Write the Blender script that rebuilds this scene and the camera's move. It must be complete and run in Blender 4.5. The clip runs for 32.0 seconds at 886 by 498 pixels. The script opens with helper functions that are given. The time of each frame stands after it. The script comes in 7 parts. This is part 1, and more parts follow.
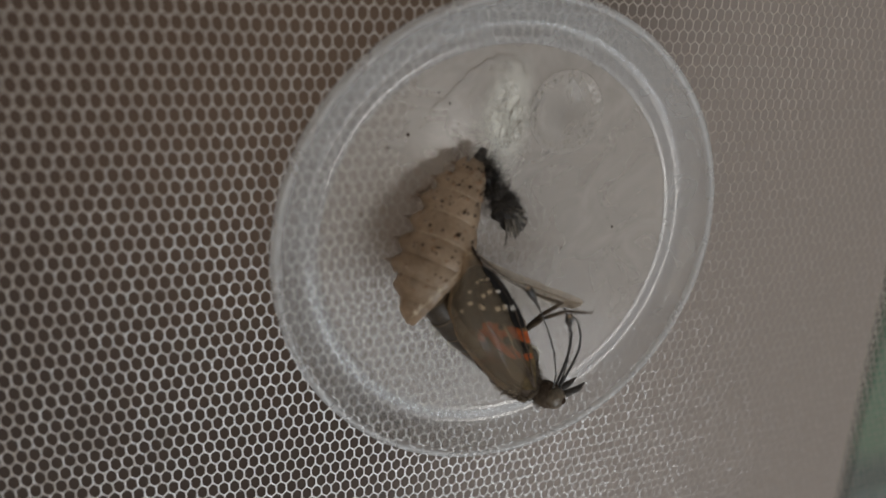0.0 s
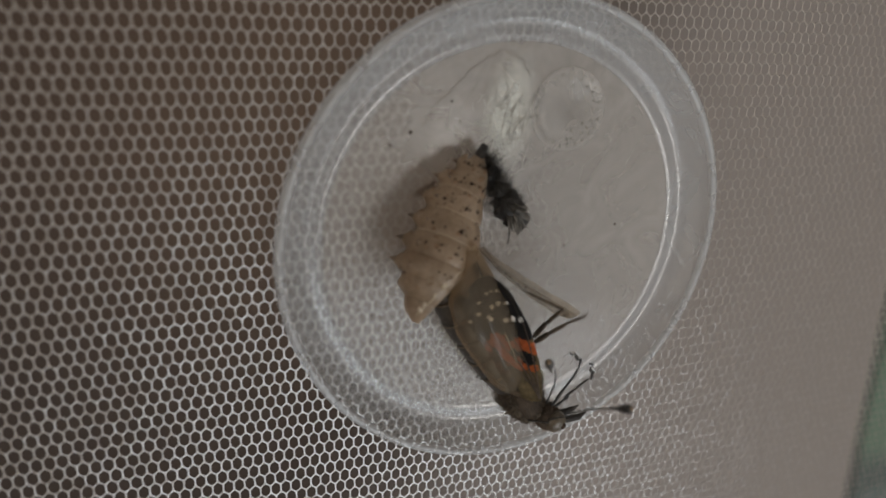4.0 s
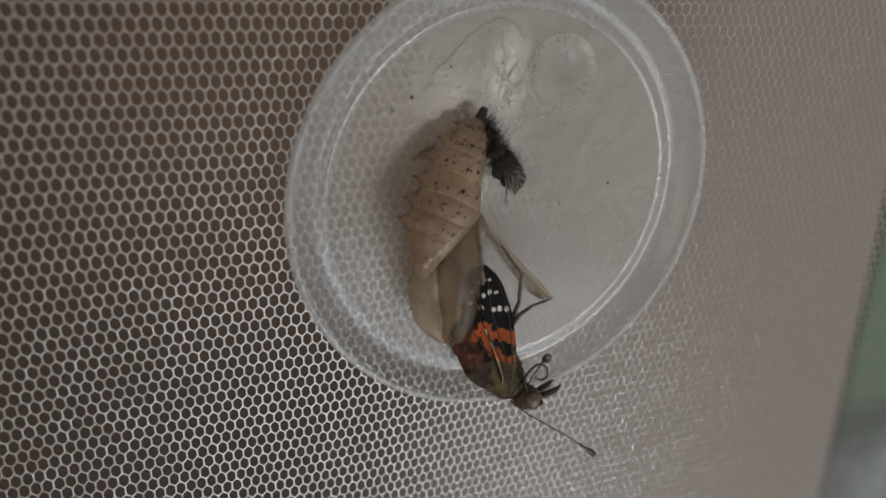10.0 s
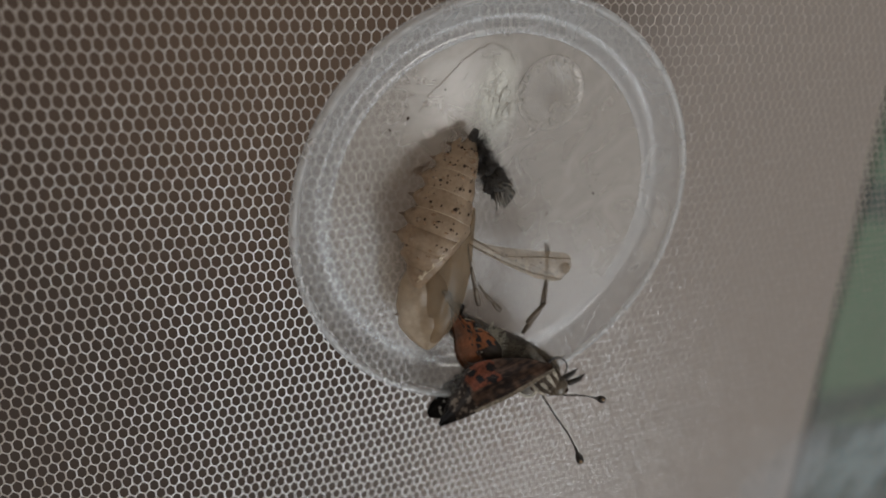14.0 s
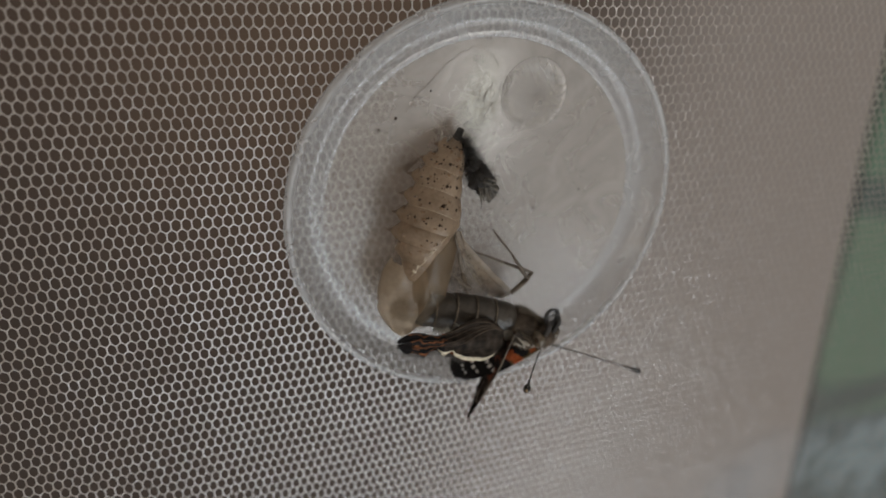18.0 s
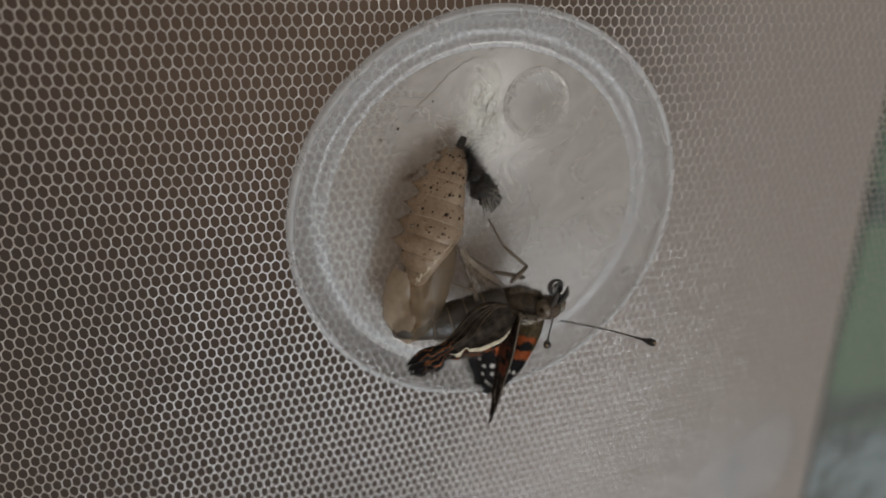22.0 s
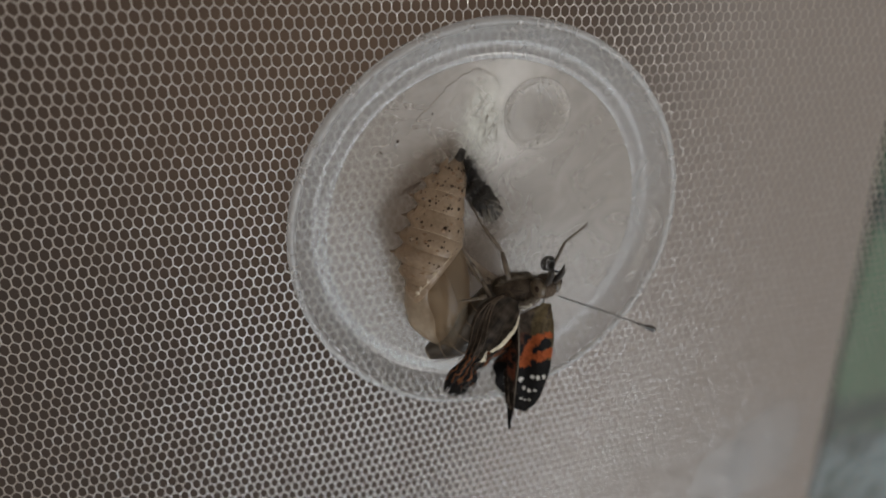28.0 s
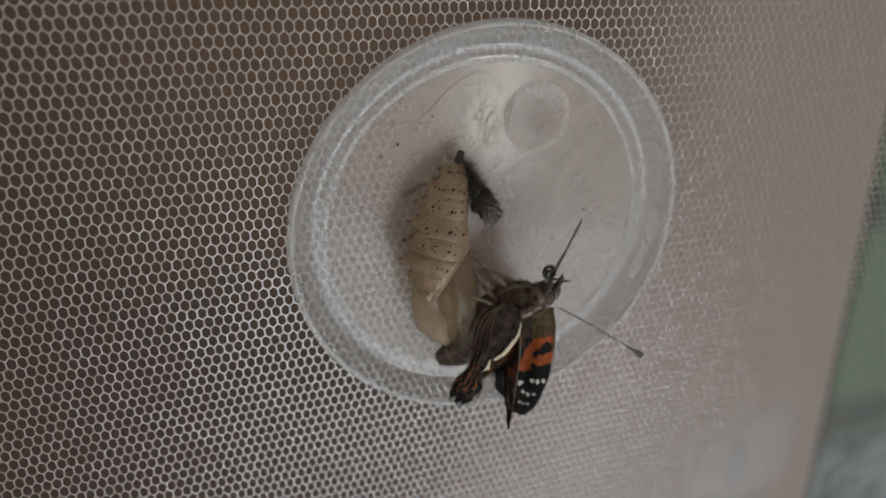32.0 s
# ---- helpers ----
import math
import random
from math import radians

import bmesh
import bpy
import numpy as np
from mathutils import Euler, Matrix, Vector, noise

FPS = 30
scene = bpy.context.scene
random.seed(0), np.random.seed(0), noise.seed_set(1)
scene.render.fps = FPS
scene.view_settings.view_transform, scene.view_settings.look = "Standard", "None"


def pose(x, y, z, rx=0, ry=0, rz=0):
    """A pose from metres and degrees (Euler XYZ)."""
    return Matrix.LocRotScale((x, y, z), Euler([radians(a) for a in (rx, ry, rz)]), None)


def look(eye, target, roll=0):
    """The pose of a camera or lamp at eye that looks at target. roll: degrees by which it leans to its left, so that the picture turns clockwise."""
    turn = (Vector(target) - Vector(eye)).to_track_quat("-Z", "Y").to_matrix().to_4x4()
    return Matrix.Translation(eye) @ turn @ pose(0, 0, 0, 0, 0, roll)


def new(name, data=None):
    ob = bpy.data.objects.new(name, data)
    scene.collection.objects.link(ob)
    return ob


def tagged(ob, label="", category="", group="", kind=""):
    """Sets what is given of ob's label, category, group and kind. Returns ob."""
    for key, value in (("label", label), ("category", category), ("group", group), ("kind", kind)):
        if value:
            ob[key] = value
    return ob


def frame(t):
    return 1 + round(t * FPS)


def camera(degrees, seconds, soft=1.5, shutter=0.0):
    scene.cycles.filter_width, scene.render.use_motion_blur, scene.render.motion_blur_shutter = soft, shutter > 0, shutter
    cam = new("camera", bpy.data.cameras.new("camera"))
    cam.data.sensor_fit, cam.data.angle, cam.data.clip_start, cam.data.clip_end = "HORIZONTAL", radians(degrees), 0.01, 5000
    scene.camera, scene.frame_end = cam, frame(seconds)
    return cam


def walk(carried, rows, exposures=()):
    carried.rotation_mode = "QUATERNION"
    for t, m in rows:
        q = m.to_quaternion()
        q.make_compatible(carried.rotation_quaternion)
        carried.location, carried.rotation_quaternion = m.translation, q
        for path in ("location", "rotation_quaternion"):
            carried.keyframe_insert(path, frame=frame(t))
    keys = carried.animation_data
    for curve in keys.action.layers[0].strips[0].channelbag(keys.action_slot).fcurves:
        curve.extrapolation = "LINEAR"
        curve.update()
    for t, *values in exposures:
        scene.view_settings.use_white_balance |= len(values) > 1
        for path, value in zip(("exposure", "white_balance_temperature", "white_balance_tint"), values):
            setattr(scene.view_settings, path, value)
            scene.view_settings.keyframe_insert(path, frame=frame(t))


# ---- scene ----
Z0 = 2.6  # height of the lid's centre on the cage wall

# ---- camera ----
cam = camera(62.6, 32.0, soft=1.7)
walk(cam, [
    (0, pose(-0.03876, -0.06738, Z0 + 0.02113, 72.910, -9.470, -22.060)),
    (0.5, pose(-0.03875, -0.06744, Z0 + 0.02104, 73.024, -9.419, -22.042)),
    (1, pose(-0.03875, -0.06749, Z0 + 0.02096, 72.938, -9.348, -21.957)),
    (1.5, pose(-0.03875, -0.06755, Z0 + 0.02087, 73.013, -9.301, -21.951)),
    (2, pose(-0.03874, -0.06760, Z0 + 0.02079, 73.094, -9.266, -21.986)),
    (2.5, pose(-0.03874, -0.06766, Z0 + 0.02070, 73.182, -9.200, -21.917)),
    (3, pose(-0.03873, -0.06771, Z0 + 0.02061, 73.308, -9.170, -21.971)),
    (3.5, pose(-0.03873, -0.06777, Z0 + 0.02053, 73.289, -9.105, -21.905)),
    (5.5, pose(-0.03871, -0.06799, Z0 + 0.02018, 73.317, -8.936, -21.949)),
    (6, pose(-0.03871, -0.06804, Z0 + 0.02010, 73.371, -8.909, -22.010)),
    (6.5, pose(-0.03866, -0.06825, Z0 + 0.02043, 73.326, -8.857, -21.960)),
    (7, pose(-0.03860, -0.06847, Z0 + 0.02077, 73.051, -8.785, -21.840)),
    (7.5, pose(-0.03855, -0.06868, Z0 + 0.02110, 72.969, -8.703, -21.695)),
    (8, pose(-0.03849, -0.06889, Z0 + 0.02143, 72.401, -8.644, -21.628)),
    (8.5, pose(-0.03844, -0.06910, Z0 + 0.02177, 71.374, -8.612, -21.641)),
    (9, pose(-0.03839, -0.06931, Z0 + 0.02210, 70.829, -8.520, -21.479)),
    (9.5, pose(-0.03929, -0.07053, Z0 + 0.02179, 70.564, -8.489, -21.657)),
    (10, pose(-0.04019, -0.07175, Z0 + 0.02149, 70.247, -8.443, -21.791)),
    (10.5, pose(-0.04038, -0.07208, Z0 + 0.02195, 70.534, -8.766, -21.964)),
    (11, pose(-0.04056, -0.07240, Z0 + 0.02242, 70.191, -8.906, -21.621)),
    (11.5, pose(-0.04074, -0.07272, Z0 + 0.02288, 69.457, -9.130, -21.517)),
    (12, pose(-0.04100, -0.07315, Z0 + 0.02393, 69.081, -9.260, -22.042)),
    (12.5, pose(-0.04125, -0.07358, Z0 + 0.02497, 68.977, -9.198, -22.049)),
    (13, pose(-0.04150, -0.07401, Z0 + 0.02601, 68.610, -9.077, -21.904)),
    (13.5, pose(-0.04176, -0.07444, Z0 + 0.02705, 68.538, -8.984, -21.835)),
    (14, pose(-0.04201, -0.07487, Z0 + 0.02810, 67.639, -8.905, -21.807)),
    (14.5, pose(-0.04172, -0.07568, Z0 + 0.02859, 67.391, -9.046, -22.158)),
    (16.5, pose(-0.04054, -0.07893, Z0 + 0.03058, 65.947, -8.387, -20.620)),
    (17, pose(-0.04025, -0.07974, Z0 + 0.03108, 65.924, -8.200, -20.203)),
    (17.5, pose(-0.03974, -0.08021, Z0 + 0.03065, 66.556, -8.169, -19.978)),
    (18, pose(-0.03923, -0.08068, Z0 + 0.03023, 67.027, -8.118, -19.704)),
    (18.5, pose(-0.03873, -0.08115, Z0 + 0.02981, 67.446, -8.036, -19.349)),
    (19, pose(-0.03822, -0.08162, Z0 + 0.02938, 67.725, -7.901, -18.857)),
    (19.5, pose(-0.03814, -0.08156, Z0 + 0.02958, 67.637, -7.850, -18.798)),
    (20, pose(-0.03806, -0.08149, Z0 + 0.02978, 67.690, -7.838, -18.838)),
    (20.5, pose(-0.03799, -0.08143, Z0 + 0.02999, 67.627, -7.787, -18.780)),
    (21, pose(-0.03791, -0.08137, Z0 + 0.03019, 67.576, -7.785, -18.843)),
    (21.5, pose(-0.03784, -0.08131, Z0 + 0.03039, 67.642, -7.740, -18.802)),
    (22, pose(-0.03776, -0.08125, Z0 + 0.03059, 67.560, -7.614, -18.561)),
    (22.5, pose(-0.03768, -0.08119, Z0 + 0.03079, 67.344, -7.556, -18.487)),
    (23, pose(-0.03761, -0.08112, Z0 + 0.03099, 67.232, -7.479, -18.370)),
    (23.5, pose(-0.03753, -0.08106, Z0 + 0.03120, 67.255, -7.435, -18.330)),
    (24, pose(-0.03745, -0.08100, Z0 + 0.03140, 67.261, -7.408, -18.332)),
    (24.5, pose(-0.03738, -0.08094, Z0 + 0.03160, 67.174, -7.348, -18.255)),
    (25, pose(-0.03730, -0.08088, Z0 + 0.03180, 67.262, -7.303, -18.214)),
    (25.5, pose(-0.03722, -0.08082, Z0 + 0.03200, 67.093, -7.260, -18.179)),
    (27.5, pose(-0.03692, -0.08057, Z0 + 0.03281, 66.852, -7.129, -18.132)),
    (28, pose(-0.03684, -0.08051, Z0 + 0.03301, 66.807, -7.072, -18.062)),
    (28.5, pose(-0.03691, -0.08044, Z0 + 0.03304, 66.796, -7.021, -17.986)),
    (29, pose(-0.03698, -0.08038, Z0 + 0.03307, 66.779, -7.042, -18.079)),
    (29.5, pose(-0.03705, -0.08031, Z0 + 0.03309, 66.805, -7.062, -18.171)),
    (30, pose(-0.03712, -0.08025, Z0 + 0.03312, 66.829, -7.074, -18.243)),
    (30.5, pose(-0.03719, -0.08019, Z0 + 0.03315, 66.888, -7.052, -18.233)),
    (31, pose(-0.03725, -0.08012, Z0 + 0.03318, 66.867, -7.056, -18.286)),
    (31.5, pose(-0.03732, -0.08006, Z0 + 0.03321, 66.985, -7.101, -18.436)),
    (32, pose(-0.03739, -0.07999, Z0 + 0.03323, 66.839, -7.107, -18.493)),
], exposures=[(0, -0.20), (9, -0.17), (17, -0.09), (32, -0.07)])

cam.data.dof.use_dof = True
cam.data.dof.focus_distance, cam.data.dof.aperture_fstop = 0.083, 16.0

# ---- light ----
world = bpy.data.worlds.new("world")
scene.world = world
world.use_nodes = True
wn = world.node_tree
sky = wn.nodes.new("ShaderNodeTexSky")
sky.sky_type = "NISHITA"
sky.sun_disc = False
sky.sun_elevation, sky.sun_rotation = radians(35), radians(200)
wn.links.new(sky.outputs["Color"], wn.nodes["Background"].inputs["Color"])
wn.nodes["Background"].inputs["Strength"].default_value = 0.08


def window_lamp(name, m, w, h, power, colour):
    data = bpy.data.lights.new(name, "AREA")
    data.shape, data.size, data.size_y, data.energy, data.color = "RECTANGLE", w, h, power, colour
    ob = new(name, data)
    ob.matrix_world = m
    return ob


window_lamp("window_light", look((0.80, -1.94, Z0 - 1.46), (0.52, -1.0, Z0 - 0.86)), 1.76, 1.30, 36.0, (0.87, 0.945, 1.0))
# unseen side window, added to fill the shadows on the left
window_lamp("side_fill_light", look((-1.93, -1.05, Z0 - 0.35), (0, 0, Z0)), 1.30, 1.30, 6.8, (1.0, 0.91, 0.82))
window_lamp("small_window_light", look((0.90, -1.97, Z0 - 0.42), (0, 0, Z0)), 0.17, 0.34, 4.2, (1.0, 0.975, 0.93))


# ---- materials ----
def nodes_of(name):
    m = bpy.data.materials.new(name)
    m.use_nodes = True
    return m, m.node_tree.nodes, m.node_tree.links, m.node_tree.nodes["Principled BSDF"]


def grain(name, base, other, scale, rough=0.6, bump=0.0, detail=5.0, fine=6.0, alpha=1.0, gloss=0.5, sheer=0.0, metal=0.0, tint=(1, 1, 1)):
    """Two-scale mottled surface. alpha below 1 makes it see-through; sheer is the share of diffuse light that passes."""
    m, n, l, b = nodes_of(name)
    tc = n.new("ShaderNodeTexCoord")
    big = n.new("ShaderNodeTexNoise")
    big.inputs["Scale"].default_value, big.inputs["Detail"].default_value = scale, detail
    small = n.new("ShaderNodeTexNoise")
    small.inputs["Scale"].default_value, small.inputs["Detail"].default_value = scale * fine, 3.0
    mix = n.new("ShaderNodeMath")
    mix.operation = "MULTIPLY_ADD"
    mix.inputs[1].default_value = 0.45
    ramp = n.new("ShaderNodeValToRGB")
    ramp.color_ramp.elements[0].color, ramp.color_ramp.elements[1].color = (*base, 1), (*other, 1)
    ramp.color_ramp.elements[0].position, ramp.color_ramp.elements[1].position = 0.52, 0.92
    for tex in (big, small):
        l.new(tc.outputs["Object"], tex.inputs["Vector"])
    l.new(small.outputs["Fac"], mix.inputs[0])
    l.new(big.outputs["Fac"], mix.inputs[2])
    l.new(mix.outputs[0], ramp.inputs["Fac"])
    l.new(ramp.outputs["Color"], b.inputs["Base Color"])
    b.inputs["Roughness"].default_value, b.inputs["Specular IOR Level"].default_value, b.inputs["Metallic"].default_value = rough, gloss, metal
    if bump:
        bp = n.new("ShaderNodeBump")
        bp.inputs["Strength"].default_value, bp.inputs["Distance"].default_value = bump, 0.0003
        l.new(mix.outputs[0], bp.inputs["Height"])
        l.new(bp.outputs["Normal"], b.inputs["Normal"])
    out = n["Material Output"]
    shade = b.outputs[0]
    if sheer:
        tr, ms = n.new("ShaderNodeBsdfTranslucent"), n.new("ShaderNodeMixShader")
        l.new(ramp.outputs["Color"], tr.inputs["Color"])
        ms.inputs[0].default_value = sheer
        l.new(shade, ms.inputs[1])
        l.new(tr.outputs[0], ms.inputs[2])
        shade = ms.outputs[0]
    if alpha < 1:
        tp, ms = n.new("ShaderNodeBsdfTransparent"), n.new("ShaderNodeMixShader")
        ms.inputs[0].default_value = alpha
        tp.inputs["Color"].default_value = (*tint, 1)
        l.new(tp.outputs[0], ms.inputs[1])
        l.new(shade, ms.inputs[2])
        shade = ms.outputs[0]
    l.new(shade, out.inputs["Surface"])
    return m


def pattern_material(name, rough=0.75, bump=0.5):
    """Colour from the mesh's own scale pattern, with fine grain over it."""
    m, n, l, b = nodes_of(name)
    at = n.new("ShaderNodeVertexColor")
    at.layer_name = "scales"
    tc, tex = n.new("ShaderNodeTexCoord"), n.new("ShaderNodeTexNoise")
    tex.inputs["Scale"].default_value, tex.inputs["Detail"].default_value = 2600.0, 3.0
    l.new(tc.outputs["Object"], tex.inputs["Vector"])
    mx = n.new("ShaderNodeMix")
    mx.data_type, mx.blend_type = "RGBA", "MULTIPLY"
    mx.inputs["Factor"].default_value = 0.55
    ramp = n.new("ShaderNodeValToRGB")
    ramp.color_ramp.elements[0].position, ramp.color_ramp.elements[1].position = 0.3, 0.62
    ramp.color_ramp.elements[0].color = (0.45, 0.42, 0.4, 1)
    l.new(tex.outputs["Fac"], ramp.inputs["Fac"])
    l.new(at.outputs["Color"], mx.inputs["A"])
    l.new(ramp.outputs["Color"], mx.inputs["B"])
    l.new(mx.outputs["Result"], b.inputs["Base Color"])
    bp = n.new("ShaderNodeBump")
    bp.inputs["Strength"].default_value, bp.inputs["Distance"].default_value = bump, 0.0001
    l.new(tex.outputs["Fac"], bp.inputs["Height"])
    l.new(bp.outputs["Normal"], b.inputs["Normal"])
    b.inputs["Roughness"].default_value, b.inputs["Specular IOR Level"].default_value = rough, 0.12
    return m


NET = grain("net_thread", (0.335, 0.28, 0.24), (0.45, 0.395, 0.35), 900, rough=0.27, sheer=0.2, gloss=1.0)
NET.node_tree.nodes["Principled BSDF"].inputs["IOR"].default_value = 2.0


def plastic(name, haze, cover, rough, ripple, top_haze=1.0, shine=0.023):
    """Hazy clear plastic: a share of milky scatter, the rest clear, under a glossy uneven skin."""
    m, n, l, b = nodes_of(name)
    n.remove(b)
    tc = n.new("ShaderNodeTexCoord")
    big, fine = n.new("ShaderNodeTexNoise"), n.new("ShaderNodeTexNoise")
    big.inputs["Scale"].default_value, big.inputs["Detail"].default_value, big.inputs["Distortion"].default_value = 170.0, 3.0, 1.6
    fine.inputs["Scale"].default_value, fine.inputs["Detail"].default_value = 1500.0, 2.0
    for tex in (big, fine):
        l.new(tc.outputs["Object"], tex.inputs["Vector"])
    sm = n.new("ShaderNodeMath")
    sm.operation = "MULTIPLY_ADD"
    sm.inputs[1].default_value = 0.08
    l.new(fine.outputs["Fac"], sm.inputs[0])
    l.new(big.outputs["Fac"], sm.inputs[2])
    bp = n.new("ShaderNodeBump")
    bp.inputs["Strength"].default_value, bp.inputs["Distance"].default_value = ripple, 0.0004
    l.new(sm.outputs[0], bp.inputs["Height"])
    df, tr, clear = n.new("ShaderNodeBsdfDiffuse"), n.new("ShaderNodeBsdfTranslucent"), n.new("ShaderNodeBsdfTransparent")
    gl, fr = n.new("ShaderNodeBsdfAnisotropic"), n.new("ShaderNodeLayerWeight")
    df.inputs["Color"].default_value = tr.inputs["Color"].default_value = (*haze, 1)
    gl.inputs["Roughness"].default_value = rough
    steep, sheen = n.new("ShaderNodeMath"), n.new("ShaderNodeMath")
    steep.operation, sheen.operation = "POWER", "MULTIPLY_ADD"
    steep.inputs[1].default_value = 4.5
    sheen.inputs[1].default_value, sheen.inputs[2].default_value = 0.4, shine
    l.new(fr.outputs["Facing"], steep.inputs[0])
    l.new(steep.outputs[0], sheen.inputs[0])
    l.new(bp.outputs["Normal"], gl.inputs["Normal"])
    milk, body, top = n.new("ShaderNodeMixShader"), n.new("ShaderNodeMixShader"), n.new("ShaderNodeMixShader")
    milk.inputs[0].default_value = 0.3
    l.new(df.outputs[0], milk.inputs[1])
    l.new(tr.outputs[0], milk.inputs[2])
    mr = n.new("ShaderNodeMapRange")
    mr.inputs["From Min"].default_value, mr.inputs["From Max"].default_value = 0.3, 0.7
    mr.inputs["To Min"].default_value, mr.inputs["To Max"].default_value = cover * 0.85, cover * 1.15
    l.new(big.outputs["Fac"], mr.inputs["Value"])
    # haze painted in, denser towards the upper end, where less light reaches the net
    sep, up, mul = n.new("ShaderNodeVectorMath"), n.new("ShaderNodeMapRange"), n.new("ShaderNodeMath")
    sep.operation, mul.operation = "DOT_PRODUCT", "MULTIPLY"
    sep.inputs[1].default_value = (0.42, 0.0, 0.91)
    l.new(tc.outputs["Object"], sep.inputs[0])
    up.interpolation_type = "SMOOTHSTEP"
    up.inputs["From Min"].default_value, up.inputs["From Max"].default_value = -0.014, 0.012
    up.inputs["To Min"].default_value, up.inputs["To Max"].default_value = 1.0, top_haze
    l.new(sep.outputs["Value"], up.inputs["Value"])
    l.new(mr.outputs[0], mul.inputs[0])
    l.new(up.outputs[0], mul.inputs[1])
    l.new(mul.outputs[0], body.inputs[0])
    l.new(clear.outputs[0], body.inputs[1])
    l.new(milk.outputs[0], body.inputs[2])
    l.new(sheen.outputs[0], top.inputs[0])
    l.new(body.outputs[0], top.inputs[1])
    l.new(gl.outputs[0], top.inputs[2])
    l.new(top.outputs[0], n["Material Output"].inputs["Surface"])
    return m


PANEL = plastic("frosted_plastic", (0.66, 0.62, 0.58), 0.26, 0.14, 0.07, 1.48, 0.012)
LIP = plastic("clear_plastic_edge", (0.74, 0.75, 0.76), 0.32, 0.22, 0.03)
RIM = plastic("clear_plastic", (0.67, 0.675, 0.68), 0.26, 0.15, 0.03, 1.2)
SHELL = grain("pupa_shell", (0.275, 0.195, 0.128), (0.46, 0.345, 0.245), 330, rough=0.3, bump=0.7, alpha=0.72, sheer=0.25, tint=(0.84, 0.70, 0.55))
CASE = grain("wing_case_skin", (0.285, 0.225, 0.16), (0.40, 0.33, 0.245), 170, rough=0.26, bump=0.5, alpha=0.33, sheer=0.3, tint=(0.76, 0.67, 0.56))
BACK_CASE = grain("back_case_skin", (0.33, 0.25, 0.172), (0.48, 0.38, 0.275), 260, rough=0.28, bump=0.5, alpha=0.62, sheer=0.3, tint=(0.86, 0.74, 0.60))
FLAP = grain("leg_case_skin", (0.28, 0.215, 0.15), (0.43, 0.345, 0.255), 500, rough=0.3, bump=0.6, alpha=0.66, sheer=0.3)
FILM = grain("curled_film", (0.50, 0.40, 0.28), (0.66, 0.56, 0.43), 700, rough=0.18, bump=0.6, alpha=0.8, gloss=0.8)
SPECK = grain("dark_speck", (0.022, 0.013, 0.009), (0.055, 0.034, 0.023), 900, rough=0.8, gloss=0.15)
SPINE = grain("spine_tip", (0.06, 0.04, 0.025), (0.17, 0.11, 0.07), 900, rough=0.5)
SKIN = grain("shed_skin", (0.010, 0.008, 0.007), (0.036, 0.028, 0.022), 500, rough=0.7, bump=0.6)
FOLD = grain("shed_folds", (0.035, 0.030, 0.025), (0.17, 0.145, 0.115), 900, rough=0.5, bump=0.5)
BLOTCH = grain("tan_blotch", (0.15, 0.085, 0.045), (0.26, 0.16, 0.09), 900, rough=0.4)
HAIR = grain("black_bristle", (0.015, 0.013, 0.012), (0.06, 0.052, 0.045), 700, rough=0.45)
FUR = grain("brown_fur", (0.042, 0.031, 0.023), (0.165, 0.125, 0.09), 700, rough=0.9, gloss=0.1)
FUR_TAN = grain("tan_hair", (0.11, 0.085, 0.06), (0.26, 0.21, 0.155), 700, rough=0.9)
FUR_PALE = grain("pale_fur", (0.20, 0.17, 0.13), (0.50, 0.45, 0.37), 350, rough=0.9)
FUR_CREAM = grain("cream_fur", (0.42, 0.40, 0.34), (0.62, 0.60, 0.52), 700, rough=0.9)
BODY = grain("thorax_cuticle", (0.026, 0.019, 0.014), (0.085, 0.061, 0.043), 420, rough=0.7, bump=0.7, gloss=0.2)
BELLY = grain("abdomen_cuticle", (0.016, 0.0125, 0.0095), (0.062, 0.049, 0.037), 300, rough=0.40, bump=0.8)
COXA = grain("leg_base_scales", (0.055, 0.048, 0.04), (0.20, 0.175, 0.14), 500, rough=0.6, bump=0.6)
EYE = grain("eye", (0.06, 0.046, 0.031), (0.12, 0.09, 0.06), 1500, rough=0.3, bump=0.3)
LEG = grain("leg_chitin", (0.050, 0.036, 0.025), (0.125, 0.095, 0.066), 900, rough=0.55)
BLACK = grain("antenna_chitin", (0.012, 0.011, 0.011), (0.04, 0.036, 0.032), 1500, rough=0.4)
TONGUE = grain("tongue_chitin", (0.02, 0.019, 0.02), (0.06, 0.055, 0.05), 1500, rough=0.3)
TIP = grain("tan_tip", (0.20, 0.13, 0.075), (0.33, 0.23, 0.14), 900, rough=0.7)
SILK_WHITE = grain("white_silk", (0.72, 0.70, 0.64), (0.82, 0.80, 0.74), 900, rough=0.25, gloss=0.8)
STIPPLE = grain("sunk_stipple", (0.20, 0.19, 0.16), (0.33, 0.31, 0.27), 900, rough=0.5)
WISP = grain("torn_film", (0.52, 0.47, 0.40), (0.70, 0.66, 0.58), 500, rough=0.2, bump=0.6, alpha=0.26, gloss=0.9, sheer=0.3)
SILK = grain("silk_thread", (0.13, 0.105, 0.085), (0.24, 0.20, 0.16), 900, rough=0.6)
WING = pattern_material("wing_scales")
# unseen room surfaces, pale so that they bounce fill light
PLAIN = grain("plaster", (0.76, 0.71, 0.65), (0.82, 0.77, 0.71), 3, rough=0.9)
WOOD = grain("floor_timber", (0.34, 0.26, 0.19), (0.44, 0.35, 0.26), 3, rough=0.8)


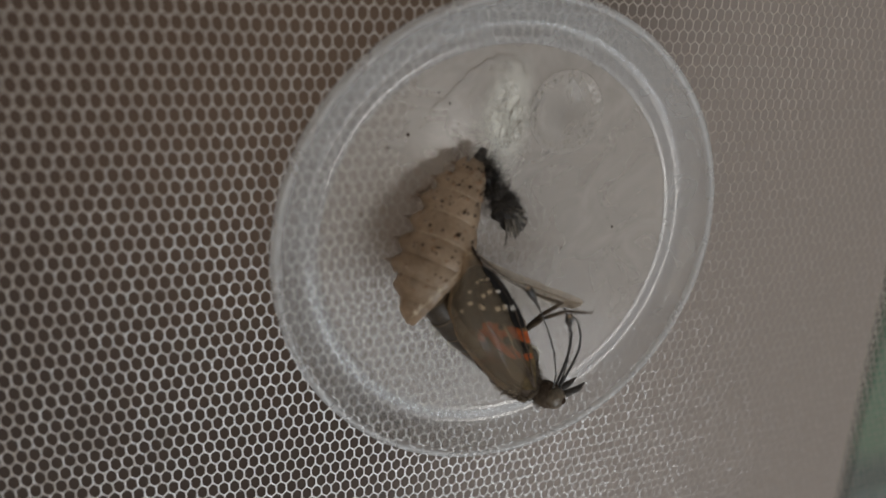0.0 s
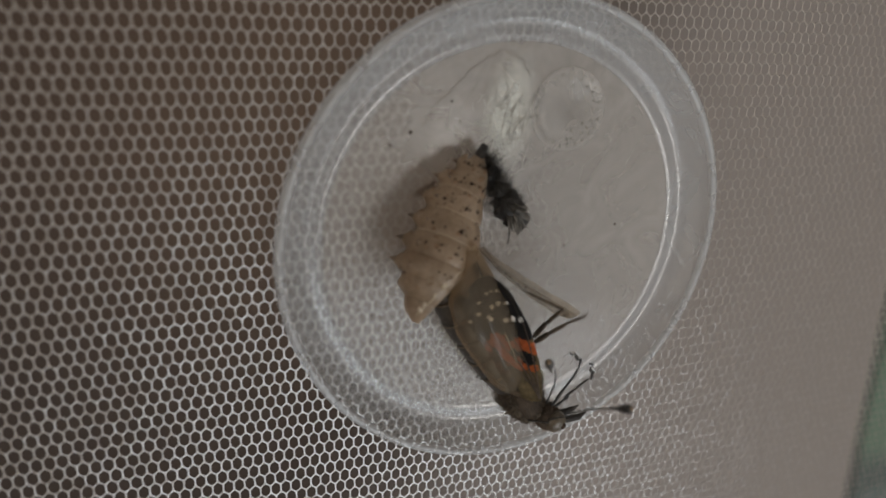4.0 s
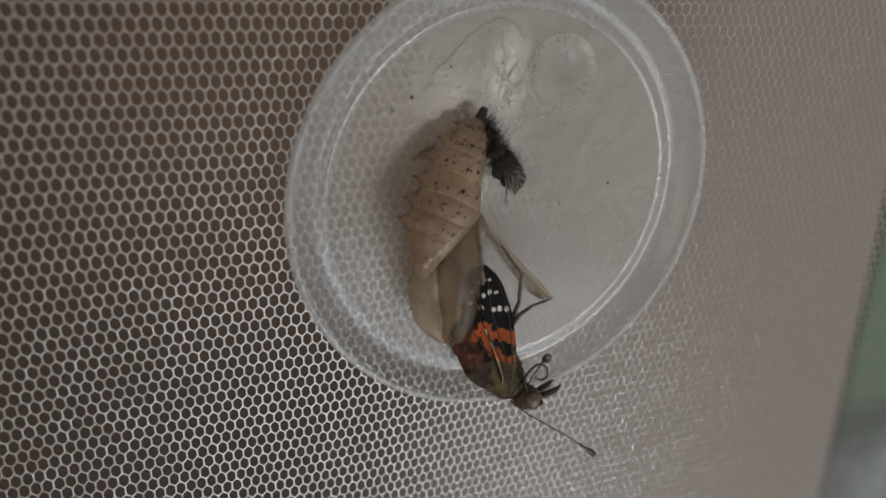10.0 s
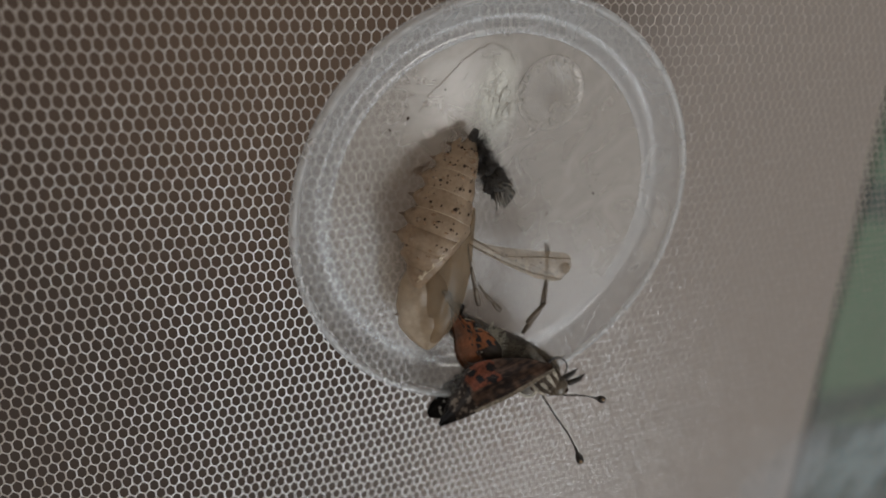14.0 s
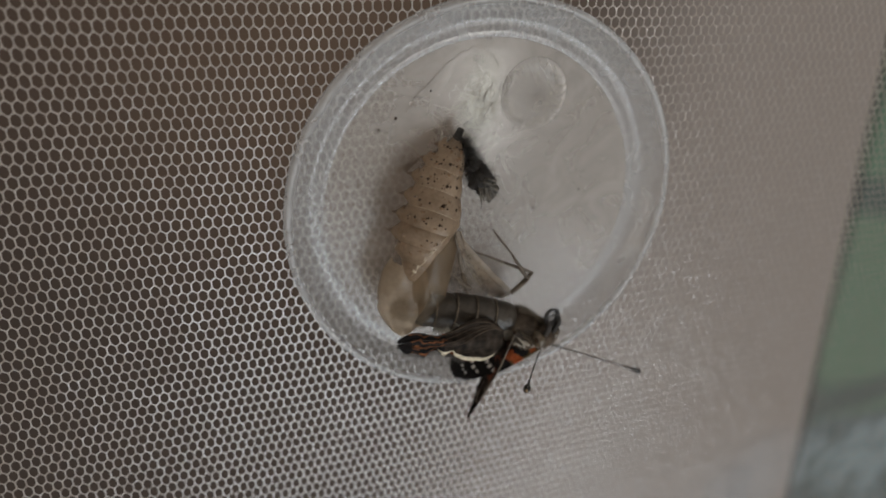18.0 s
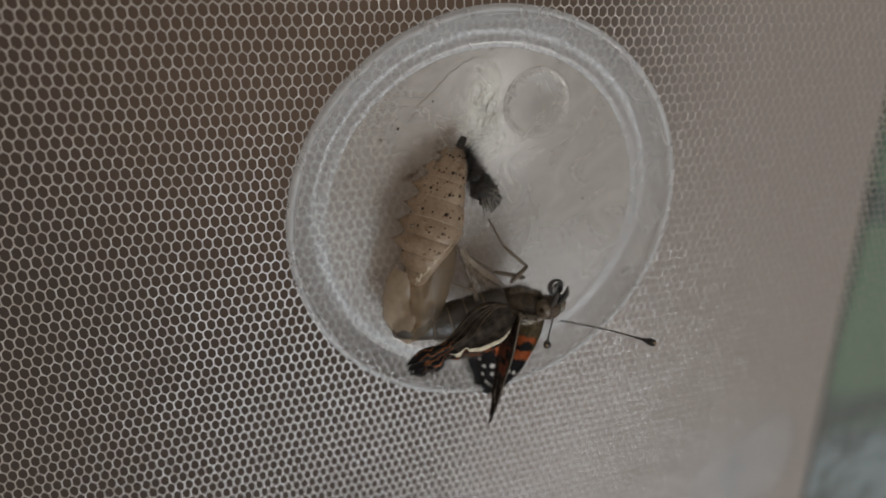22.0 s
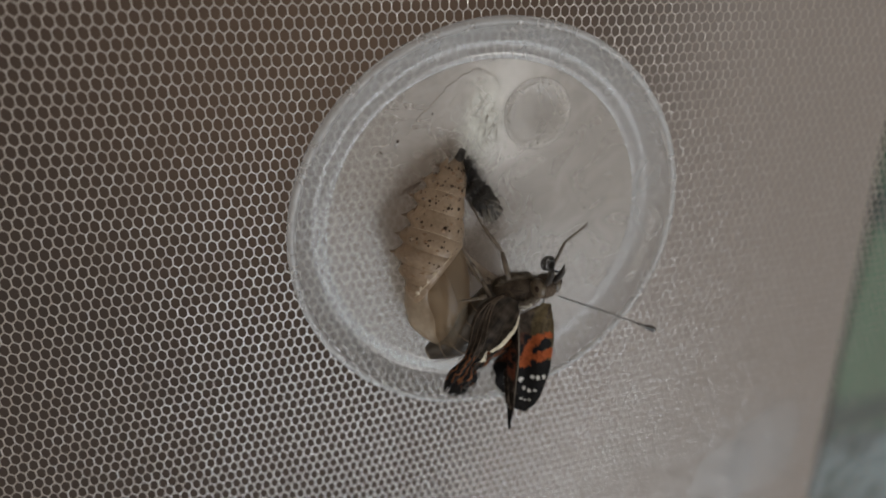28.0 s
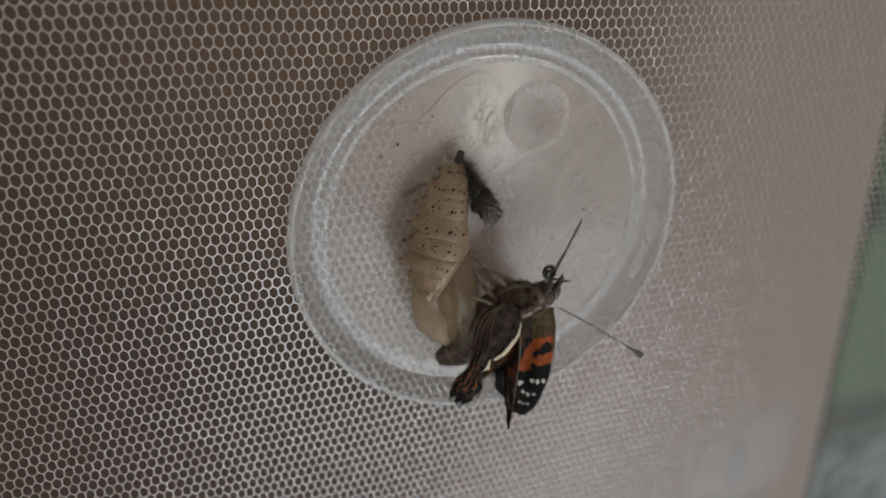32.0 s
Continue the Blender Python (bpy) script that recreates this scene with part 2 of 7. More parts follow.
# ---- mesh helpers (lengths in millimetres) ----
def mesh_from(name, verts, faces, material, smooth=True):
    me = bpy.data.meshes.new(name)
    me.from_pydata([(x * 0.001, y * 0.001, z * 0.001) for x, y, z in verts], [], faces)
    me.materials.append(material)
    if smooth:
        me.polygons.foreach_set("use_smooth", [True] * len(me.polygons))
    me.update()
    return me


def part(name, bm, material, parent, label=""):
    """Links a bmesh (or a mesh) as one object under a thing or a part."""
    if isinstance(bm, bmesh.types.BMesh):
        me = bpy.data.meshes.new(name)
        bm.to_mesh(me)
        bm.free()
        me.materials.append(material)
        me.polygons.foreach_set("use_smooth", [True] * len(me.polygons))
    else:
        me = bm
    ob = new(name, me)
    ob.parent = parent
    if label:
        tagged(ob, label)
    return ob


def thing(name, label, category, at=(0, 0, 0), group="", kind=""):
    ob = tagged(new(name), label, category, group, kind)
    ob.empty_display_size = 0.002
    ob.location = (at[0] * 0.001, at[1] * 0.001, Z0 + at[2] * 0.001)
    return ob


class Soup:
    """Collects vertices and faces, in millimetres."""

    def __init__(self):
        self.v, self.f = [], []

    def tube(self, points, radii, sides=6, cap=True):
        n0, pts = len(self.v), [Vector(p) for p in points]
        side = None
        for i, p in enumerate(pts):
            d = (pts[min(i + 1, len(pts) - 1)] - pts[max(i - 1, 0)]).normalized()
            if side is None:
                side = d.orthogonal().normalized()
            side = (side - d * side.dot(d)).normalized()
            up = d.cross(side)
            r = radii[i] if isinstance(radii, (list, tuple)) else radii
            for k in range(sides):
                a = 2 * math.pi * k / sides
                self.v.append(tuple(p + side * math.cos(a) * r + up * math.sin(a) * r))
        for i in range(len(pts) - 1):
            for k in range(sides):
                a, b = n0 + i * sides + k, n0 + i * sides + (k + 1) % sides
                self.f.append((a, b, b + sides, a + sides))
        if cap:
            self.f.append(tuple(n0 + k for k in reversed(range(sides))))
            self.f.append(tuple(n0 + (len(pts) - 1) * sides + k for k in range(sides)))

    def hair(self, p, d, length, r, bend=0.25):
        p, d = Vector(p), Vector(d).normalized()
        side = d.orthogonal().normalized() * bend * length
        side.rotate(Matrix.Rotation(random.random() * 6.28, 3, d))
        q = [p, p + d * length * 0.5 + side * 0.3, p + d * length + side]
        self.tube(q, [r, r * 0.7, r * 0.1], 3, False)

    def blob(self, c, rx, ry, rz, rings=8, sides=12, wobble=0.0, seed=0.0):
        n0, c = len(self.v), Vector(c)
        for i in range(rings + 1):
            th = math.pi * i / rings
            for k in range(sides):
                a = 2 * math.pi * k / sides
                d = Vector((math.cos(th), math.sin(th) * math.cos(a), math.sin(th) * math.sin(a)))
                w = 1 + wobble * noise.noise(d * 2.3 + Vector((seed, seed, seed)))
                self.v.append(tuple(c + Vector((d.x * rx * w, d.y * ry * w, d.z * rz * w))))
        for i in range(rings):
            for k in range(sides):
                a, b = n0 + i * sides + k, n0 + i * sides + (k + 1) % sides
                self.f.append((a, b, b + sides, a + sides))

    def mesh(self, name, material):
        return mesh_from(name, self.v, self.f, material)


# ---- the cage wall: one hexagonal net ----
def build_net():
    s, ang, e1, e2 = 1.262, -0.148, -0.102, 0.055
    row = [Vector((s * ((1 + e1) * math.cos(a) + e2 * math.sin(a)), -s * (e2 * math.cos(a) + (1 - e1) * math.sin(a)))) for a in (ang, ang + math.pi / 3)]
    x0, x1, z0, z1 = -75.0, 108.0, -72.0, 52.0
    a1, a2 = row
    verts, faces, seen = [], [], {}

    def node(i, j, k):
        key = (i, j, k)
        if key not in seen:
            p = a1 * i + a2 * j + (a1 + a2) * ((k + 1) / 3.0)
            p = Vector((p.x + 0.0015 * max(0.0, p.x) ** 2, 1.09 * p.y - 0.00135 * p.y * p.y))
            x, z = p.x + 0.35 * noise.noise((p.x * 0.05, p.y * 0.05, 1.0)), p.y + 0.35 * noise.noise((p.x * 0.05, p.y * 0.05, 5.0))
            x += 0.05 * noise.noise((p.x * 2.1, p.y * 2.1, 9.0))
            z += 0.05 * noise.noise((p.x * 2.1, p.y * 2.1, 14.0))
            seen[key] = Vector((x, 0.95 + 0.25 * noise.noise((p.x * 0.04, p.y * 0.04, 3.0)), z))
        return seen[key]

    def strut(p, q, w):
        n = len(verts)
        d = (q - p).normalized()
        side = Vector((-d.z, 0, d.x))
        mid = (p + q) / 2
        lean = random.uniform(-0.05, 0.05)
        for c, f in ((p - d * 0.06, 1.2), (mid, 0.8), (q + d * 0.06, 1.2)):
            for sx, sy in ((1, 0), (0.62, -0.5 - lean), (-0.62, -0.5 + lean), (-1, 0), (0, 0.5)):
                verts.append(tuple(c + side * sx * w * f + Vector((0, sy * w * f, 0))))
        for r in (0, 5):
            for k in range(5):
                faces.append((n + r + k, n + r + (k + 1) % 5, n + r + 5 + (k + 1) % 5, n + r + 5 + k))

    reach = 210
    for i in range(-reach, reach):
        for j in range(-reach, reach):
            p = a1 * i + a2 * j
            if not (x0 < p.x < x1 and z0 < p.y < z1):
                continue
            a = node(i, j, 0)
            for key in ((i, j, 1), (i - 1, j, 1), (i, j - 1, 1)):
                strut(a, node(*key), 0.100)
    me = mesh_from("net", verts, faces, NET, False)
    ob = new("cage_net", me)
    ob.location = (0, 0, Z0)
    return tagged(ob, "white hexagonal nylon net wall of a cage", "net", kind="structure")


build_net()


# ---- the room behind and around ----
def slab(name, x0, x1, y0, y1, z0, z1, material, label, category, kind="structure"):
    v = [(x, y, z) for x in (x0, x1) for y in (y0, y1) for z in (z0, z1)]
    f = [(0, 1, 3, 2), (4, 6, 7, 5), (0, 4, 5, 1), (2, 3, 7, 6), (0, 2, 6, 4), (1, 5, 7, 3)]
    me = mesh_from(name, [(a * 1000, b * 1000, c * 1000) for a, b, c in v], f, material, False)
    return tagged(new(name, me), label, category, kind=kind)


def wall_material():
    """Timber brown that turns into pale plaster along the wall."""
    m, n, l, b = nodes_of("back_wall")
    tc, sep = n.new("ShaderNodeTexCoord"), n.new("ShaderNodeSeparateXYZ")
    l.new(tc.outputs["Object"], sep.inputs[0])
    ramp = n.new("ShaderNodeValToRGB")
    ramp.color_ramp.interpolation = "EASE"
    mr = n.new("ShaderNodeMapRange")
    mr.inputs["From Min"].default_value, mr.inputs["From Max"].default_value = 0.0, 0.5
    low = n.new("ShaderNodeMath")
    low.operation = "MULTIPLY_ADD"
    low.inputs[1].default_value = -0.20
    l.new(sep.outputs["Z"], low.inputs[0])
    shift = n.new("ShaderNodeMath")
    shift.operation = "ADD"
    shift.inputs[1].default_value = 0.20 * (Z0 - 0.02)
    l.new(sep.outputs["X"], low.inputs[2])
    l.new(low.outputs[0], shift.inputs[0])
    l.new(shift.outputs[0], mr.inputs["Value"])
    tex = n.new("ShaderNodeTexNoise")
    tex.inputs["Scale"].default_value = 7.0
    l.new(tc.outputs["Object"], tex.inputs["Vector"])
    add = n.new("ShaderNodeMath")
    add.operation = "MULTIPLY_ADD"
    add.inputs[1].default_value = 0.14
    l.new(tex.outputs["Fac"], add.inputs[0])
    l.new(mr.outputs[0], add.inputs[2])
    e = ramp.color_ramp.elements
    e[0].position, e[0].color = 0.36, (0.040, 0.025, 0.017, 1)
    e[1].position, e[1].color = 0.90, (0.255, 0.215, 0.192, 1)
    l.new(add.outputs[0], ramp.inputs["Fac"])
    # soft-edged red-brown patch on the timber
    far, fade, mx = n.new("ShaderNodeVectorMath"), n.new("ShaderNodeMapRange"), n.new("ShaderNodeMix")
    far.operation = "DISTANCE"
    far.inputs[1].default_value = (PATCH[0], 0.40, PATCH[1])
    l.new(tc.outputs["Object"], far.inputs[0])
    fade.interpolation_type = "SMOOTHSTEP"
    fade.inputs["From Min"].default_value, fade.inputs["From Max"].default_value = 0.30, 0.02
    l.new(far.outputs["Value"], fade.inputs["Value"])
    mx.data_type = "RGBA"
    mx.inputs["B"].default_value = (0.095, 0.058, 0.036, 1)
    l.new(fade.outputs[0], mx.inputs["Factor"])
    l.new(ramp.outputs["Color"], mx.inputs["A"])
    l.new(mx.outputs["Result"], b.inputs["Base Color"])
    b.inputs["Roughness"].default_value = 0.85
    return m


PATCH = (0.066, Z0 - 0.018)
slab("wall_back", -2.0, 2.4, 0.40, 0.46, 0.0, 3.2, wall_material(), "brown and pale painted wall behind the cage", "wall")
# unseen left wall, opened for the added side window
slab("wall_left_near", -2.06, -2.0, -2.0, -1.75, 0.0, 3.2, PLAIN, "unseen wall beside the added side window", "wall")
slab("wall_left_far", -2.06, -2.0, -0.35, 0.40, 0.0, 3.2, PLAIN, "unseen wall beside the added side window", "wall")
slab("wall_left_sill", -2.06, -2.0, -1.75, -0.35, 0.0, Z0 - 1.05, PLAIN, "unseen wall below the added side window", "wall")
slab("wall_left_head", -2.06, -2.0, -1.75, -0.35, Z0 + 0.32, 3.2, PLAIN, "unseen wall above the added side window", "wall")
# unseen walls, floor and ceiling close the room and bounce light back
slab("wall_right", 2.4, 2.46, -2.0, 0.40, 0.0, 3.2, PLAIN, "plain painted room wall", "wall")
slab("floor", -2.06, 2.46, -2.06, 0.46, -0.06, 0.0, WOOD, "unseen pale room floor that bounces light", "floor")
slab("ceiling", -2.06, 2.46, -2.06, 0.46, 3.2, 3.26, PLAIN, "plain painted ceiling", "ceiling")
# front wall with the window opening
slab("wall_front_left", -2.0, -0.14, -2.06, -2.0, 0.0, 3.2, PLAIN, "plain painted wall beside the window", "wall")
slab("wall_front_right", 1.74, 2.4, -2.06, -2.0, 0.0, 3.2, PLAIN, "plain painted wall beside the window", "wall")
slab("wall_front_sill", -0.14, 1.74, -2.06, -2.0, 0.0, 0.44, PLAIN, "plain painted wall below the window", "wall")
slab("wall_front_head", -0.14, 1.74, -2.06, -2.0, 1.84, Z0 - 0.64, PLAIN, "plain painted wall above the window", "wall")
slab("wall_front_upper_left", -0.14, 0.76, -2.06, -2.0, Z0 - 0.64, Z0 - 0.24, PLAIN, "plain painted wall beside the small window", "wall")
slab("wall_front_upper_right", 1.04, 1.74, -2.06, -2.0, Z0 - 0.64, Z0 - 0.24, PLAIN, "plain painted wall beside the small window", "wall")
slab("wall_front_top", -0.14, 1.74, -2.06, -2.0, Z0 - 0.24, 3.2, PLAIN, "plain painted wall above the small window", "wall")


# ---- the lid ----
def lathe(profile, sides=128, gaps=()):
    """Profile of (radius, y) turned about the y axis; gaps names the steps of the profile that stay open."""
    v, f, n = [], [], len(profile)
    for k in range(sides):
        a = 2 * math.pi * k / sides
        for r, y in profile:
            v.append((r * math.cos(a), y, r * math.sin(a)))
    for k in range(sides):
        for i in range(n):
            if i in gaps:
                continue
            a, b = k * n + i, k * n + (i + 1) % n
            c, d = ((k + 1) % sides) * n + i, ((k + 1) % sides) * n + (i + 1) % n
            f.append((a, b, d, c))
    return v, f


def sheet_ring(front, thick):
    """Closed section of a thin moulded sheet whose face follows the given (radius, y) points."""
    back = []
    for i, (r, y) in enumerate(front):
        (r0, y0), (r1, y1) = front[max(i - 1, 0)], front[min(i + 1, len(front) - 1)]
        n = math.hypot(r1 - r0, y1 - y0)
        back.append((r - (y1 - y0) / n * thick, y + (r1 - r0) / n * thick))
    return front + back[::-1]


def build_lid():
    lid = thing("plastic_lid", "round frosted clear plastic cup lid fixed on the net wall", "lid")
    v, f = lathe([(0.02, 0.0), (7.0, 0.0), (14.0, 0.0), (20.4, 0.0), (20.88, 0.0), (20.88, 0.30), (0.02, 0.30)], 128)
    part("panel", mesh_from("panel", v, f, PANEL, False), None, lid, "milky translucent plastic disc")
    for name, line, thick, material, label in (
            ("ridge", [(20.9, 0.0), (21.2, -0.06), (21.5, -0.10), (21.8, -0.08), (22.1, -0.05), (22.4, -0.05)], 0.1, RIM, "raised clear ring"),
            ("skirt", [(22.4, -0.05), (22.8, -0.09), (23.2, -0.24), (23.6, -0.56), (24.0, -0.98), (24.4, -1.45), (24.75, -1.95), (24.98, -2.4)], 0.1, RIM, ""),
            ("lip", [(24.98, -2.4), (25.08, -2.66), (25.26, -2.86), (25.5, -2.93), (25.75, -2.88), (25.95, -2.7), (26.05, -2.4), (26.06, -1.9)], 0.3, LIP, "rolled clear plastic edge")):
        n = len(line)
        v, f = lathe(sheet_ring(line, thick), 160, gaps=(n - 1, 2 * n - 1) if name != "lip" else (2 * n - 1,))
        part(name, mesh_from(name, v, f, material), None, lid, label)
    # embossed round mark with a ring of small bumps
    v, f = lathe([(0.02, -0.03), (4.1, -0.03), (4.25, -0.05), (4.4, -0.05), (4.52, -0.02), (4.5, -0.012), (0.02, -0.012)], 48)
    mark = part("moulded_ring", mesh_from("moulded_ring", v, f, PANEL), None, lid, "faint round moulding mark")
    mark.location = (0.0042, 0, 0.0145)
    so = Soup()
    for ring, count in ((3.9, 26), (3.2, 20), (2.4, 9)):
        for k in range(count):
            a = 2 * math.pi * (k + random.random() * 0.5) / count
            if ring < 3.5 and math.cos(a) < -0.2:
                continue
            r = ring + random.uniform(-0.15, 0.15)
            so.blob((r * math.cos(a), -0.06, r * math.sin(a)), 0.12, 0.04, 0.17, 5, 7)
    part("stippling", so.mesh("stippling", STIPPLE), None, mark)
    return lid


build_lid()


def wander(p, q, steps, amount):
    p, q = Vector(p), Vector(q)
    out = []
    for i in range(steps + 1):
        c = p.lerp(q, i / steps)
        k = amount if 0 < i < steps else 0
        out.append((c.x + random.uniform(-k, k), c.y, c.z + random.uniform(-k, k)))
    return out


def film_material():
    """Thin glossy film with a highlight put into its white, dense in its middle and patchy towards its edge."""
    m, n, l, b = nodes_of("silk_highlight")
    tc, scale, far, tex, fade, mul, ms, tp, bp = (n.new("ShaderNode" + k) for k in ("TexCoord", "VectorMath", "VectorMath", "TexNoise", "MapRange", "Math", "MixShader", "BsdfTransparent", "Bump"))
    scale.operation, far.operation, mul.operation = "MULTIPLY", "LENGTH", "MULTIPLY"
    scale.inputs[1].default_value = (1 / 0.0037, 0.0, 1 / 0.0078)
    l.new(tc.outputs["Object"], scale.inputs[0])
    l.new(scale.outputs["Vector"], far.inputs[0])
    fade.interpolation_type = "SMOOTHSTEP"
    fade.inputs["From Min"].default_value, fade.inputs["From Max"].default_value = 1.0, 0.0
    fade.inputs["To Max"].default_value = 0.9
    l.new(far.outputs["Value"], fade.inputs["Value"])
    tex.inputs["Scale"].default_value, tex.inputs["Detail"].default_value, tex.inputs["Distortion"].default_value = 620.0, 6.0, 1.0
    l.new(tc.outputs["Object"], tex.inputs["Vector"])
    l.new(fade.outputs[0], mul.inputs[0])
    l.new(tex.outputs["Fac"], mul.inputs[1])
    bp.inputs["Strength"].default_value, bp.inputs["Distance"].default_value = 0.8, 0.0003
    l.new(tex.outputs["Fac"], bp.inputs["Height"])
    l.new(bp.outputs["Normal"], b.inputs["Normal"])
    b.inputs["Base Color"].default_value = (0.86, 0.84, 0.76, 1)
    b.inputs["Roughness"].default_value = 0.3
    l.new(mul.outputs[0], ms.inputs[0])
    l.new(tp.outputs[0], ms.inputs[1])
    l.new(b.outputs[0], ms.inputs[2])
    l.new(ms.outputs[0], n["Material Output"].inputs["Surface"])
    return m


def build_film(x, z, rx, rz, label, material, seed):
    """A wrinkled oval film, thin as spun silk and painted as a highlight, on the face of the lid."""
    v, f, n = [], [], 24
    for side in (0, 1):
        for i in range(n + 1):
            for j in range(n + 1):
                u, w = -1 + 2 * i / n, -1 + 2 * j / n
                p, q = u * math.sqrt(1 - w * w / 2), w * math.sqrt(1 - u * u / 2)
                wob = 1 + 0.2 * noise.noise((p * 2, q * 2, seed))
                v.append((p * rx * wob, -0.06 - 0.03 * noise.noise((p * 5, q * 5, seed)) + 0.025 * side, q * rz * wob))
    for side in (0, 1):
        for i in range(n):
            for j in range(n):
                a = side * (n + 1) ** 2 + i * (n + 1) + j
                q = (a, a + n + 1, a + n + 2, a + 1)
                f.append(q if side else q[::-1])
    ob = new("silk_highlight", mesh_from("silk_highlight", v, f, material))
    ob.location = (x * 0.001, 0, Z0 + z * 0.001)
    tagged(ob, label, "silk", kind="stuff")


def build_silk():
    """Fine dark cracks and threads of the silk pad on the lid."""
    so = Soup()
    main = [(-12.2, -0.11, 11.2), (-11.0, -0.11, 13.4), (-8.7, -0.11, 16.2), (-6.4, -0.11, 18.6), (-4.6, -0.11, 19.5), (-2.4, -0.11, 18.9), (-1.3, -0.11, 17.4)]
    for a, b in zip(main, main[1:]):
        so.tube(wander(a, b, 6, 0.2), 0.032, 4)
    branch = [(-4.3, -0.11, 18.9), (-3.9, -0.11, 16.6), (-3.2, -0.11, 14.0), (-3.3, -0.11, 11.4), (-2.6, -0.11, 9.6)]
    for a, b in zip(branch, branch[1:]):
        so.tube(wander(a, b, 6, 0.2), 0.02, 4)
    for k in range(40):
        x, z = random.gauss(-2.4, 1.2), random.uniform(9.0, 15.5)
        a = random.uniform(-0.6, 0.6) + (math.pi / 2 if random.random() < 0.75 else 0)
        n = random.uniform(0.8, 3.2)
        so.tube(wander((x, -0.11, z), (x + math.cos(a) * n, -0.11, z + math.sin(a) * n), 6, 0.22), random.uniform(0.009, 0.018), 4)
    ob = new("silk_cracks", so.mesh("silk_pad", SILK))
    ob.location = (0, 0, Z0)
    tagged(ob, "fine branching silk threads stuck to the lid", "silk", kind="stuff")
    so = Soup()
    for k in range(120):
        x, z = random.gauss(-4.2, 1.7), random.gauss(11.0, 1.8)
        a = random.uniform(0, 6.28)
        n = random.uniform(0.8, 3.0)
        so.tube(wander((x, -0.06, z), (x + math.cos(a) * n, -0.06 - random.random() * 0.12, z + math.sin(a) * n), 4, 0.15), random.uniform(0.010, 0.02), 3)
    ob = new("silk_pad", so.mesh("silk_pad", SILK_WHITE))
    ob.location = (0, 0, Z0)
    tagged(ob, "thin glossy white silk pad on the lid", "silk", kind="stuff")
    so = Soup()
    for x, z, r in ((-15.2, 8.9, 0.13), (-13.3, 10.4, 0.15), (-17.0, 2.0, 0.1), (13.5, 2.2, 0.12), (7.2, -0.6, 0.1), (-9.4, 13.9, 0.1)):
        so.blob((x, -0.08, z), r, 0.1, r * 1.3, 5, 7, 0.4, x)
    ob = new("droppings", so.mesh("droppings", SPECK))
    ob.location = (0, 0, Z0)
    tagged(ob, "tiny dark specks of dirt on the lid", "dirt", kind="stuff")
    so = Soup()
    for k in range(9):
        p = Vector((-10.6 + random.uniform(-0.5, 0.5), -random.uniform(0.3, 1.8), 5.6 + random.uniform(-0.6, 0.4)))
        q = p + Vector((random.uniform(-1.9, -0.6), random.uniform(-0.4, 0.4), random.uniform(-1.6, -0.3)))
        so.tube(wander(p, q, 5, 0.22), 0.04, 4)
        so.blob(q, 0.12, 0.12, 0.12, 4, 6, 0.4, k)
    ob = new("debris", so.mesh("debris", SPINE))
    ob.location = (0, 0, Z0)
    tagged(ob, "small tangle of brown silk and crumbs beside the chrysalis", "debris", kind="stuff")


build_silk()
# bright strip: the glossy lid's highlight put into the film's white
HIGHLIGHT_FILM = film_material()
build_film(-2.8, 13.2, 3.7, 7.8, "glossy white silk film painted as a highlight on the lid", HIGHLIGHT_FILM, 2.0)


def build_shed_skin():
    t = thing("shed_skin", "crumpled black bristly caterpillar skin on the lid", "skin", (-6.0, -2.2, 8.9))
    line = [Vector(p) for p in ((0.2, 0, 0), (0.9, -0.6, -1.5), (1.9, -1.0, -3.0), (3.2, -1.2, -4.4), (4.3, -1.1, -5.6))]
    wid = (0.5, 1.0, 1.15, 1.6, 1.45)
    so = Soup()
    for i, (p, w) in enumerate(zip(line, wid)):
        so.blob(p, w, w * 0.8, w * 0.95, 9, 14, 0.55, i * 3.1)
    part("body", so.mesh("body", SKIN), None, t)
    so = Soup()
    for k in range(900):
        u = random.random() * 3.4
        i = int(u)
        p, w = line[i].lerp(line[i + 1], u - i), wid[i] * (1 - u + i) + wid[i + 1] * (u - i)
        d = Vector((random.gauss(0, 1), random.gauss(-0.2, 1), random.gauss(0, 1))).normalized()
        so.hair(p + d * w * 0.7, d + Vector((0.25, 0, 0.1)), random.uniform(0.7, 1.5) if k % 6 else random.uniform(1.4, 2.2), 0.045, 0.12)
    part("bristles", so.mesh("bristles", HAIR), None, t)
    so = Soup()
    for k in range(44):
        a = random.uniform(-1.5, 1.2)
        base = line[3] + Vector((random.uniform(-0.5, 0.5), -0.7 + random.uniform(-0.5, 0.3), random.uniform(-0.4, 0.5)))
        d = Vector((math.cos(a) * 0.9 + 0.25, random.uniform(-0.35, 0.1), math.sin(a) - 0.7))
        so.tube([base, base + d * 0.8, base + d * 1.4, base + d * 1.65], [0.10, 0.13, 0.12, 0.03], 5)
    part("folds", so.mesh("folds", FOLD), None, t)
    so = Soup()
    so.tube([(4.0, -1.0, -6.0), (4.0, -1.0, -7.4), (4.15, -1.0, -8.4)], [0.07, 0.05, 0.05], 5)
    so.blob((4.15, -1.0, -8.5), 0.13, 0.13, 0.13, 5, 7)
    part("dangling_hair", so.mesh("dangling_hair", HAIR), None, t)
    return t


build_shed_skin()


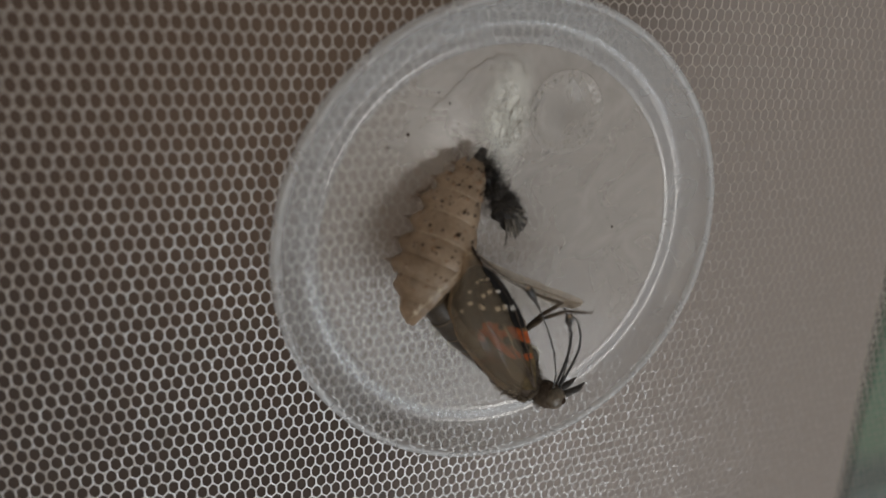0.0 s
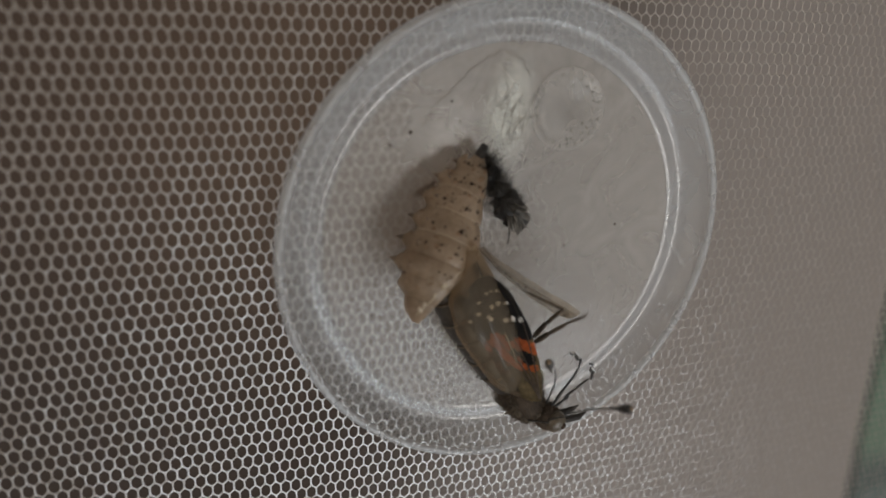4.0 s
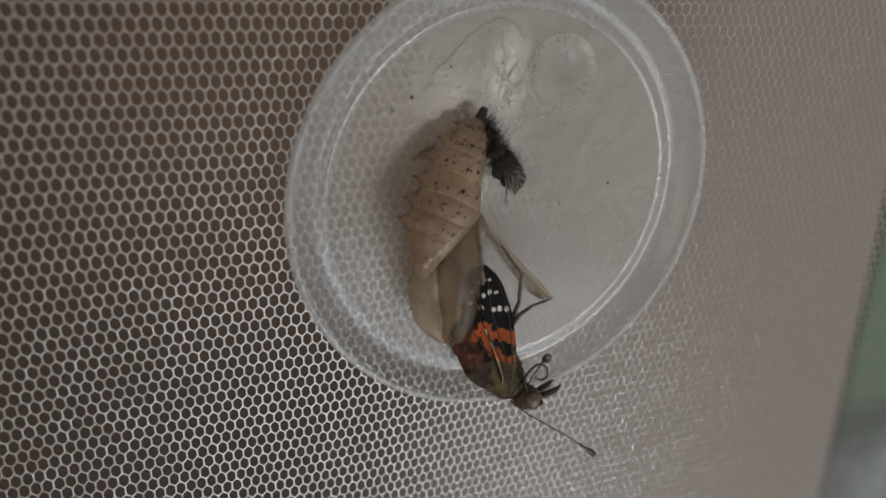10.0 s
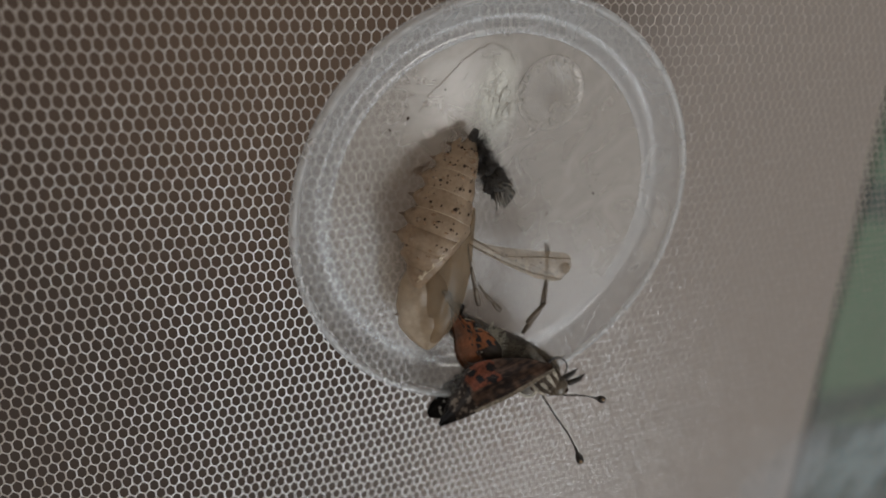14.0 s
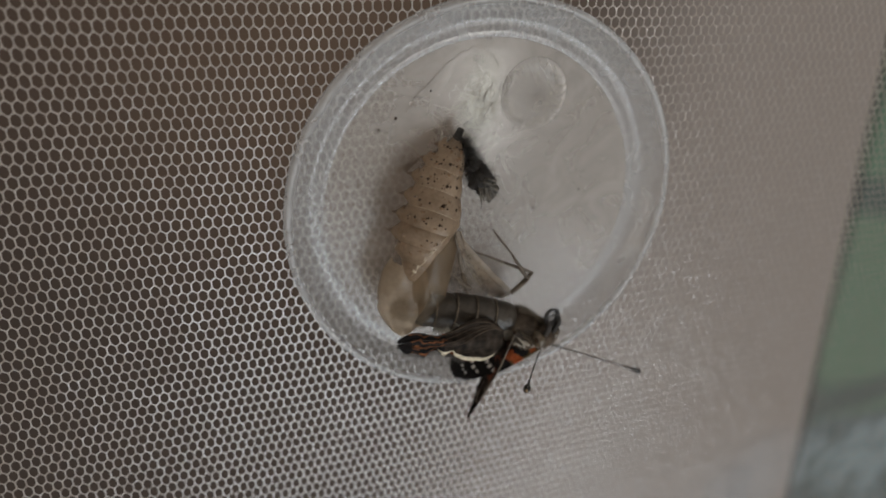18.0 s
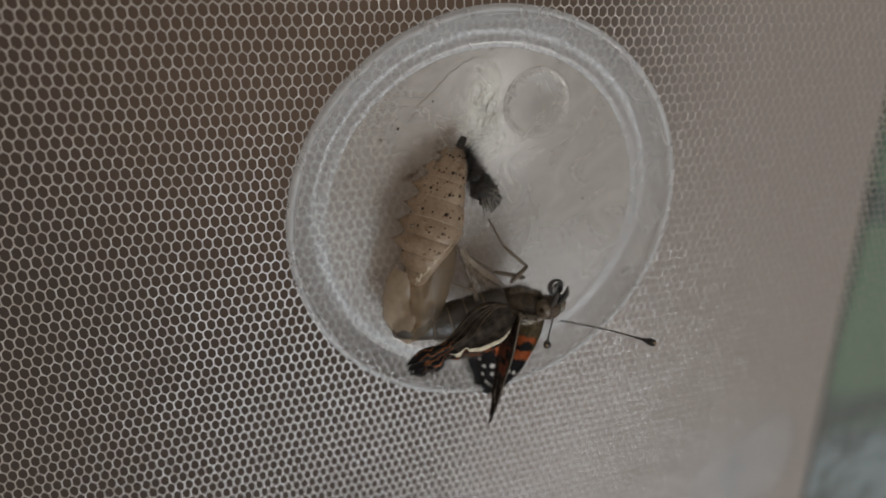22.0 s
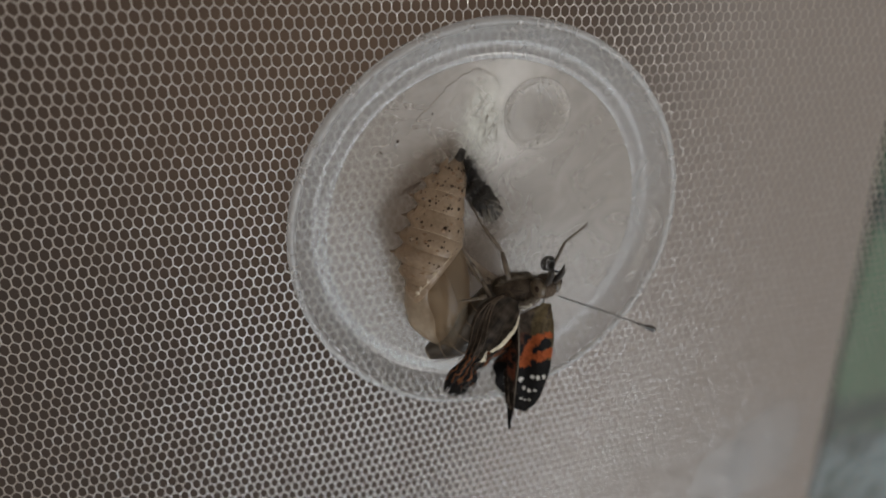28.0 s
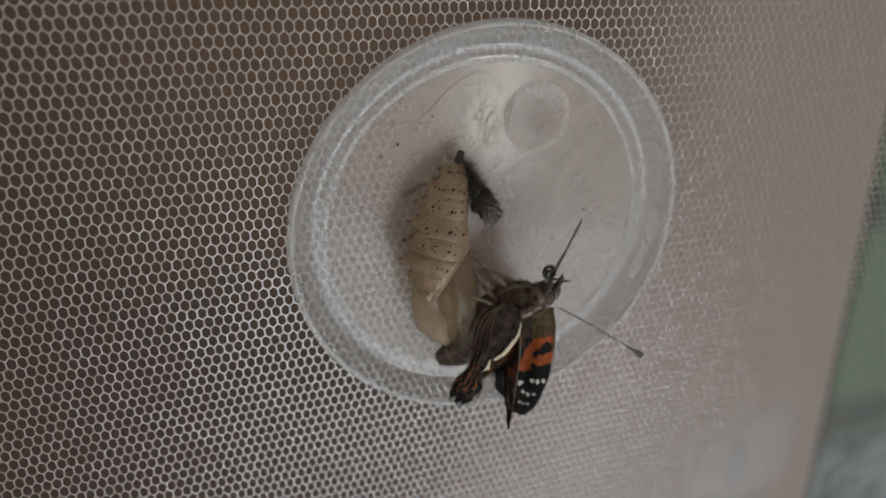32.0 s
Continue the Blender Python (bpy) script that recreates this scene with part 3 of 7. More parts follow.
# ---- the chrysalis: x runs down its axis, y to its opening side, z out from the lid ----
def shell_radius(s):
    pts = ((-0.4, 0.35), (0.6, 0.8), (2, 1.75), (4, 2.45), (6, 2.95), (9.3, 3.5), (12, 3.85), (13.6, 3.6), (15.2, 2.8), (16.6, 1.9), (17.6, 1.1), (18.1, 0.5))
    for (a, ra), (b, rb) in zip(pts, pts[1:]):
        if s <= b:
            k = max(0.0, (s - a) / (b - a))
            return ra + (rb - ra) * k
    return 0.2


def build_chrysalis():
    root = thing("chrysalis", "split beige chrysalis skin hanging from the lid", "chrysalis")
    axis = part("abdomen_shell", Soup().mesh("abdomen_shell", SHELL), None, root, "beige ringed abdomen skin with dark dots")
    cuts = [0.2, 2.3, 4.4, 6.8, 9.3, 11.6, 13.8, 15.9, 18.0]
    sides = 44

    def lean(s):
        return 0.05 * max(0, s - 9) - 0.45 * math.exp(-((s - 5) / 2.6) ** 2)

    def skin(s, ang, out=1.0):
        """A place on the skin, s along the axis and ang round it."""
        r = shell_radius(s) * out
        return Vector((s, r * math.cos(ang) + lean(s), r * math.sin(ang) * 0.95))

    for n, (a, b) in enumerate(zip(cuts, cuts[1:])):
        v, f, rings = [], [], 10
        for i in range(rings + 1):
            k = i / rings
            s = a + (b - a) * k
            r = shell_radius(s) * (0.945 + 0.058 * math.sin(math.pi * min(1, k * 1.02)) ** 0.55)
            lim = 9.0 if s < 9.6 else 3.7 - (s - 9.6) * 0.42
            for q in range(sides):
                t = 2 * math.pi * q / sides
                back = max(0.0, -math.cos(t)) ** 4
                w = 1 + 0.035 * noise.noise((s * 0.8, math.cos(t) * 2, math.sin(t) * 2)) + 0.012 * noise.noise((s * 3, math.cos(t) * 6, math.sin(t) * 6))
                w += back * (0.17 * math.exp(-((k - 0.6) / 0.24) ** 2) - 0.07)
                y, z = r * w * math.cos(t), r * w * math.sin(t) * 0.95
                v.append((s, min(y, lim) + lean(s), z))
        for i in range(rings):
            for q in range(sides):
                c, d = i * sides + q, i * sides + (q + 1) % sides
                f.append((c, d, d + sides, c + sides))
        part("shell_segment", mesh_from("shell_segment", v, f, SHELL), None, axis)
        # a large and a small thorn on the back edge, low warts toward the viewer
        for k, ang, size in ((0.60, math.pi * 0.97, 1.25), (0.60, math.pi * 0.74, 0.55), (0.55, math.pi * 0.38, 0.32)):
            if n > 5:
                continue
            s = a + (b - a) * k
            p = skin(s, ang, 1.0)
            d = Vector((0.12, math.cos(ang), math.sin(ang)))
            so = Soup()
            so.tube([p - d * 0.3, p, p + d * 0.26 * size, p + d * 0.5 * size], [0.85 * size, 0.62 * size, 0.33 * size, 0.16 * size], 9)
            base = part("spine", so.mesh("spine", SHELL), None, axis)
            so = Soup()
            so.tube([p + d * 0.36 * size, p + d * 0.6 * size, p + d * (0.85 * size + 0.1)], [0.25 * size, 0.15 * size, 0.02], 7)
            part("spine_tip", so.mesh("spine_tip", SPINE), None, base, "dark pointed tip")
    # rows of dark dots on each ring and scattered smaller ones
    so = Soup()
    rnd = random.Random(4)
    dots = [(a + (b - a) * 0.62 + rnd.uniform(-0.2, 0.2), ang + rnd.uniform(-0.07, 0.07), q) for a, b in zip(cuts, cuts[1:6]) for ang, q in ((0.75, 0.2), (1.05, 0.14), (1.3, 0.21), (1.75, 0.12), (2.1, 0.16))]
    dots += [(rnd.uniform(1.5, 16), rnd.uniform(0.3, 2.9), rnd.choice((0.04, 0.06, 0.1))) for k in range(85)]
    for s, ang, q in dots:
        c = skin(s, ang)
        if s > 9.6 and c.y - lean(s) > 3.2 - (s - 9.6) * 0.42:
            continue
        so.blob(c, q * rnd.uniform(0.8, 1.2), q * rnd.uniform(0.8, 1.3), q * 0.5, 5, 7, 0.4, s)
    part("speckling", so.mesh("speckling", SPECK), None, axis)
    # tan blotches and the pale seam round the widest ring
    so = Soup()
    for k in range(46):
        s, ang = rnd.uniform(1.2, 15), rnd.uniform(0.4, 2.9)
        c = skin(s, ang, 0.995)
        if s > 9.6 and c.y - lean(s) > 3.0 - (s - 9.6) * 0.42:
            continue
        so.blob(c, rnd.uniform(0.1, 0.2), rnd.uniform(0.15, 0.42), 0.05, 4, 7, 0.7, k)
    part("mottling", so.mesh("mottling", BLOTCH), None, axis)
    for s0, rad in ((9.32, 0.04), (6.82, 0.02), (4.42, 0.02)):
        so = Soup()
        so.tube([skin(s0 + 0.1 * math.sin(3 * u), u, 1.0) for u in [0.25 + 2.7 * i / 26 for i in range(27)]], rad, 5)
        part("seam", so.mesh("seam", FILM), None, axis, "pale seam between two rings")
    so = Soup()
    so.tube([(-1.0, 0.1, -0.4), (-0.3, 0, 0), (0.5, 0, 0.1), (1.0, 0, 0.1)], [0.45, 0.5, 0.6, 0.75], 10)
    part("stalk", so.mesh("stalk", SKIN), None, axis, "dark hooked attachment stalk")
    # half shell of the wing case
    v, f, ni, nj, L = [], [], 30, 18, 17.2
    for i in range(ni + 1):
        s = i / ni
        left = -np.interp(s, (0, 0.15, 0.3, 0.5, 0.7, 0.85, 0.95, 1), (0.7, 2.7, 3.9, 4.1, 3.3, 2.5, 1.9, 1.0))
        right = np.interp(s, (0, 0.2, 0.45, 0.7, 0.9, 1), (0.3, 1.1, 1.9, 2.1, 1.5, 0.6))
        left += 0.35 * noise.noise((s * 6, 1.0, 4.0)) * (1 - s)
        right += 0.2 * noise.noise((s * 7, 3.0, 4.0))
        mid, half = (left + right) / 2, max(0.08, (right - left) / 2)
        for j in range(nj + 1):
            k = -1 + 2 * j / nj
            bulge = min(3.9, half * 1.25) * math.sqrt(max(0, 1 - k * k)) * (1 - 0.25 * s)
            y = mid + half * k
            vein = 0.13 * math.sin(k * 11 + s * 2.0) * s + (0.2 + 0.25 * s) * noise.noise((s * 5, k * 2.5, 2.0)) + 0.12 * noise.noise((s * 14, k * 8, 2.0)) * s
            v.append((s * L, y, bulge + vein))
    for i in range(ni):
        for j in range(nj):
            a = i * (nj + 1) + j
            f.append((a, a + 1, a + nj + 2, a + nj + 1))
    wing_case = part("wing_case", mesh_from("wing_case", v, f, CASE), None, root, "translucent beige wing case")
    part("case_lining", mesh_from("case_lining", [(x, y, -0.55 * z) for x, y, z in v], f, BACK_CASE), None, wing_case)
    # back case: the other half of the split front, with a thorny edge
    v, f, ni, nj, L = [], [], 26, 20, 10.4
    for i in range(ni + 1):
        s = i / ni
        wid = np.interp(s, (0, 0.15, 0.45, 0.7, 0.88, 0.97, 1), (1.6, 2.6, 3.3, 3.25, 2.4, 1.3, 0.5))
        for j in range(nj + 1):
            k = -1 + 2 * j / nj
            crease = 0.34 * noise.noise((s * 4, k * 2.2, 6.0)) + 0.16 * abs(noise.noise((s * 9, k * 5, 1.0)))
            y = wid * k * (1 + 0.05 * noise.noise((s * 6, k, 9.0)))
            v.append((s * L, y, 2.6 * math.sqrt(max(0, 1 - k * k)) * (0.55 + 0.45 * math.sin(math.pi * min(1, 0.25 + s * 0.7))) + crease))
    for i in range(ni):
        for j in range(nj):
            a = i * (nj + 1) + j
            f.append((a, a + 1, a + nj + 2, a + nj + 1))
    back_case = part("back_case", mesh_from("back_case", v, f, BACK_CASE), None, root, "crumpled translucent tan back case")
    for s, size in ((0.2, 0.22), (0.55, 0.26)):
        wid = np.interp(s, (0, 0.15, 0.45, 0.7, 0.88, 0.97, 1), (1.6, 2.6, 3.3, 3.25, 2.4, 1.3, 0.5))
        so = Soup()
        so.tube([(s * L, -wid + 0.2, 0.3), (s * L + 0.05, -wid - 0.05, 0.3), (s * L + 0.1, -wid - 0.3, 0.35)], [size, size * 0.5, 0.04], 7)
        part("spine", so.mesh("spine", SPINE), None, back_case)
    # torn, curled edge of the abdomen skin
    rim = []
    for k in range(24):
        s = 9.7 + 0.33 * k
        y = 3.32 - (s - 9.6) * 0.42 + 0.16 * noise.noise((s * 2.3, 4.0, 1.0))
        rim.append((s, y - 0.06, math.sqrt(max(0.2, shell_radius(s) ** 2 - y * y)) * 0.95 + 0.03))
    so = Soup()
    so.tube(rim, [0.05 + 0.13 * abs(noise.noise((k * 0.9, 7.0, 2.0))) for k in range(24)], 7)
    part("torn_edge", so.mesh("torn_edge", FILM), None, axis, "glossy torn edge")
    for k in (3, 8, 12, 15, 19, 21):
        x, y, z = rim[k]
        so = Soup()
        so.blob((x, y - 0.22, z), 0.16 + 0.3 * rnd.random(), 0.10 + 0.2 * rnd.random(), 0.1, 7, 10, 0.9, k * 2.7)
        part("torn_flake", so.mesh("torn_flake", FILM), None, axis)
    # leg and antenna case, a narrow channel
    v, f, ni, nj, L = [], [], 24, 8, 15.0
    for i in range(ni + 1):
        s = i / ni
        w = float(np.interp(s, (0, 0.25, 0.5, 0.7, 0.9, 0.96, 1), (0.25, 0.7, 1.35, 1.8, 2.0, 1.5, 0.5))) + 0.12 * noise.noise((s * 9, 2.0, 1.0))
        for j in range(nj + 1):
            k = -1 + 2 * j / nj
            v.append((s * L, w * k - 0.5 * math.sin(math.pi * s), 0.32 * w * (1 - k * k) + 0.14 * noise.noise((s * 7, k * 2, 8.0))))
    for i in range(ni):
        for j in range(nj):
            a = i * (nj + 1) + j
            f.append((a, a + 1, a + nj + 2, a + nj + 1))
    leg_case = part("leg_case", mesh_from("leg_case", v, f, FLAP), None, root, "thin brown leg case strip")
    for pts in ([(0.2, 0.5, 0), (5, -0.6, 0.3), (10, 0.6, 0.5), (14.2, 1.3, 0.3)], [(0.2, -0.3, 0), (5, -1.2, 0.3), (10, -1.7, 0.3), (14.2, -1.5, 0.3)]):
        so = Soup()
        so.tube(pts, 0.12, 5)
        part("ridge", so.mesh("ridge", FLAP), None, leg_case)
    # shreds of clear film that hang from the strip, and its row of dark dots
    rnd = random.Random(31)
    for x0, span, drop, seed in ((4.6, 3.0, 2.6, 1.0), (7.8, 3.2, 3.2, 2.0), (10.9, 1.8, 1.9, 3.0)):
        v, f, ni, nj = [], [], 14, 10
        for i in range(ni + 1):
            u = i / ni
            depth = drop * (0.45 + 0.55 * abs(math.sin(3.1 * u + seed))) * (1 + 0.5 * noise.noise((u * 5, seed, 2.0)))
            for j in range(nj + 1):
                k = j / nj
                v.append((x0 + span * u + 0.3 * noise.noise((u * 3, k * 3, seed)), -0.7 - 0.5 * k + 0.45 * noise.noise((u * 4, k * 3, seed + 4)), 0.1 + depth * k))
        for i in range(ni):
            for j in range(nj):
                a = i * (nj + 1) + j
                f.append((a, a + 1, a + nj + 2, a + nj + 1))
        part("film_shred", mesh_from("film_shred", v, f, WISP), None, leg_case, "torn clear film")
    so = Soup()
    for k in range(16):
        x = 2.5 + 0.7 * k + rnd.uniform(-0.2, 0.2)
        so.blob((x, rnd.uniform(-0.5, 0.4) - 0.5 * math.sin(math.pi * x / 15), 0.5), 0.09, 0.09, 0.08, 5, 7, 0.4, k)
    part("dots", so.mesh("dots", SPECK), None, leg_case)
    so = Soup()
    so.blob((13.9, 0.1, 0.3), 0.8, 0.7, 0.4, 6, 9, 0.6, 3.0)
    part("flap_tip", so.mesh("flap_tip", FLAP), None, leg_case)
    return root, axis, wing_case, leg_case, back_case


chrysalis, axis, wing_case, leg_case, back_case = build_chrysalis()


# ---- the butterfly ----
EDGES = {
    "F": (16.2, ((0, -0.4), (0.15, -1.2), (0.3, -1.7), (0.6, -2.0), (0.85, -1.4), (0.95, -0.7), (1, 0.3)), ((0, 0.5), (0.05, 1.7), (0.11, 3.1), (0.22, 4.5), (0.5, 5.3), (0.62, 5.4), (0.72, 5.2), (0.9, 3.1), (0.97, 2.0), (1, 0.9))),
    "N": (16.4, ((0, -0.4), (0.4, -1.0), (0.8, -0.6), (1, 0.0)), ((0, 0.6), (0.12, 2.6), (0.3, 4.4), (0.46, 5.3), (0.56, 5.35), (0.64, 4.5), (0.74, 3.2), (0.88, 1.7), (1, 0.1))),
    "H": (14.2, ((0, -0.9), (0.08, -2.0), (0.2, -2.7), (0.35, -2.5), (0.55, -1.2), (0.68, -0.7), (0.85, -1.3), (0.95, -1.2), (1, -0.3)), ((0, 0.9), (0.08, 2.0), (0.2, 2.7), (0.4, 2.5), (0.6, 1.2), (0.7, 1.0), (0.85, 1.5), (0.95, 1.0), (1, 0.1))),
}
EDGES["I"] = EDGES["H"]


def outline(u, kind):
    """Length, front edge and hind edge of a wing at u, from base 0 to apex 1, in millimetres."""
    a, top, low = EDGES[kind]
    ends = [sum(float(np.interp(u + e, *zip(*side))) for e in (-0.03, 0, 0.03)) / 3 for side in (top, low)]
    return a, *ends


ORANGE, BLACK_SCALE, OLIVE, WHITE = Vector((0.34, 0.080, 0.024)), Vector((0.010, 0.009, 0.009)), Vector((0.090, 0.066, 0.034)), Vector((0.74, 0.71, 0.67))
WHITE_SPOTS = ((10.7, -1.35, 0.34, 0.2), (10.9, -0.6, 0.36, 0.24), (11.0, 0.1, 0.3, 0.24), (11.7, 1.5, 0.34, 0.36), (12.9, -0.5, 0.16, 0.26), (13.1, 0.2, 0.24, 0.24), (12.9, 0.9, 0.24, 0.22),
               (12.3, 2.5, 0.2, 0.24), (11.7, 3.6, 0.16, 0.22), (14.5, -0.1, 0.1, 0.2), (14.55, 0.5, 0.1, 0.2), (14.4, 1.1, 0.1, 0.2), (13.6, 2.1, 0.12, 0.2))
ORANGE_BARS = (((6.9, -1.9), (7.6, -0.6), (8.2, 0.7), (9.3, 1.5), 0.72), ((5.2, 0.1), (6.0, 0.9), (7.4, 1.2), (8.4, 2.6), 0.62), ((4.5, -1.0), (4.6, -0.3), (5.0, 0.3), (5.6, 0.7), 0.42))
BLACK_SPOTS = ((5.8, -0.75, 0.85, 0.75), (7.1, 0.45, 0.5, 0.35), (8.9, 0.3, 0.5, 0.4), (7.4, 2.2, 0.9, 0.35))


def near_bar(x, y, bar_points):
    """Distance from (x, y) to a broken line, less the half width that ends it."""
    *pts, half = bar_points
    best = 9.0
    for (ax, ay), (bx, by) in zip(pts, pts[1:]):
        k = max(0.0, min(1.0, ((x - ax) * (bx - ax) + (y - ay) * (by - ay)) / ((bx - ax) ** 2 + (by - ay) ** 2)))
        best = min(best, math.hypot(x - ax - k * (bx - ax), y - ay - k * (by - ay)))
    return best - half


def wing_colour(u, k, kind, lay):
    """Scale colour at u along the wing and k across it (0 front edge, 1 hind edge)."""
    a, top, low = outline(u, kind)
    x, y = a * u, top + (low - top) * k
    n = noise.noise((x * 0.5, y * 0.6, 3.0 if kind == "F" else 7.0))
    n2 = noise.noise((x * 1.1, y * 1.3, 11.0))
    n3 = noise.noise((x * 2.6, y * 2.8, 17.0))
    streak = noise.noise((x * 0.25, y * 3.2, 5.0))
    if kind == "F":
        maroon = Vector((0.060, 0.024, 0.015) if x > 4.6 + n else (0.048, 0.034, 0.023)) * (1 + 0.9 * n2 + 0.4 * n3)
        c = OLIVE * (1 + 0.5 * streak + 0.3 * n2) if y < 1.7 + 0.6 * n - 0.1 * x else maroon
        if x > 5.0 + 0.4 * n2 and y > top + 1.0:
            c = BLACK_SCALE if y < 2.0 + n else maroon
        if x > 8.2 + 0.5 * n2:
            c = BLACK_SCALE if x > 9.6 + n or y < 2.4 else maroon
        if min(near_bar(x, y, b) for b in ORANGE_BARS) < 0.35 * n3 + 0.15 * n2:
            c = ORANGE * (1 + 0.25 * n3)
        for sx, sy, rx, ry in BLACK_SPOTS:
            if ((x - sx) / rx) ** 2 + ((y - sy) / ry) ** 2 < 1 + 0.7 * n3:
                c = BLACK_SCALE
        if y > 3.2 and n2 > 0.28 and 5 < x < 9:
            c = Vector((0.16, 0.048, 0.020))
        for sx, sy, rx, ry in WHITE_SPOTS:
            if ((x - sx) / rx) ** 2 + ((y - sy) / ry) ** 2 < 1 + 0.8 * n3:
                c = WHITE
    elif kind == "N":
        c = Vector((0.018, 0.012, 0.010)).lerp(Vector((0.075, 0.044, 0.030)), max(0, min(1, 0.3 + 0.9 * streak + 0.9 * n2)))
        if 6.2 < x + 0.6 * n < 10.4 and y > 1.7 + 0.9 * n:
            c = Vector((0.115, 0.036, 0.020)) * (1 + 0.6 * n3)
        for sx, sy, rx, ry in ((7.4, 2.2, 0.8, 0.6), (9.3, 4.3, 0.8, 0.5), (8.6, 3.0, 0.45, 0.7), (10.9, 2.6, 0.5, 0.8), (6.6, 3.9, 0.6, 0.6)):
            if ((x - sx) / rx) ** 2 + ((y - sy) / ry) ** 2 < 1 + 1.2 * n3:
                c = BLACK_SCALE
        if x > 10.9 + 0.7 * n2 or (x > 9 and y > low - 0.7):
            c = Vector((0.13, 0.105, 0.085)) if n2 + 0.8 * n3 + 0.25 * math.sin((x * 0.75 + y) * 4.0) > 0.22 else Vector((0.024, 0.018, 0.015))
        if x > 14.0:
            c = BLACK_SCALE
        if x < 11.5 and y < top + 0.42:
            c = Vector((0.20, 0.17, 0.135)) * (1 + 0.5 * n3)
    else:
        c = Vector((0.034, 0.026, 0.020)) * (1 + 0.9 * n2 + 0.5 * streak)
        if lay == 1 or kind == "I":
            c = Vector((0.050, 0.026, 0.016)).lerp(Vector((0.15, 0.052, 0.020)), max(0, min(1, 0.25 + k + 0.6 * n)))
            if k > 0.4 and math.sin(x * 2.6 + 3 * n) * math.sin(k * 21 + 2 * n2) > 0.2 + 0.3 * n3:
                c = BLACK_SCALE
            if x < 3.6 + n and k > 0.45:
                c = Vector((0.022, 0.016, 0.012))
            if x > 9.2:
                c = BLACK_SCALE if n3 + 0.2 * (x - 10.5) > -0.1 else c
        else:
            if abs(math.sin(k * 9 - 0.16 * x + 1.4 * n)) < 0.07 + 0.05 * n2 and x < 8.0:
                c = Vector((0.050, 0.040, 0.031))
            if x > 8.6 + 0.7 * n:
                c = Vector((0.19, 0.075, 0.032)) if math.sin(k * 21 + 5 * n2 + 2 * n) > 0.62 + 0.5 * n3 and x < 13.2 - n else BLACK_SCALE
            if y > low - 0.48 * math.sin(math.pi * min(1, max(0, (x - 1.2) / 8.2))) ** 0.6 and 1.2 < x < 9.4:
                c = Vector((0.68, 0.61, 0.47)) * (1 + 0.15 * streak)
    c = c * (1 + 0.22 * n2)
    return (max(0, c.x), max(0, c.y), max(0, c.z), 1)


def build_wing(name, kind, parent, seed, label):
    rnd = random.Random(seed)
    ni, nj, v, f, cols = 120, 64, [], [], []
    for lay in (0, 1):
        for i in range(ni + 1):
            u = i / ni
            a, top, low = outline(u, kind)
            tooth = 0.7 if kind in "HI" else 0.0
            for j in range(nj + 1):
                k = j / nj
                edge = 0.25 * math.sin(u * 34) * (k ** 6) * (1 if u > 0.5 else 0) * (2 if kind == "H" else 1)
                y = top + (low - top) * k + edge
                z = 0.55 * math.sin(math.pi * k) * math.sin(math.pi * u) + 0.16 * math.sin(k * 14 + u * 3) * math.sin(math.pi * u) + 0.35 * noise.noise((u * 2.5, k * 2.0, seed))
                v.append((a * u + tooth * max(0.0, u - 0.8) * 5 * math.sin(k * 19), y, z - 0.07 * lay))
                cols.append(wing_colour(u, k, kind, lay))
    n1 = (ni + 1) * (nj + 1)
    for lay in (0, 1):
        for i in range(ni):
            for j in range(nj):
                p = lay * n1 + i * (nj + 1) + j
                q = (p, p + nj + 1, p + nj + 2, p + 1)
                f.append(q if lay == 0 else tuple(reversed(q)))
    rim = [i * (nj + 1) for i in range(ni + 1)] + [ni * (nj + 1) + j for j in range(1, nj + 1)] + [i * (nj + 1) + nj for i in range(ni - 1, -1, -1)]
    for p, q in zip(rim, rim[1:]):
        f.append((p, p + n1, q + n1, q))
    me = mesh_from(name, v, f, WING)
    layer = me.color_attributes.new("scales", "FLOAT_COLOR", "POINT")
    layer.data.foreach_set("color", [c for col in cols for c in col])
    wing = part(name, me, None, parent, label)
    so = Soup()
    for k0 in (0.06, 0.3, 0.5, 0.72):
        pts = []
        for i in range(0, 13):
            u = 0.02 + 0.9 * i / 12
            a, top, low = outline(u, kind)
            k = 0.1 + (k0 - 0.1) * min(1, u * 1.6)
            z = 0.55 * math.sin(math.pi * k) * math.sin(math.pi * u) + 0.16 * math.sin(k * 14 + u * 3) * math.sin(math.pi * u) + 0.35 * noise.noise((u * 2.5, k * 2.0, seed))
            pts.append((a * u, top + (low - top) * k, z + 0.02))
        so = Soup()
        so.tube(pts, [0.12 - 0.008 * i for i in range(13)], 5)
        part("vein", so.mesh("vein", BODY), None, wing)
    so = Soup()
    for i in range(70):
        u = 0.4 + 0.58 * i / 70
        a, top, low = outline(u, kind)
        so.hair((a * u, low - 0.05, 0), (rnd.uniform(0.2, 0.9), 1, rnd.uniform(-0.3, 0.3)), rnd.uniform(0.3, 0.8), 0.05, 0.1)
    part("fringe", so.mesh("fringe", HAIR), None, wing)
    return wing


def furry(c, rx, ry, rz, count, length, seed, r=0.035):
    so, rnd = Soup(), random.Random(seed)
    for k in range(count):
        d = Vector((rnd.gauss(0, 1), rnd.gauss(0, 1), rnd.gauss(0, 1))).normalized()
        p = Vector((c[0] + d.x * rx, c[1] + d.y * ry, c[2] + d.z * rz))
        so.hair(p, d + Vector((-0.9, 0, 0)), length * rnd.uniform(0.5, 1.2), r)
    return so


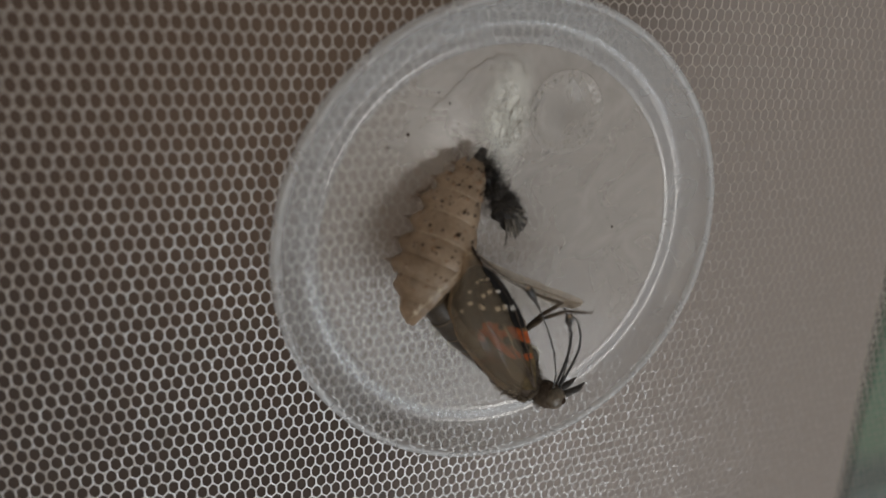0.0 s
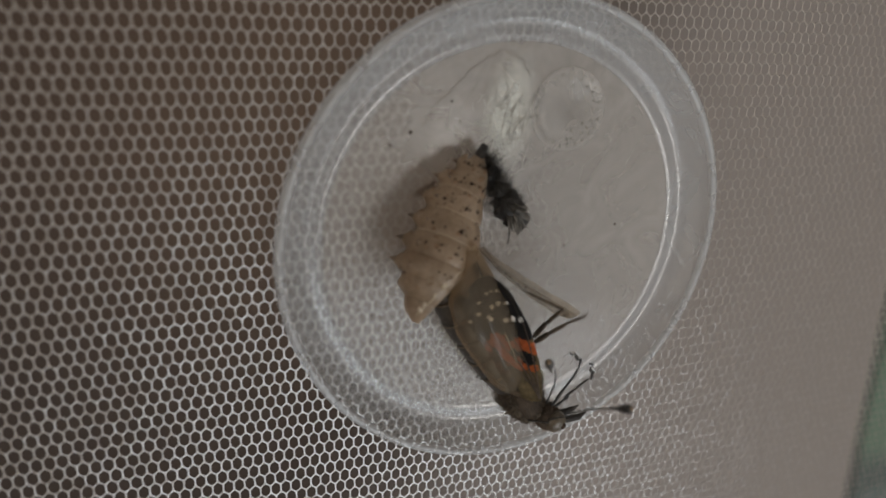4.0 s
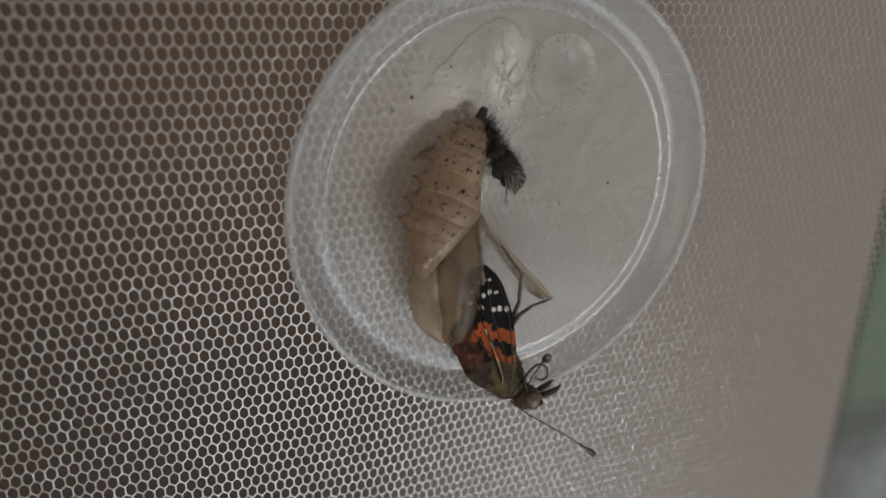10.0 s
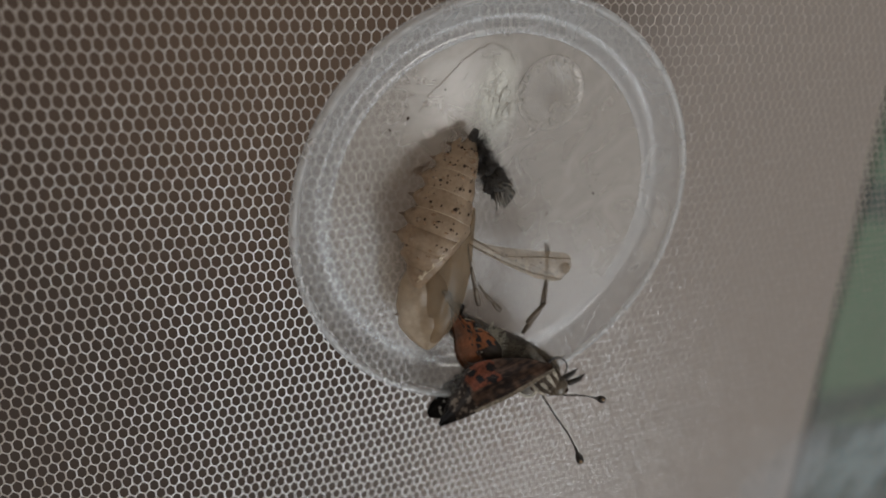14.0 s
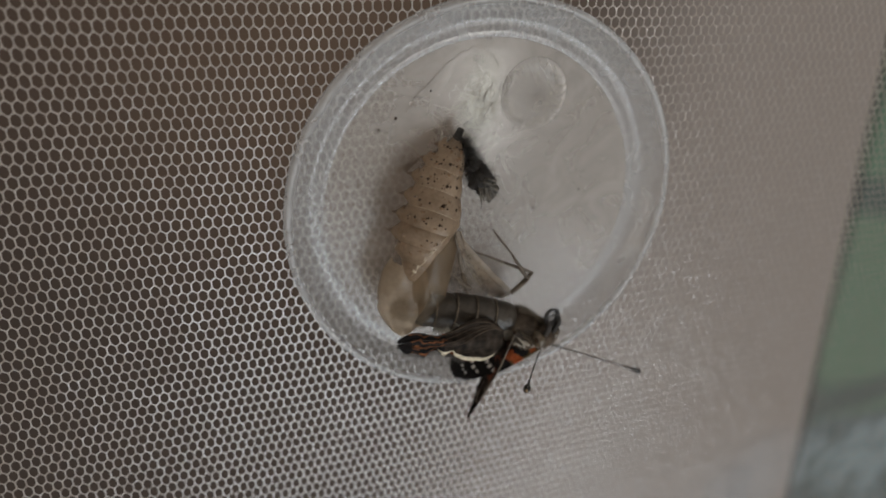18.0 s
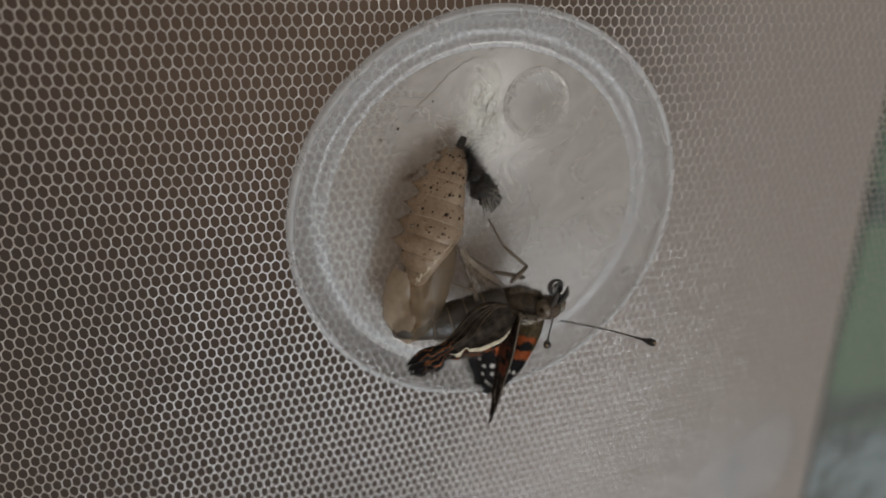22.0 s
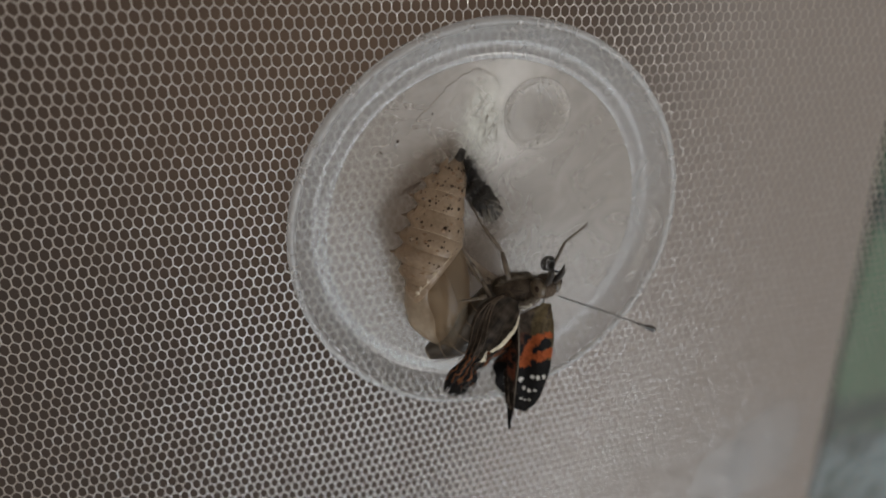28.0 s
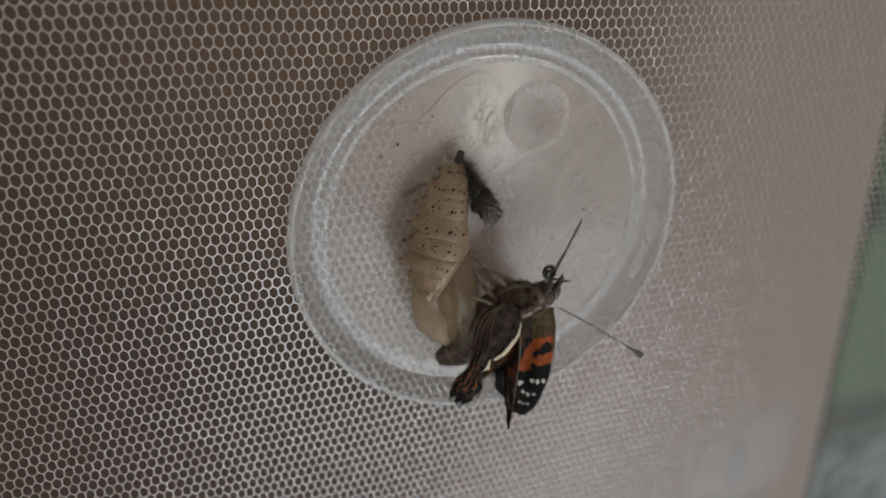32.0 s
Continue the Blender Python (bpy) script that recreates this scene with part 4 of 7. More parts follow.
def build_butterfly():
    root = thing("butterfly", "orange, black and brown butterfly crawling out of its chrysalis", "butterfly")
    so = Soup()
    so.blob((3.0, 0, 0), 3.2, 2.4, 2.25, 14, 22, 0.16, 1.0)
    so.blob((1.2, 0.2, 0.2), 1.6, 2.0, 2.0, 10, 16, 0.2, 4.0)
    thorax = part("thorax", so.mesh("thorax", BODY), None, root, "brown furry thorax")
    part("fur", furry((3.1, 0, 0), 3.15, 2.35, 2.2, 1300, 0.8, 2, 0.028).mesh("fur", FUR), None, thorax)
    so = Soup()
    for z in (-1.7, -0.6, 0.5, 1.5):
        so = Soup()
        so.tube([(0.1, 1.9 - abs(z) * 0.35, z * 0.8), (2.0, 2.42 - abs(z) * 0.42, z), (3.6, 2.25 - abs(z) * 0.45, z), (5.4, 1.5 - abs(z) * 0.4, z * 0.6)], [0.12, 0.3, 0.2, 0.1], 7)
        part("pale_stripe", so.mesh("pale_stripe", FUR_PALE), None, thorax)
    # collar and side lines of paler hair
    for k in range(3):
        so, rnd = Soup(), random.Random(40 + k)
        for i in range(150):
            u = i / 149
            a = -0.5 + 3.6 * u
            p = ((0.5, 1.75 * math.cos(a), 1.75 * math.sin(a)), (0.4 + 4.6 * u, -1.3 - 0.5 * math.sin(3.1 * u), 1.35 + 0.4 * math.sin(3.1 * u)), (0.4 + 4.4 * u, 0.7 + 0.5 * math.sin(3.1 * u), 1.75 + 0.5 * math.sin(3.1 * u)))[k]
            d = Vector((rnd.uniform(0.4, 1.4), p[1] * 0.5 + rnd.gauss(0, 0.4), p[2] * 0.5 + rnd.gauss(0, 0.4)))
            so.hair(Vector(p) + Vector((0, rnd.gauss(0, 0.1), rnd.gauss(0, 0.1))), d, rnd.uniform(0.45, 0.9), 0.05, 0.3)
        part("pale_hair", so.mesh("pale_hair", FUR_TAN), None, thorax, "tan hair line")
    # joint plate of the wings with its cream rim
    so = Soup()
    so.blob((2.6, 0.9, -2.2), 1.35, 0.9, 1.2, 9, 14, 0.2, 5.0)
    root_plate = part("wing_joint", so.mesh("wing_joint", COXA), None, thorax, "grey wing joint plate")
    so = Soup()
    so.tube([(2.6 + 1.45 * math.cos(u), 1.35 + 0.45 * math.sin(u) + 0.2 * math.sin(2 * u), -2.3 + 1.2 * math.sin(u)) for u in [2 * math.pi * k / 28 for k in range(29)]], 0.16, 6)
    part("rim", so.mesh("rim", FUR_CREAM), None, root_plate, "cream rim")
    so = Soup()
    so.blob((2.2, 1.75, -1.9), 0.4, 0.15, 0.3, 6, 9, 0.3, 2.0)
    so.blob((3.2, 1.6, -2.5), 0.35, 0.15, 0.4, 6, 9, 0.3, 3.0)
    part("dark_pit", so.mesh("dark_pit", SPECK), None, root_plate)
    for x, y, z in ((4.4, 1.5, -1.2), (4.7, 1.6, 0.8), (6.2, 1.25, -1.0), (6.4, 1.3, 0.75)):
        so = Soup()
        so.blob((x, y, z), 1.15, 0.95, 0.8, 9, 12, 0.25, x)
        so.tube([(x - 0.9, y + 0.5, z - 0.3), (x - 0.1, y + 0.95, z - 0.1), (x + 0.9, y + 0.55, z + 0.2)], [0.08, 0.16, 0.06], 6)
        part("leg_base", so.mesh("leg_base", COXA), None, thorax, "grey leg base on the thorax")
    segs = []
    for i in range(6):
        so = Soup()
        r = (2.3, 2.5, 2.55, 2.45, 2.15, 1.7)[i]
        nxt = (2.5, 2.55, 2.45, 2.15, 1.7, 0.8)[i]
        v, f, n = [], [], 28
        prof = [(-0.5, r * 0.3), (-0.45, r * 0.8), (-0.1, r * 0.93), (0.5, r), (1.4, (r * 0.7 + nxt * 0.3) * 1.01), (2.1, (r * 0.4 + nxt * 0.6) * 1.02), (2.5, (r * 0.2 + nxt * 0.8)), (2.62, nxt * 0.85), (2.68, nxt * 0.4)]
        for x, q in prof:
            for k in range(n):
                a = 2 * math.pi * k / n
                w = q * (1 + 0.02 * noise.noise((x + i * 2, math.cos(a) * 3, math.sin(a) * 3)))
                v.append((x, w * math.cos(a), 0.92 * w * math.sin(a)))
        for j in range(len(prof) - 1):
            for k in range(n):
                c, d = j * n + k, j * n + (k + 1) % n
                f.append((c, d, d + n, c + n))
        seg = part("abdomen_segment", mesh_from("abdomen_segment", v, f, BELLY), None, root)
        so.tube([(2.4, (r * 0.25 + nxt * 0.75) * 1.0 * math.cos(a), (r * 0.25 + nxt * 0.75) * 0.92 * math.sin(a)) for a in [2 * math.pi * k / 30 for k in range(31)]], 0.075, 5)
        part("band", so.mesh("band", FUR_TAN), None, seg, "thin pale ring edge")
        part("fur", furry((1.0, 0, 0), 1.2, r, r * 0.92, 110, 0.4, 10 + i, 0.026).mesh("fur", FUR), None, seg)
        if i < 4:
            tuft, rnd = Soup(), random.Random(60 + i)
            for k in range(420):
                a = rnd.gauss(0, 0.55)
                x = rnd.uniform(-0.3, 2.0)
                d = Vector((rnd.gauss(0, 0.7), math.cos(a), math.sin(a)))
                tuft.hair((x, r * 0.95 * math.cos(a), r * 0.88 * math.sin(a)), d + Vector((-0.8, 0, 0)), rnd.uniform(0.5, 1.0), 0.085, 0.4)
            part("pale_fur", tuft.mesh("pale_fur", FUR_CREAM if i > 1 else COXA), None, seg, "pale fur of the underside")
        segs.append(seg)
    so = Soup()
    so.blob((1.6, 0, 0), 1.7, 1.55, 1.5, 12, 18, 0.06, 2.0)
    head = part("head", so.mesh("head", BODY), None, root, "brown furry head")
    for z, y in ((1.12, 0.1), (-1.12, 0.1)):
        so = Soup()
        so.blob((1.9, y, z), 1.2, 1.25, 0.9, 14, 22)
        part("eye", so.mesh("eye", EYE), None, head, "large domed brown eye")
        so = Soup()
        so.blob((1.9 + 1.2 * 0.52, y + 0.05, z + (0.70 if z > 0 else -0.70)), 0.36, 0.40, 0.20, 6, 10)
        part("pupil_spot", so.mesh("pupil_spot", SPECK), None, head)
        so = Soup()
        so.tube([(2.6, 0.3, z * 0.4), (3.6, 0.9, z * 0.6), (4.7, 1.8, z * 0.75), (5.3, 2.7, z * 0.7)], [0.28, 0.42, 0.36, 0.05], 8)
        part("palp", so.mesh("palp", SKIN), None, head, "pointed furry mouth palp")
    part("fur", furry((1.1, 0, 0), 1.5, 1.45, 1.3, 300, 0.5, 5).mesh("fur", FUR), None, head)
    part("face", furry((2.5, 0.1, 0), 0.75, 1.0, 0.42, 170, 0.45, 9, 0.04).mesh("face", FUR_TAN), None, head, "pale hairy face between the eyes")
    feelers = []
    for n in range(2):
        row = []
        for i in range(5):
            so, L = Soup(), 3.4
            if i < 4:
                so.tube([(-0.1, 0, 0), (L * 0.5, 0, 0), (L + 0.1, 0, 0)], 0.092 - 0.006 * i, 6)
                for k in range(9):
                    so.blob((L * (k + 0.5) / 9, 0, 0), 0.1, 0.112 - 0.006 * i, 0.112 - 0.006 * i, 4, 6)
                row.append(part("antenna_joint", so.mesh("antenna_joint", BLACK), None, root))
            else:
                so.tube([(-0.1, 0, 0), (L * 0.35, 0, 0), (L * 0.7, 0, 0), (L * 0.92, 0, 0), (L, 0, 0)], [0.12, 0.16, 0.42, 0.40, 0.15], 10)
                club = part("antenna_club", so.mesh("antenna_club", BLACK), None, root, "thick black antenna tip")
                so = Soup()
                so.blob((L - 0.05, 0, 0), 0.24, 0.19, 0.19, 6, 8)
                part("club_tip", so.mesh("club_tip", TIP), None, club, "tan antenna tip")
                row.append(club)
        feelers.append(row)
    tongues = []
    for n in range(2):
        row = []
        for i in range(24):
            so = Soup()
            so.tube([(-0.05, 0, 0), (0.2, 0, 0), (0.45, 0, 0)], 0.17 - 0.003 * i, 7)
            row.append(part("tongue_joint", so.mesh("tongue_joint", TONGUE), None, root))
        tongues.append(row)
    legs = []
    for n, lens in enumerate(LEG_LENGTHS):
        row = []
        for i, L in enumerate(lens):
            so = Soup()
            r = (0.33, 0.24, 0.15)[i]
            so.tube([(0, 0, 0), (L * 0.3, 0, 0), (L * 0.8, 0, 0), (L + 0.05, 0, 0)], [r * 0.8, r, r * 0.85, r * 0.6], 8)
            rnd = random.Random(n * 7 + i)
            for k in range(14):
                so.hair((L * rnd.random(), 0, 0), (0.7, rnd.uniform(-1, 1), rnd.uniform(-1, 1)), 0.45, 0.03)
            if i == 2:
                for sgn in (-1, 1):
                    so.tube([(L, 0, 0), (L + 0.25, 0.12 * sgn, -0.1), (L + 0.35, 0.15 * sgn, -0.3)], 0.05, 4)
            row.append(part(("thigh", "shin", "foot")[i], so.mesh("leg_joint", LEG), None, root))
        legs.append(row)
    wings = [build_wing("forewing", "F", root, 1, "black, orange and white-spotted forewing"), build_wing("forewing", "N", root, 2, "narrow dark forewing with a pale vein"),
             build_wing("hindwing", "H", root, 3, "brown-orange hindwing with a cream edge"), build_wing("hindwing", "I", root, 4, "brown-orange folded hindwing")]
    return root, thorax, segs, head, feelers, tongues, legs, wings


LEG_LENGTHS = ((3.4, 4.2, 3.8), (4.0, 4.4, 4.0), (2.6, 2.8, 2.6), (1.6, 1.8, 1.6))
butterfly, thorax, segs, head, feelers, tongues, legs, wings = build_butterfly()


# ---- things behind the net ----
def panel_material():
    """Printed cloth: dull green with dark leaf ribs, turning to mottled teal lower down."""
    m, n, l, b = nodes_of("printed_cloth")
    tc, sep = n.new("ShaderNodeTexCoord"), n.new("ShaderNodeSeparateXYZ")
    l.new(tc.outputs["Object"], sep.inputs[0])
    wave = n.new("ShaderNodeTexWave")
    wave.bands_direction = "Z"
    wave.inputs["Scale"].default_value, wave.inputs["Distortion"].default_value, wave.inputs["Detail Scale"].default_value = 9.0, 7.0, 1.2
    l.new(tc.outputs["Object"], wave.inputs["Vector"])
    green, teal = n.new("ShaderNodeValToRGB"), n.new("ShaderNodeValToRGB")
    e = green.color_ramp.elements
    e[0].position, e[0].color = 0.02, (0.05, 0.085, 0.075, 1)
    e[1].position, e[1].color = 0.3, (0.115, 0.20, 0.13, 1)
    l.new(wave.outputs["Fac"], green.inputs["Fac"])
    tex = n.new("ShaderNodeTexNoise")
    tex.inputs["Scale"].default_value, tex.inputs["Detail"].default_value = 75.0, 2.5
    l.new(tc.outputs["Object"], tex.inputs["Vector"])
    e = teal.color_ramp.elements
    e[0].position, e[0].color = 0.38, (0.035, 0.06, 0.06, 1)
    e[1].position, e[1].color = 0.68, (0.22, 0.29, 0.31, 1)
    l.new(tex.outputs["Fac"], teal.inputs["Fac"])
    mr, mx = n.new("ShaderNodeMapRange"), n.new("ShaderNodeMix")
    mr.inputs["From Min"].default_value, mr.inputs["From Max"].default_value = -0.0445, -0.0485
    l.new(sep.outputs["Z"], mr.inputs["Value"])
    mx.data_type = "RGBA"
    l.new(mr.outputs[0], mx.inputs["Factor"])
    l.new(green.outputs["Color"], mx.inputs["A"])
    l.new(teal.outputs["Color"], mx.inputs["B"])
    l.new(mx.outputs["Result"], b.inputs["Base Color"])
    b.inputs["Roughness"].default_value = 0.8
    # near edge fades to clear, its out-of-focus haze painted in
    lean, edge_fade, ms, tp = n.new("ShaderNodeVectorMath"), n.new("ShaderNodeMapRange"), n.new("ShaderNodeMixShader"), n.new("ShaderNodeBsdfTransparent")
    lean.operation, edge_fade.interpolation_type = "DOT_PRODUCT", "SMOOTHSTEP"
    lean.inputs[1].default_value = (1.0, 0.0, 0.20)
    l.new(tc.outputs["Object"], lean.inputs[0])
    edge_fade.inputs["From Min"].default_value, edge_fade.inputs["From Max"].default_value = 0.0685, 0.0740
    l.new(lean.outputs["Value"], edge_fade.inputs["Value"])
    l.new(edge_fade.outputs[0], ms.inputs[0])
    l.new(tp.outputs[0], ms.inputs[1])
    l.new(b.outputs[0], ms.inputs[2])
    l.new(ms.outputs[0], n["Material Output"].inputs["Surface"])
    return m


def build_cloth():
    """Green cloth sewn on behind the net, its near edge leaning."""
    v, f, ni, nj = [], [], 24, 60
    for lay in (0, 1):
        for i in range(ni + 1):
            for j in range(nj + 1):
                z = 60 - 160 * j / nj
                x = 69.8 - 0.20 * z + 0.4 * noise.noise((0, z * 0.08, 2.0)) + 90 * i / ni
                v.append((x, 4.0 + 0.8 * lay + 1.2 * (1 + noise.noise((x * 0.05, z * 0.05, 4.0))) * min(1, i / 3), z))
    n1 = (ni + 1) * (nj + 1)
    for lay in (0, 1):
        for i in range(ni):
            for j in range(nj):
                p = lay * n1 + i * (nj + 1) + j
                f.append((p, p + 1, p + nj + 2, p + nj + 1))
    for j in range(nj):
        f.append((j, j + 1, n1 + j + 1, n1 + j))
    ob = new("green_cloth", mesh_from("green_cloth", v, f, panel_material()))
    ob.location = (0, 0, Z0)
    tagged(ob, "green and teal printed cloth panel behind the net", "cloth")


build_cloth()


def crumpled(rx, ry, rz, seed):
    v, f, ni, nj = [], [], 28, 40
    for i in range(ni + 1):
        th = math.pi * i / ni
        for j in range(nj):
            a = 2 * math.pi * j / nj
            d = Vector((math.cos(a) * math.sin(th), math.cos(th), math.sin(a) * math.sin(th)))
            w = 1 + 0.22 * noise.noise(d * 1.7 + Vector((seed, 0, 0))) + 0.1 * noise.noise(d * 4.5 + Vector((seed, 0, 0)))
            v.append((d.x * rx * w, d.y * ry * w, d.z * rz * w))
    for i in range(ni):
        for j in range(nj):
            p, q = i * nj + j, i * nj + (j + 1) % nj
            f.append((p, q, q + nj, p + nj))
    return v, f


def haze_sheet_material():
    """Pale haze painted on clear sheets, thick in the middle and fading to nothing at the edge."""
    m, n, l, b = nodes_of("pale_haze")
    tc, far, tex, fade, ms, tp = (n.new("ShaderNode" + k) for k in ("TexCoord", "VectorMath", "TexNoise", "MapRange", "MixShader", "BsdfTransparent"))
    far.operation = "LENGTH"
    l.new(tc.outputs["Object"], far.inputs[0])
    fade.interpolation_type = "SMOOTHSTEP"
    fade.inputs["From Min"].default_value, fade.inputs["From Max"].default_value = 0.019, 0.002
    fade.inputs["To Max"].default_value = 0.12
    l.new(far.outputs["Value"], fade.inputs["Value"])
    tex.inputs["Scale"].default_value = 160.0
    l.new(tc.outputs["Object"], tex.inputs["Vector"])
    ramp = n.new("ShaderNodeValToRGB")
    ramp.color_ramp.elements[0].color, ramp.color_ramp.elements[1].color = (0.42, 0.46, 0.50, 1), (0.62, 0.66, 0.70, 1)
    l.new(tex.outputs["Fac"], ramp.inputs["Fac"])
    l.new(ramp.outputs["Color"], b.inputs["Base Color"])
    b.inputs["Roughness"].default_value = 0.9
    l.new(fade.outputs[0], ms.inputs[0])
    l.new(tp.outputs[0], ms.inputs[1])
    l.new(b.outputs[0], ms.inputs[2])
    l.new(ms.outputs[0], n["Material Output"].inputs["Surface"])
    return m


def build_haze_sheet():
    """Added pale sheets, a painted reflection haze that slides along the foot of the net."""
    root = thing("tissue", "pale bluish haze sheet added behind the net", "tissue")
    haze_skin = haze_sheet_material()
    part("sheet", mesh_from("sheet", *crumpled(18, 0.9, 19, 0.0), haze_skin), None, root)
    for x, z, size, seed in ((3.5, 2.0, 8.0, 3.0), (-4.0, -3.5, 6.5, 6.0)):
        fold = part("fold", mesh_from("fold", *crumpled(size, 0.5, size * 1.3, seed), haze_skin), None, root)
        fold.location = (x * 0.001, -0.0006, z * 0.001)
    return root


# tissue: added sheets whose pale colour stands in for a hazy reflection
tissue = build_haze_sheet()


# ---- movement: places in millimetres from the lid's centre ----
TRACKS = {}


def put(ob, t, at, turn):
    TRACKS.setdefault(ob, []).append((t, pose(at[0] * 0.001, at[1] * 0.001, at[2] * 0.001, *turn)))


def aim(ob, t, p, q):
    """Lays ob's x axis from p to q, with its z axis turned to the open side of the lid."""
    d = (Vector(q) - Vector(p)).normalized()
    z = Vector((-0.35, -0.9, 0.25))
    z = (z - d * z.dot(d)).normalized()
    m = Matrix((d, z.cross(d), z)).transposed().to_4x4()
    m.translation = Vector(p) * 0.001
    TRACKS.setdefault(ob, []).append((t, m))


def bar(ob, t, p, q, roll=0):
    """Lays ob from p to q and then rolls it about its own length."""
    aim(ob, t, p, q)
    TRACKS[ob][-1] = (t, TRACKS[ob][-1][1] @ pose(0, 0, 0, roll))


def coil(obs, t, c, r):
    """Rolls a row of joints up round c, from its right side over the top."""
    line = []
    for i in range(40):
        a, q = -0.7 + 0.3 * i, r * (1 - 0.012 * i)
        line.append((c[0] + q * 0.85 * math.cos(a), c[1] - 0.03 * i, c[2] + q * math.sin(a)))
    chain(obs, t, *line)


def along(points, s):
    """The place s millimetres along a line of points; past its end it runs on straight."""
    pts = [Vector(p) for p in points]
    for i, (a, b) in enumerate(zip(pts, pts[1:])):
        n = (b - a).length
        if s <= n or i == len(pts) - 2:
            return a + (b - a) * (s / max(n, 1e-6))
        s -= n


def chain(obs, t, *points):
    """Lays a row of joints end to end along a line of points."""
    s, p = 0.0, Vector(points[0])
    for ob, n in obs:
        s += n
        q = p + (along(points, s) - p).normalized() * n
        aim(ob, t, p, q)
        p = q


def spine(obs, t, roll, *points):
    thorax_ob, rings = obs
    aim(thorax_ob, t, points[0], points[1])
    TRACKS[thorax_ob][-1] = (t, TRACKS[thorax_ob][-1][1] @ pose(0, 0, 0, roll))
    end = Vector(points[0]) + (Vector(points[1]) - Vector(points[0])).normalized() * 5.2
    step = ((Vector(points[2]) - end).length + (Vector(points[3]) - Vector(points[2])).length) / 6
    chain([(ob, min(2.6, max(1.8, step))) for ob in rings], t, end, points[2], points[3])
    turn = roll if t < 15 else roll - 55
    for ob in rings:
        TRACKS[ob][-1] = (t, TRACKS[ob][-1][1] @ pose(0, 0, 0, turn))


def eased(rows):
    """Rows in order of time, with steps between two that turn far."""
    rows = sorted(rows, key=lambda row: row[0])
    out = rows[:1]
    for (t0, a), (t1, b) in zip(rows, rows[1:]):
        qa, qb = a.to_quaternion(), b.to_quaternion()
        n = math.ceil(math.degrees(2 * math.acos(min(1.0, abs(qa.dot(qb))))) / 70)
        for k in range(1, n):
            m = qa.slerp(qb if qa.dot(qb) >= 0 else -qb, k / n).to_matrix().to_4x4()
            m.translation = a.translation.lerp(b.translation, k / n)
            out.append((t0 + (t1 - t0) * k / n, m))
        out.append((t1, b))
    return out


def motions():
    trunk = (thorax, segs)
    ant1, ant2 = ([(ob, 3.4) for ob in row] for row in feelers)
    tongue1, tongue2 = ([(ob, 0.4) for ob in row] for row in tongues)
    leg1, leg2, leg3, leg4 = (list(zip(row, lens)) for row, lens in zip(legs, LEG_LENGTHS))
    fw1, fw2, hw1, hw2 = wings
    bar(axis, 0, (-6.21, -2.2, 9.13), (-9.51, -4.3, 1))
    bar(axis, 1, (-6.26, -2.2, 9.26), (-9.41, -4.3, 1.27))
    bar(axis, 3, (-6.34, -2.2, 9.17), (-9.53, -4.3, 1.22))
    bar(axis, 6, (-6.28, -2.2, 9.22), (-9.05, -4.3, 1.11))
    bar(axis, 8, (-6.05, -2.2, 9.26), (-9.16, -4.3, 0.93))
    bar(axis, 9, (-6.2, -2.2, 9.25), (-9.04, -4.3, 1.03))
    bar(axis, 10, (-6.14, -2.2, 9.27), (-9.23, -4.3, 0.95))
    bar(axis, 11, (-6.16, -2.2, 9.22), (-9.22, -4.3, 0.89))
    bar(axis, 12, (-6.03, -2.2, 9.05), (-9.04, -4.3, 1.1))
    bar(axis, 13, (-6.17, -2.2, 9.13), (-9.11, -4.3, 1.04))
    bar(axis, 14, (-6.12, -2.2, 9.12), (-9.13, -4.3, 1.01))
    bar(axis, 17, (-6.3, -2.2, 9.42), (-8.88, -4.3, 0.98))
    bar(axis, 18, (-6.05, -2.2, 9.09), (-8.59, -4.3, 0.87))
    bar(axis, 19, (-5.89, -2.2, 9.1), (-8.4, -4.3, 0.7))
    bar(axis, 20, (-5.85, -2.2, 9.13), (-8.29, -4.3, 0.66))
    bar(axis, 21, (-6, -2.2, 9.23), (-8.37, -4.3, 0.77))
    bar(axis, 22, (-5.99, -2.2, 9.28), (-8.52, -4.3, 0.82))
    bar(axis, 23, (-5.95, -2.2, 9.22), (-8.33, -4.3, 0.63))
    bar(axis, 24, (-5.97, -2.2, 9.36), (-8.26, -4.3, 0.63))
    bar(axis, 25, (-6.24, -2.2, 9.32), (-8.18, -4.3, 0.59))
    bar(axis, 28, (-6.14, -2.2, 9.23), (-8.65, -4.3, 0.8))
    bar(axis, 29, (-6.23, -2.2, 9.28), (-8.73, -4.3, 0.71))
    bar(axis, 30, (-6.33, -2.2, 9.14), (-8.28, -4.3, 0.72))
    bar(axis, 31, (-6.4, -2.2, 9.29), (-7.92, -4.3, 0.88))
    bar(axis, 32, (-6.23, -2.2, 9.31), (-8.01, -4.3, 0.09))
    bar(wing_case, 0, (-8.36, -8, 1.05), (0.48, -8, -14.16))
    bar(wing_case, 1, (-7.97, -8, 1.31), (1.34, -8, -13.69))
    bar(wing_case, 2, (-8.23, -8, 1.28), (1.21, -8, -14.04))
    bar(wing_case, 3, (-8.28, -8, 1.34), (0.86, -8, -14.94))
    bar(wing_case, 6, (-7.78, -8, 1.08), (-1.15, -8, -15.48))
    bar(wing_case, 7, (-7.75, -8, 1.1), (-1.14, -8, -15.51))
    bar(wing_case, 8, (-7.99, -8, 1.21), (-3.62, -8, -15.71))
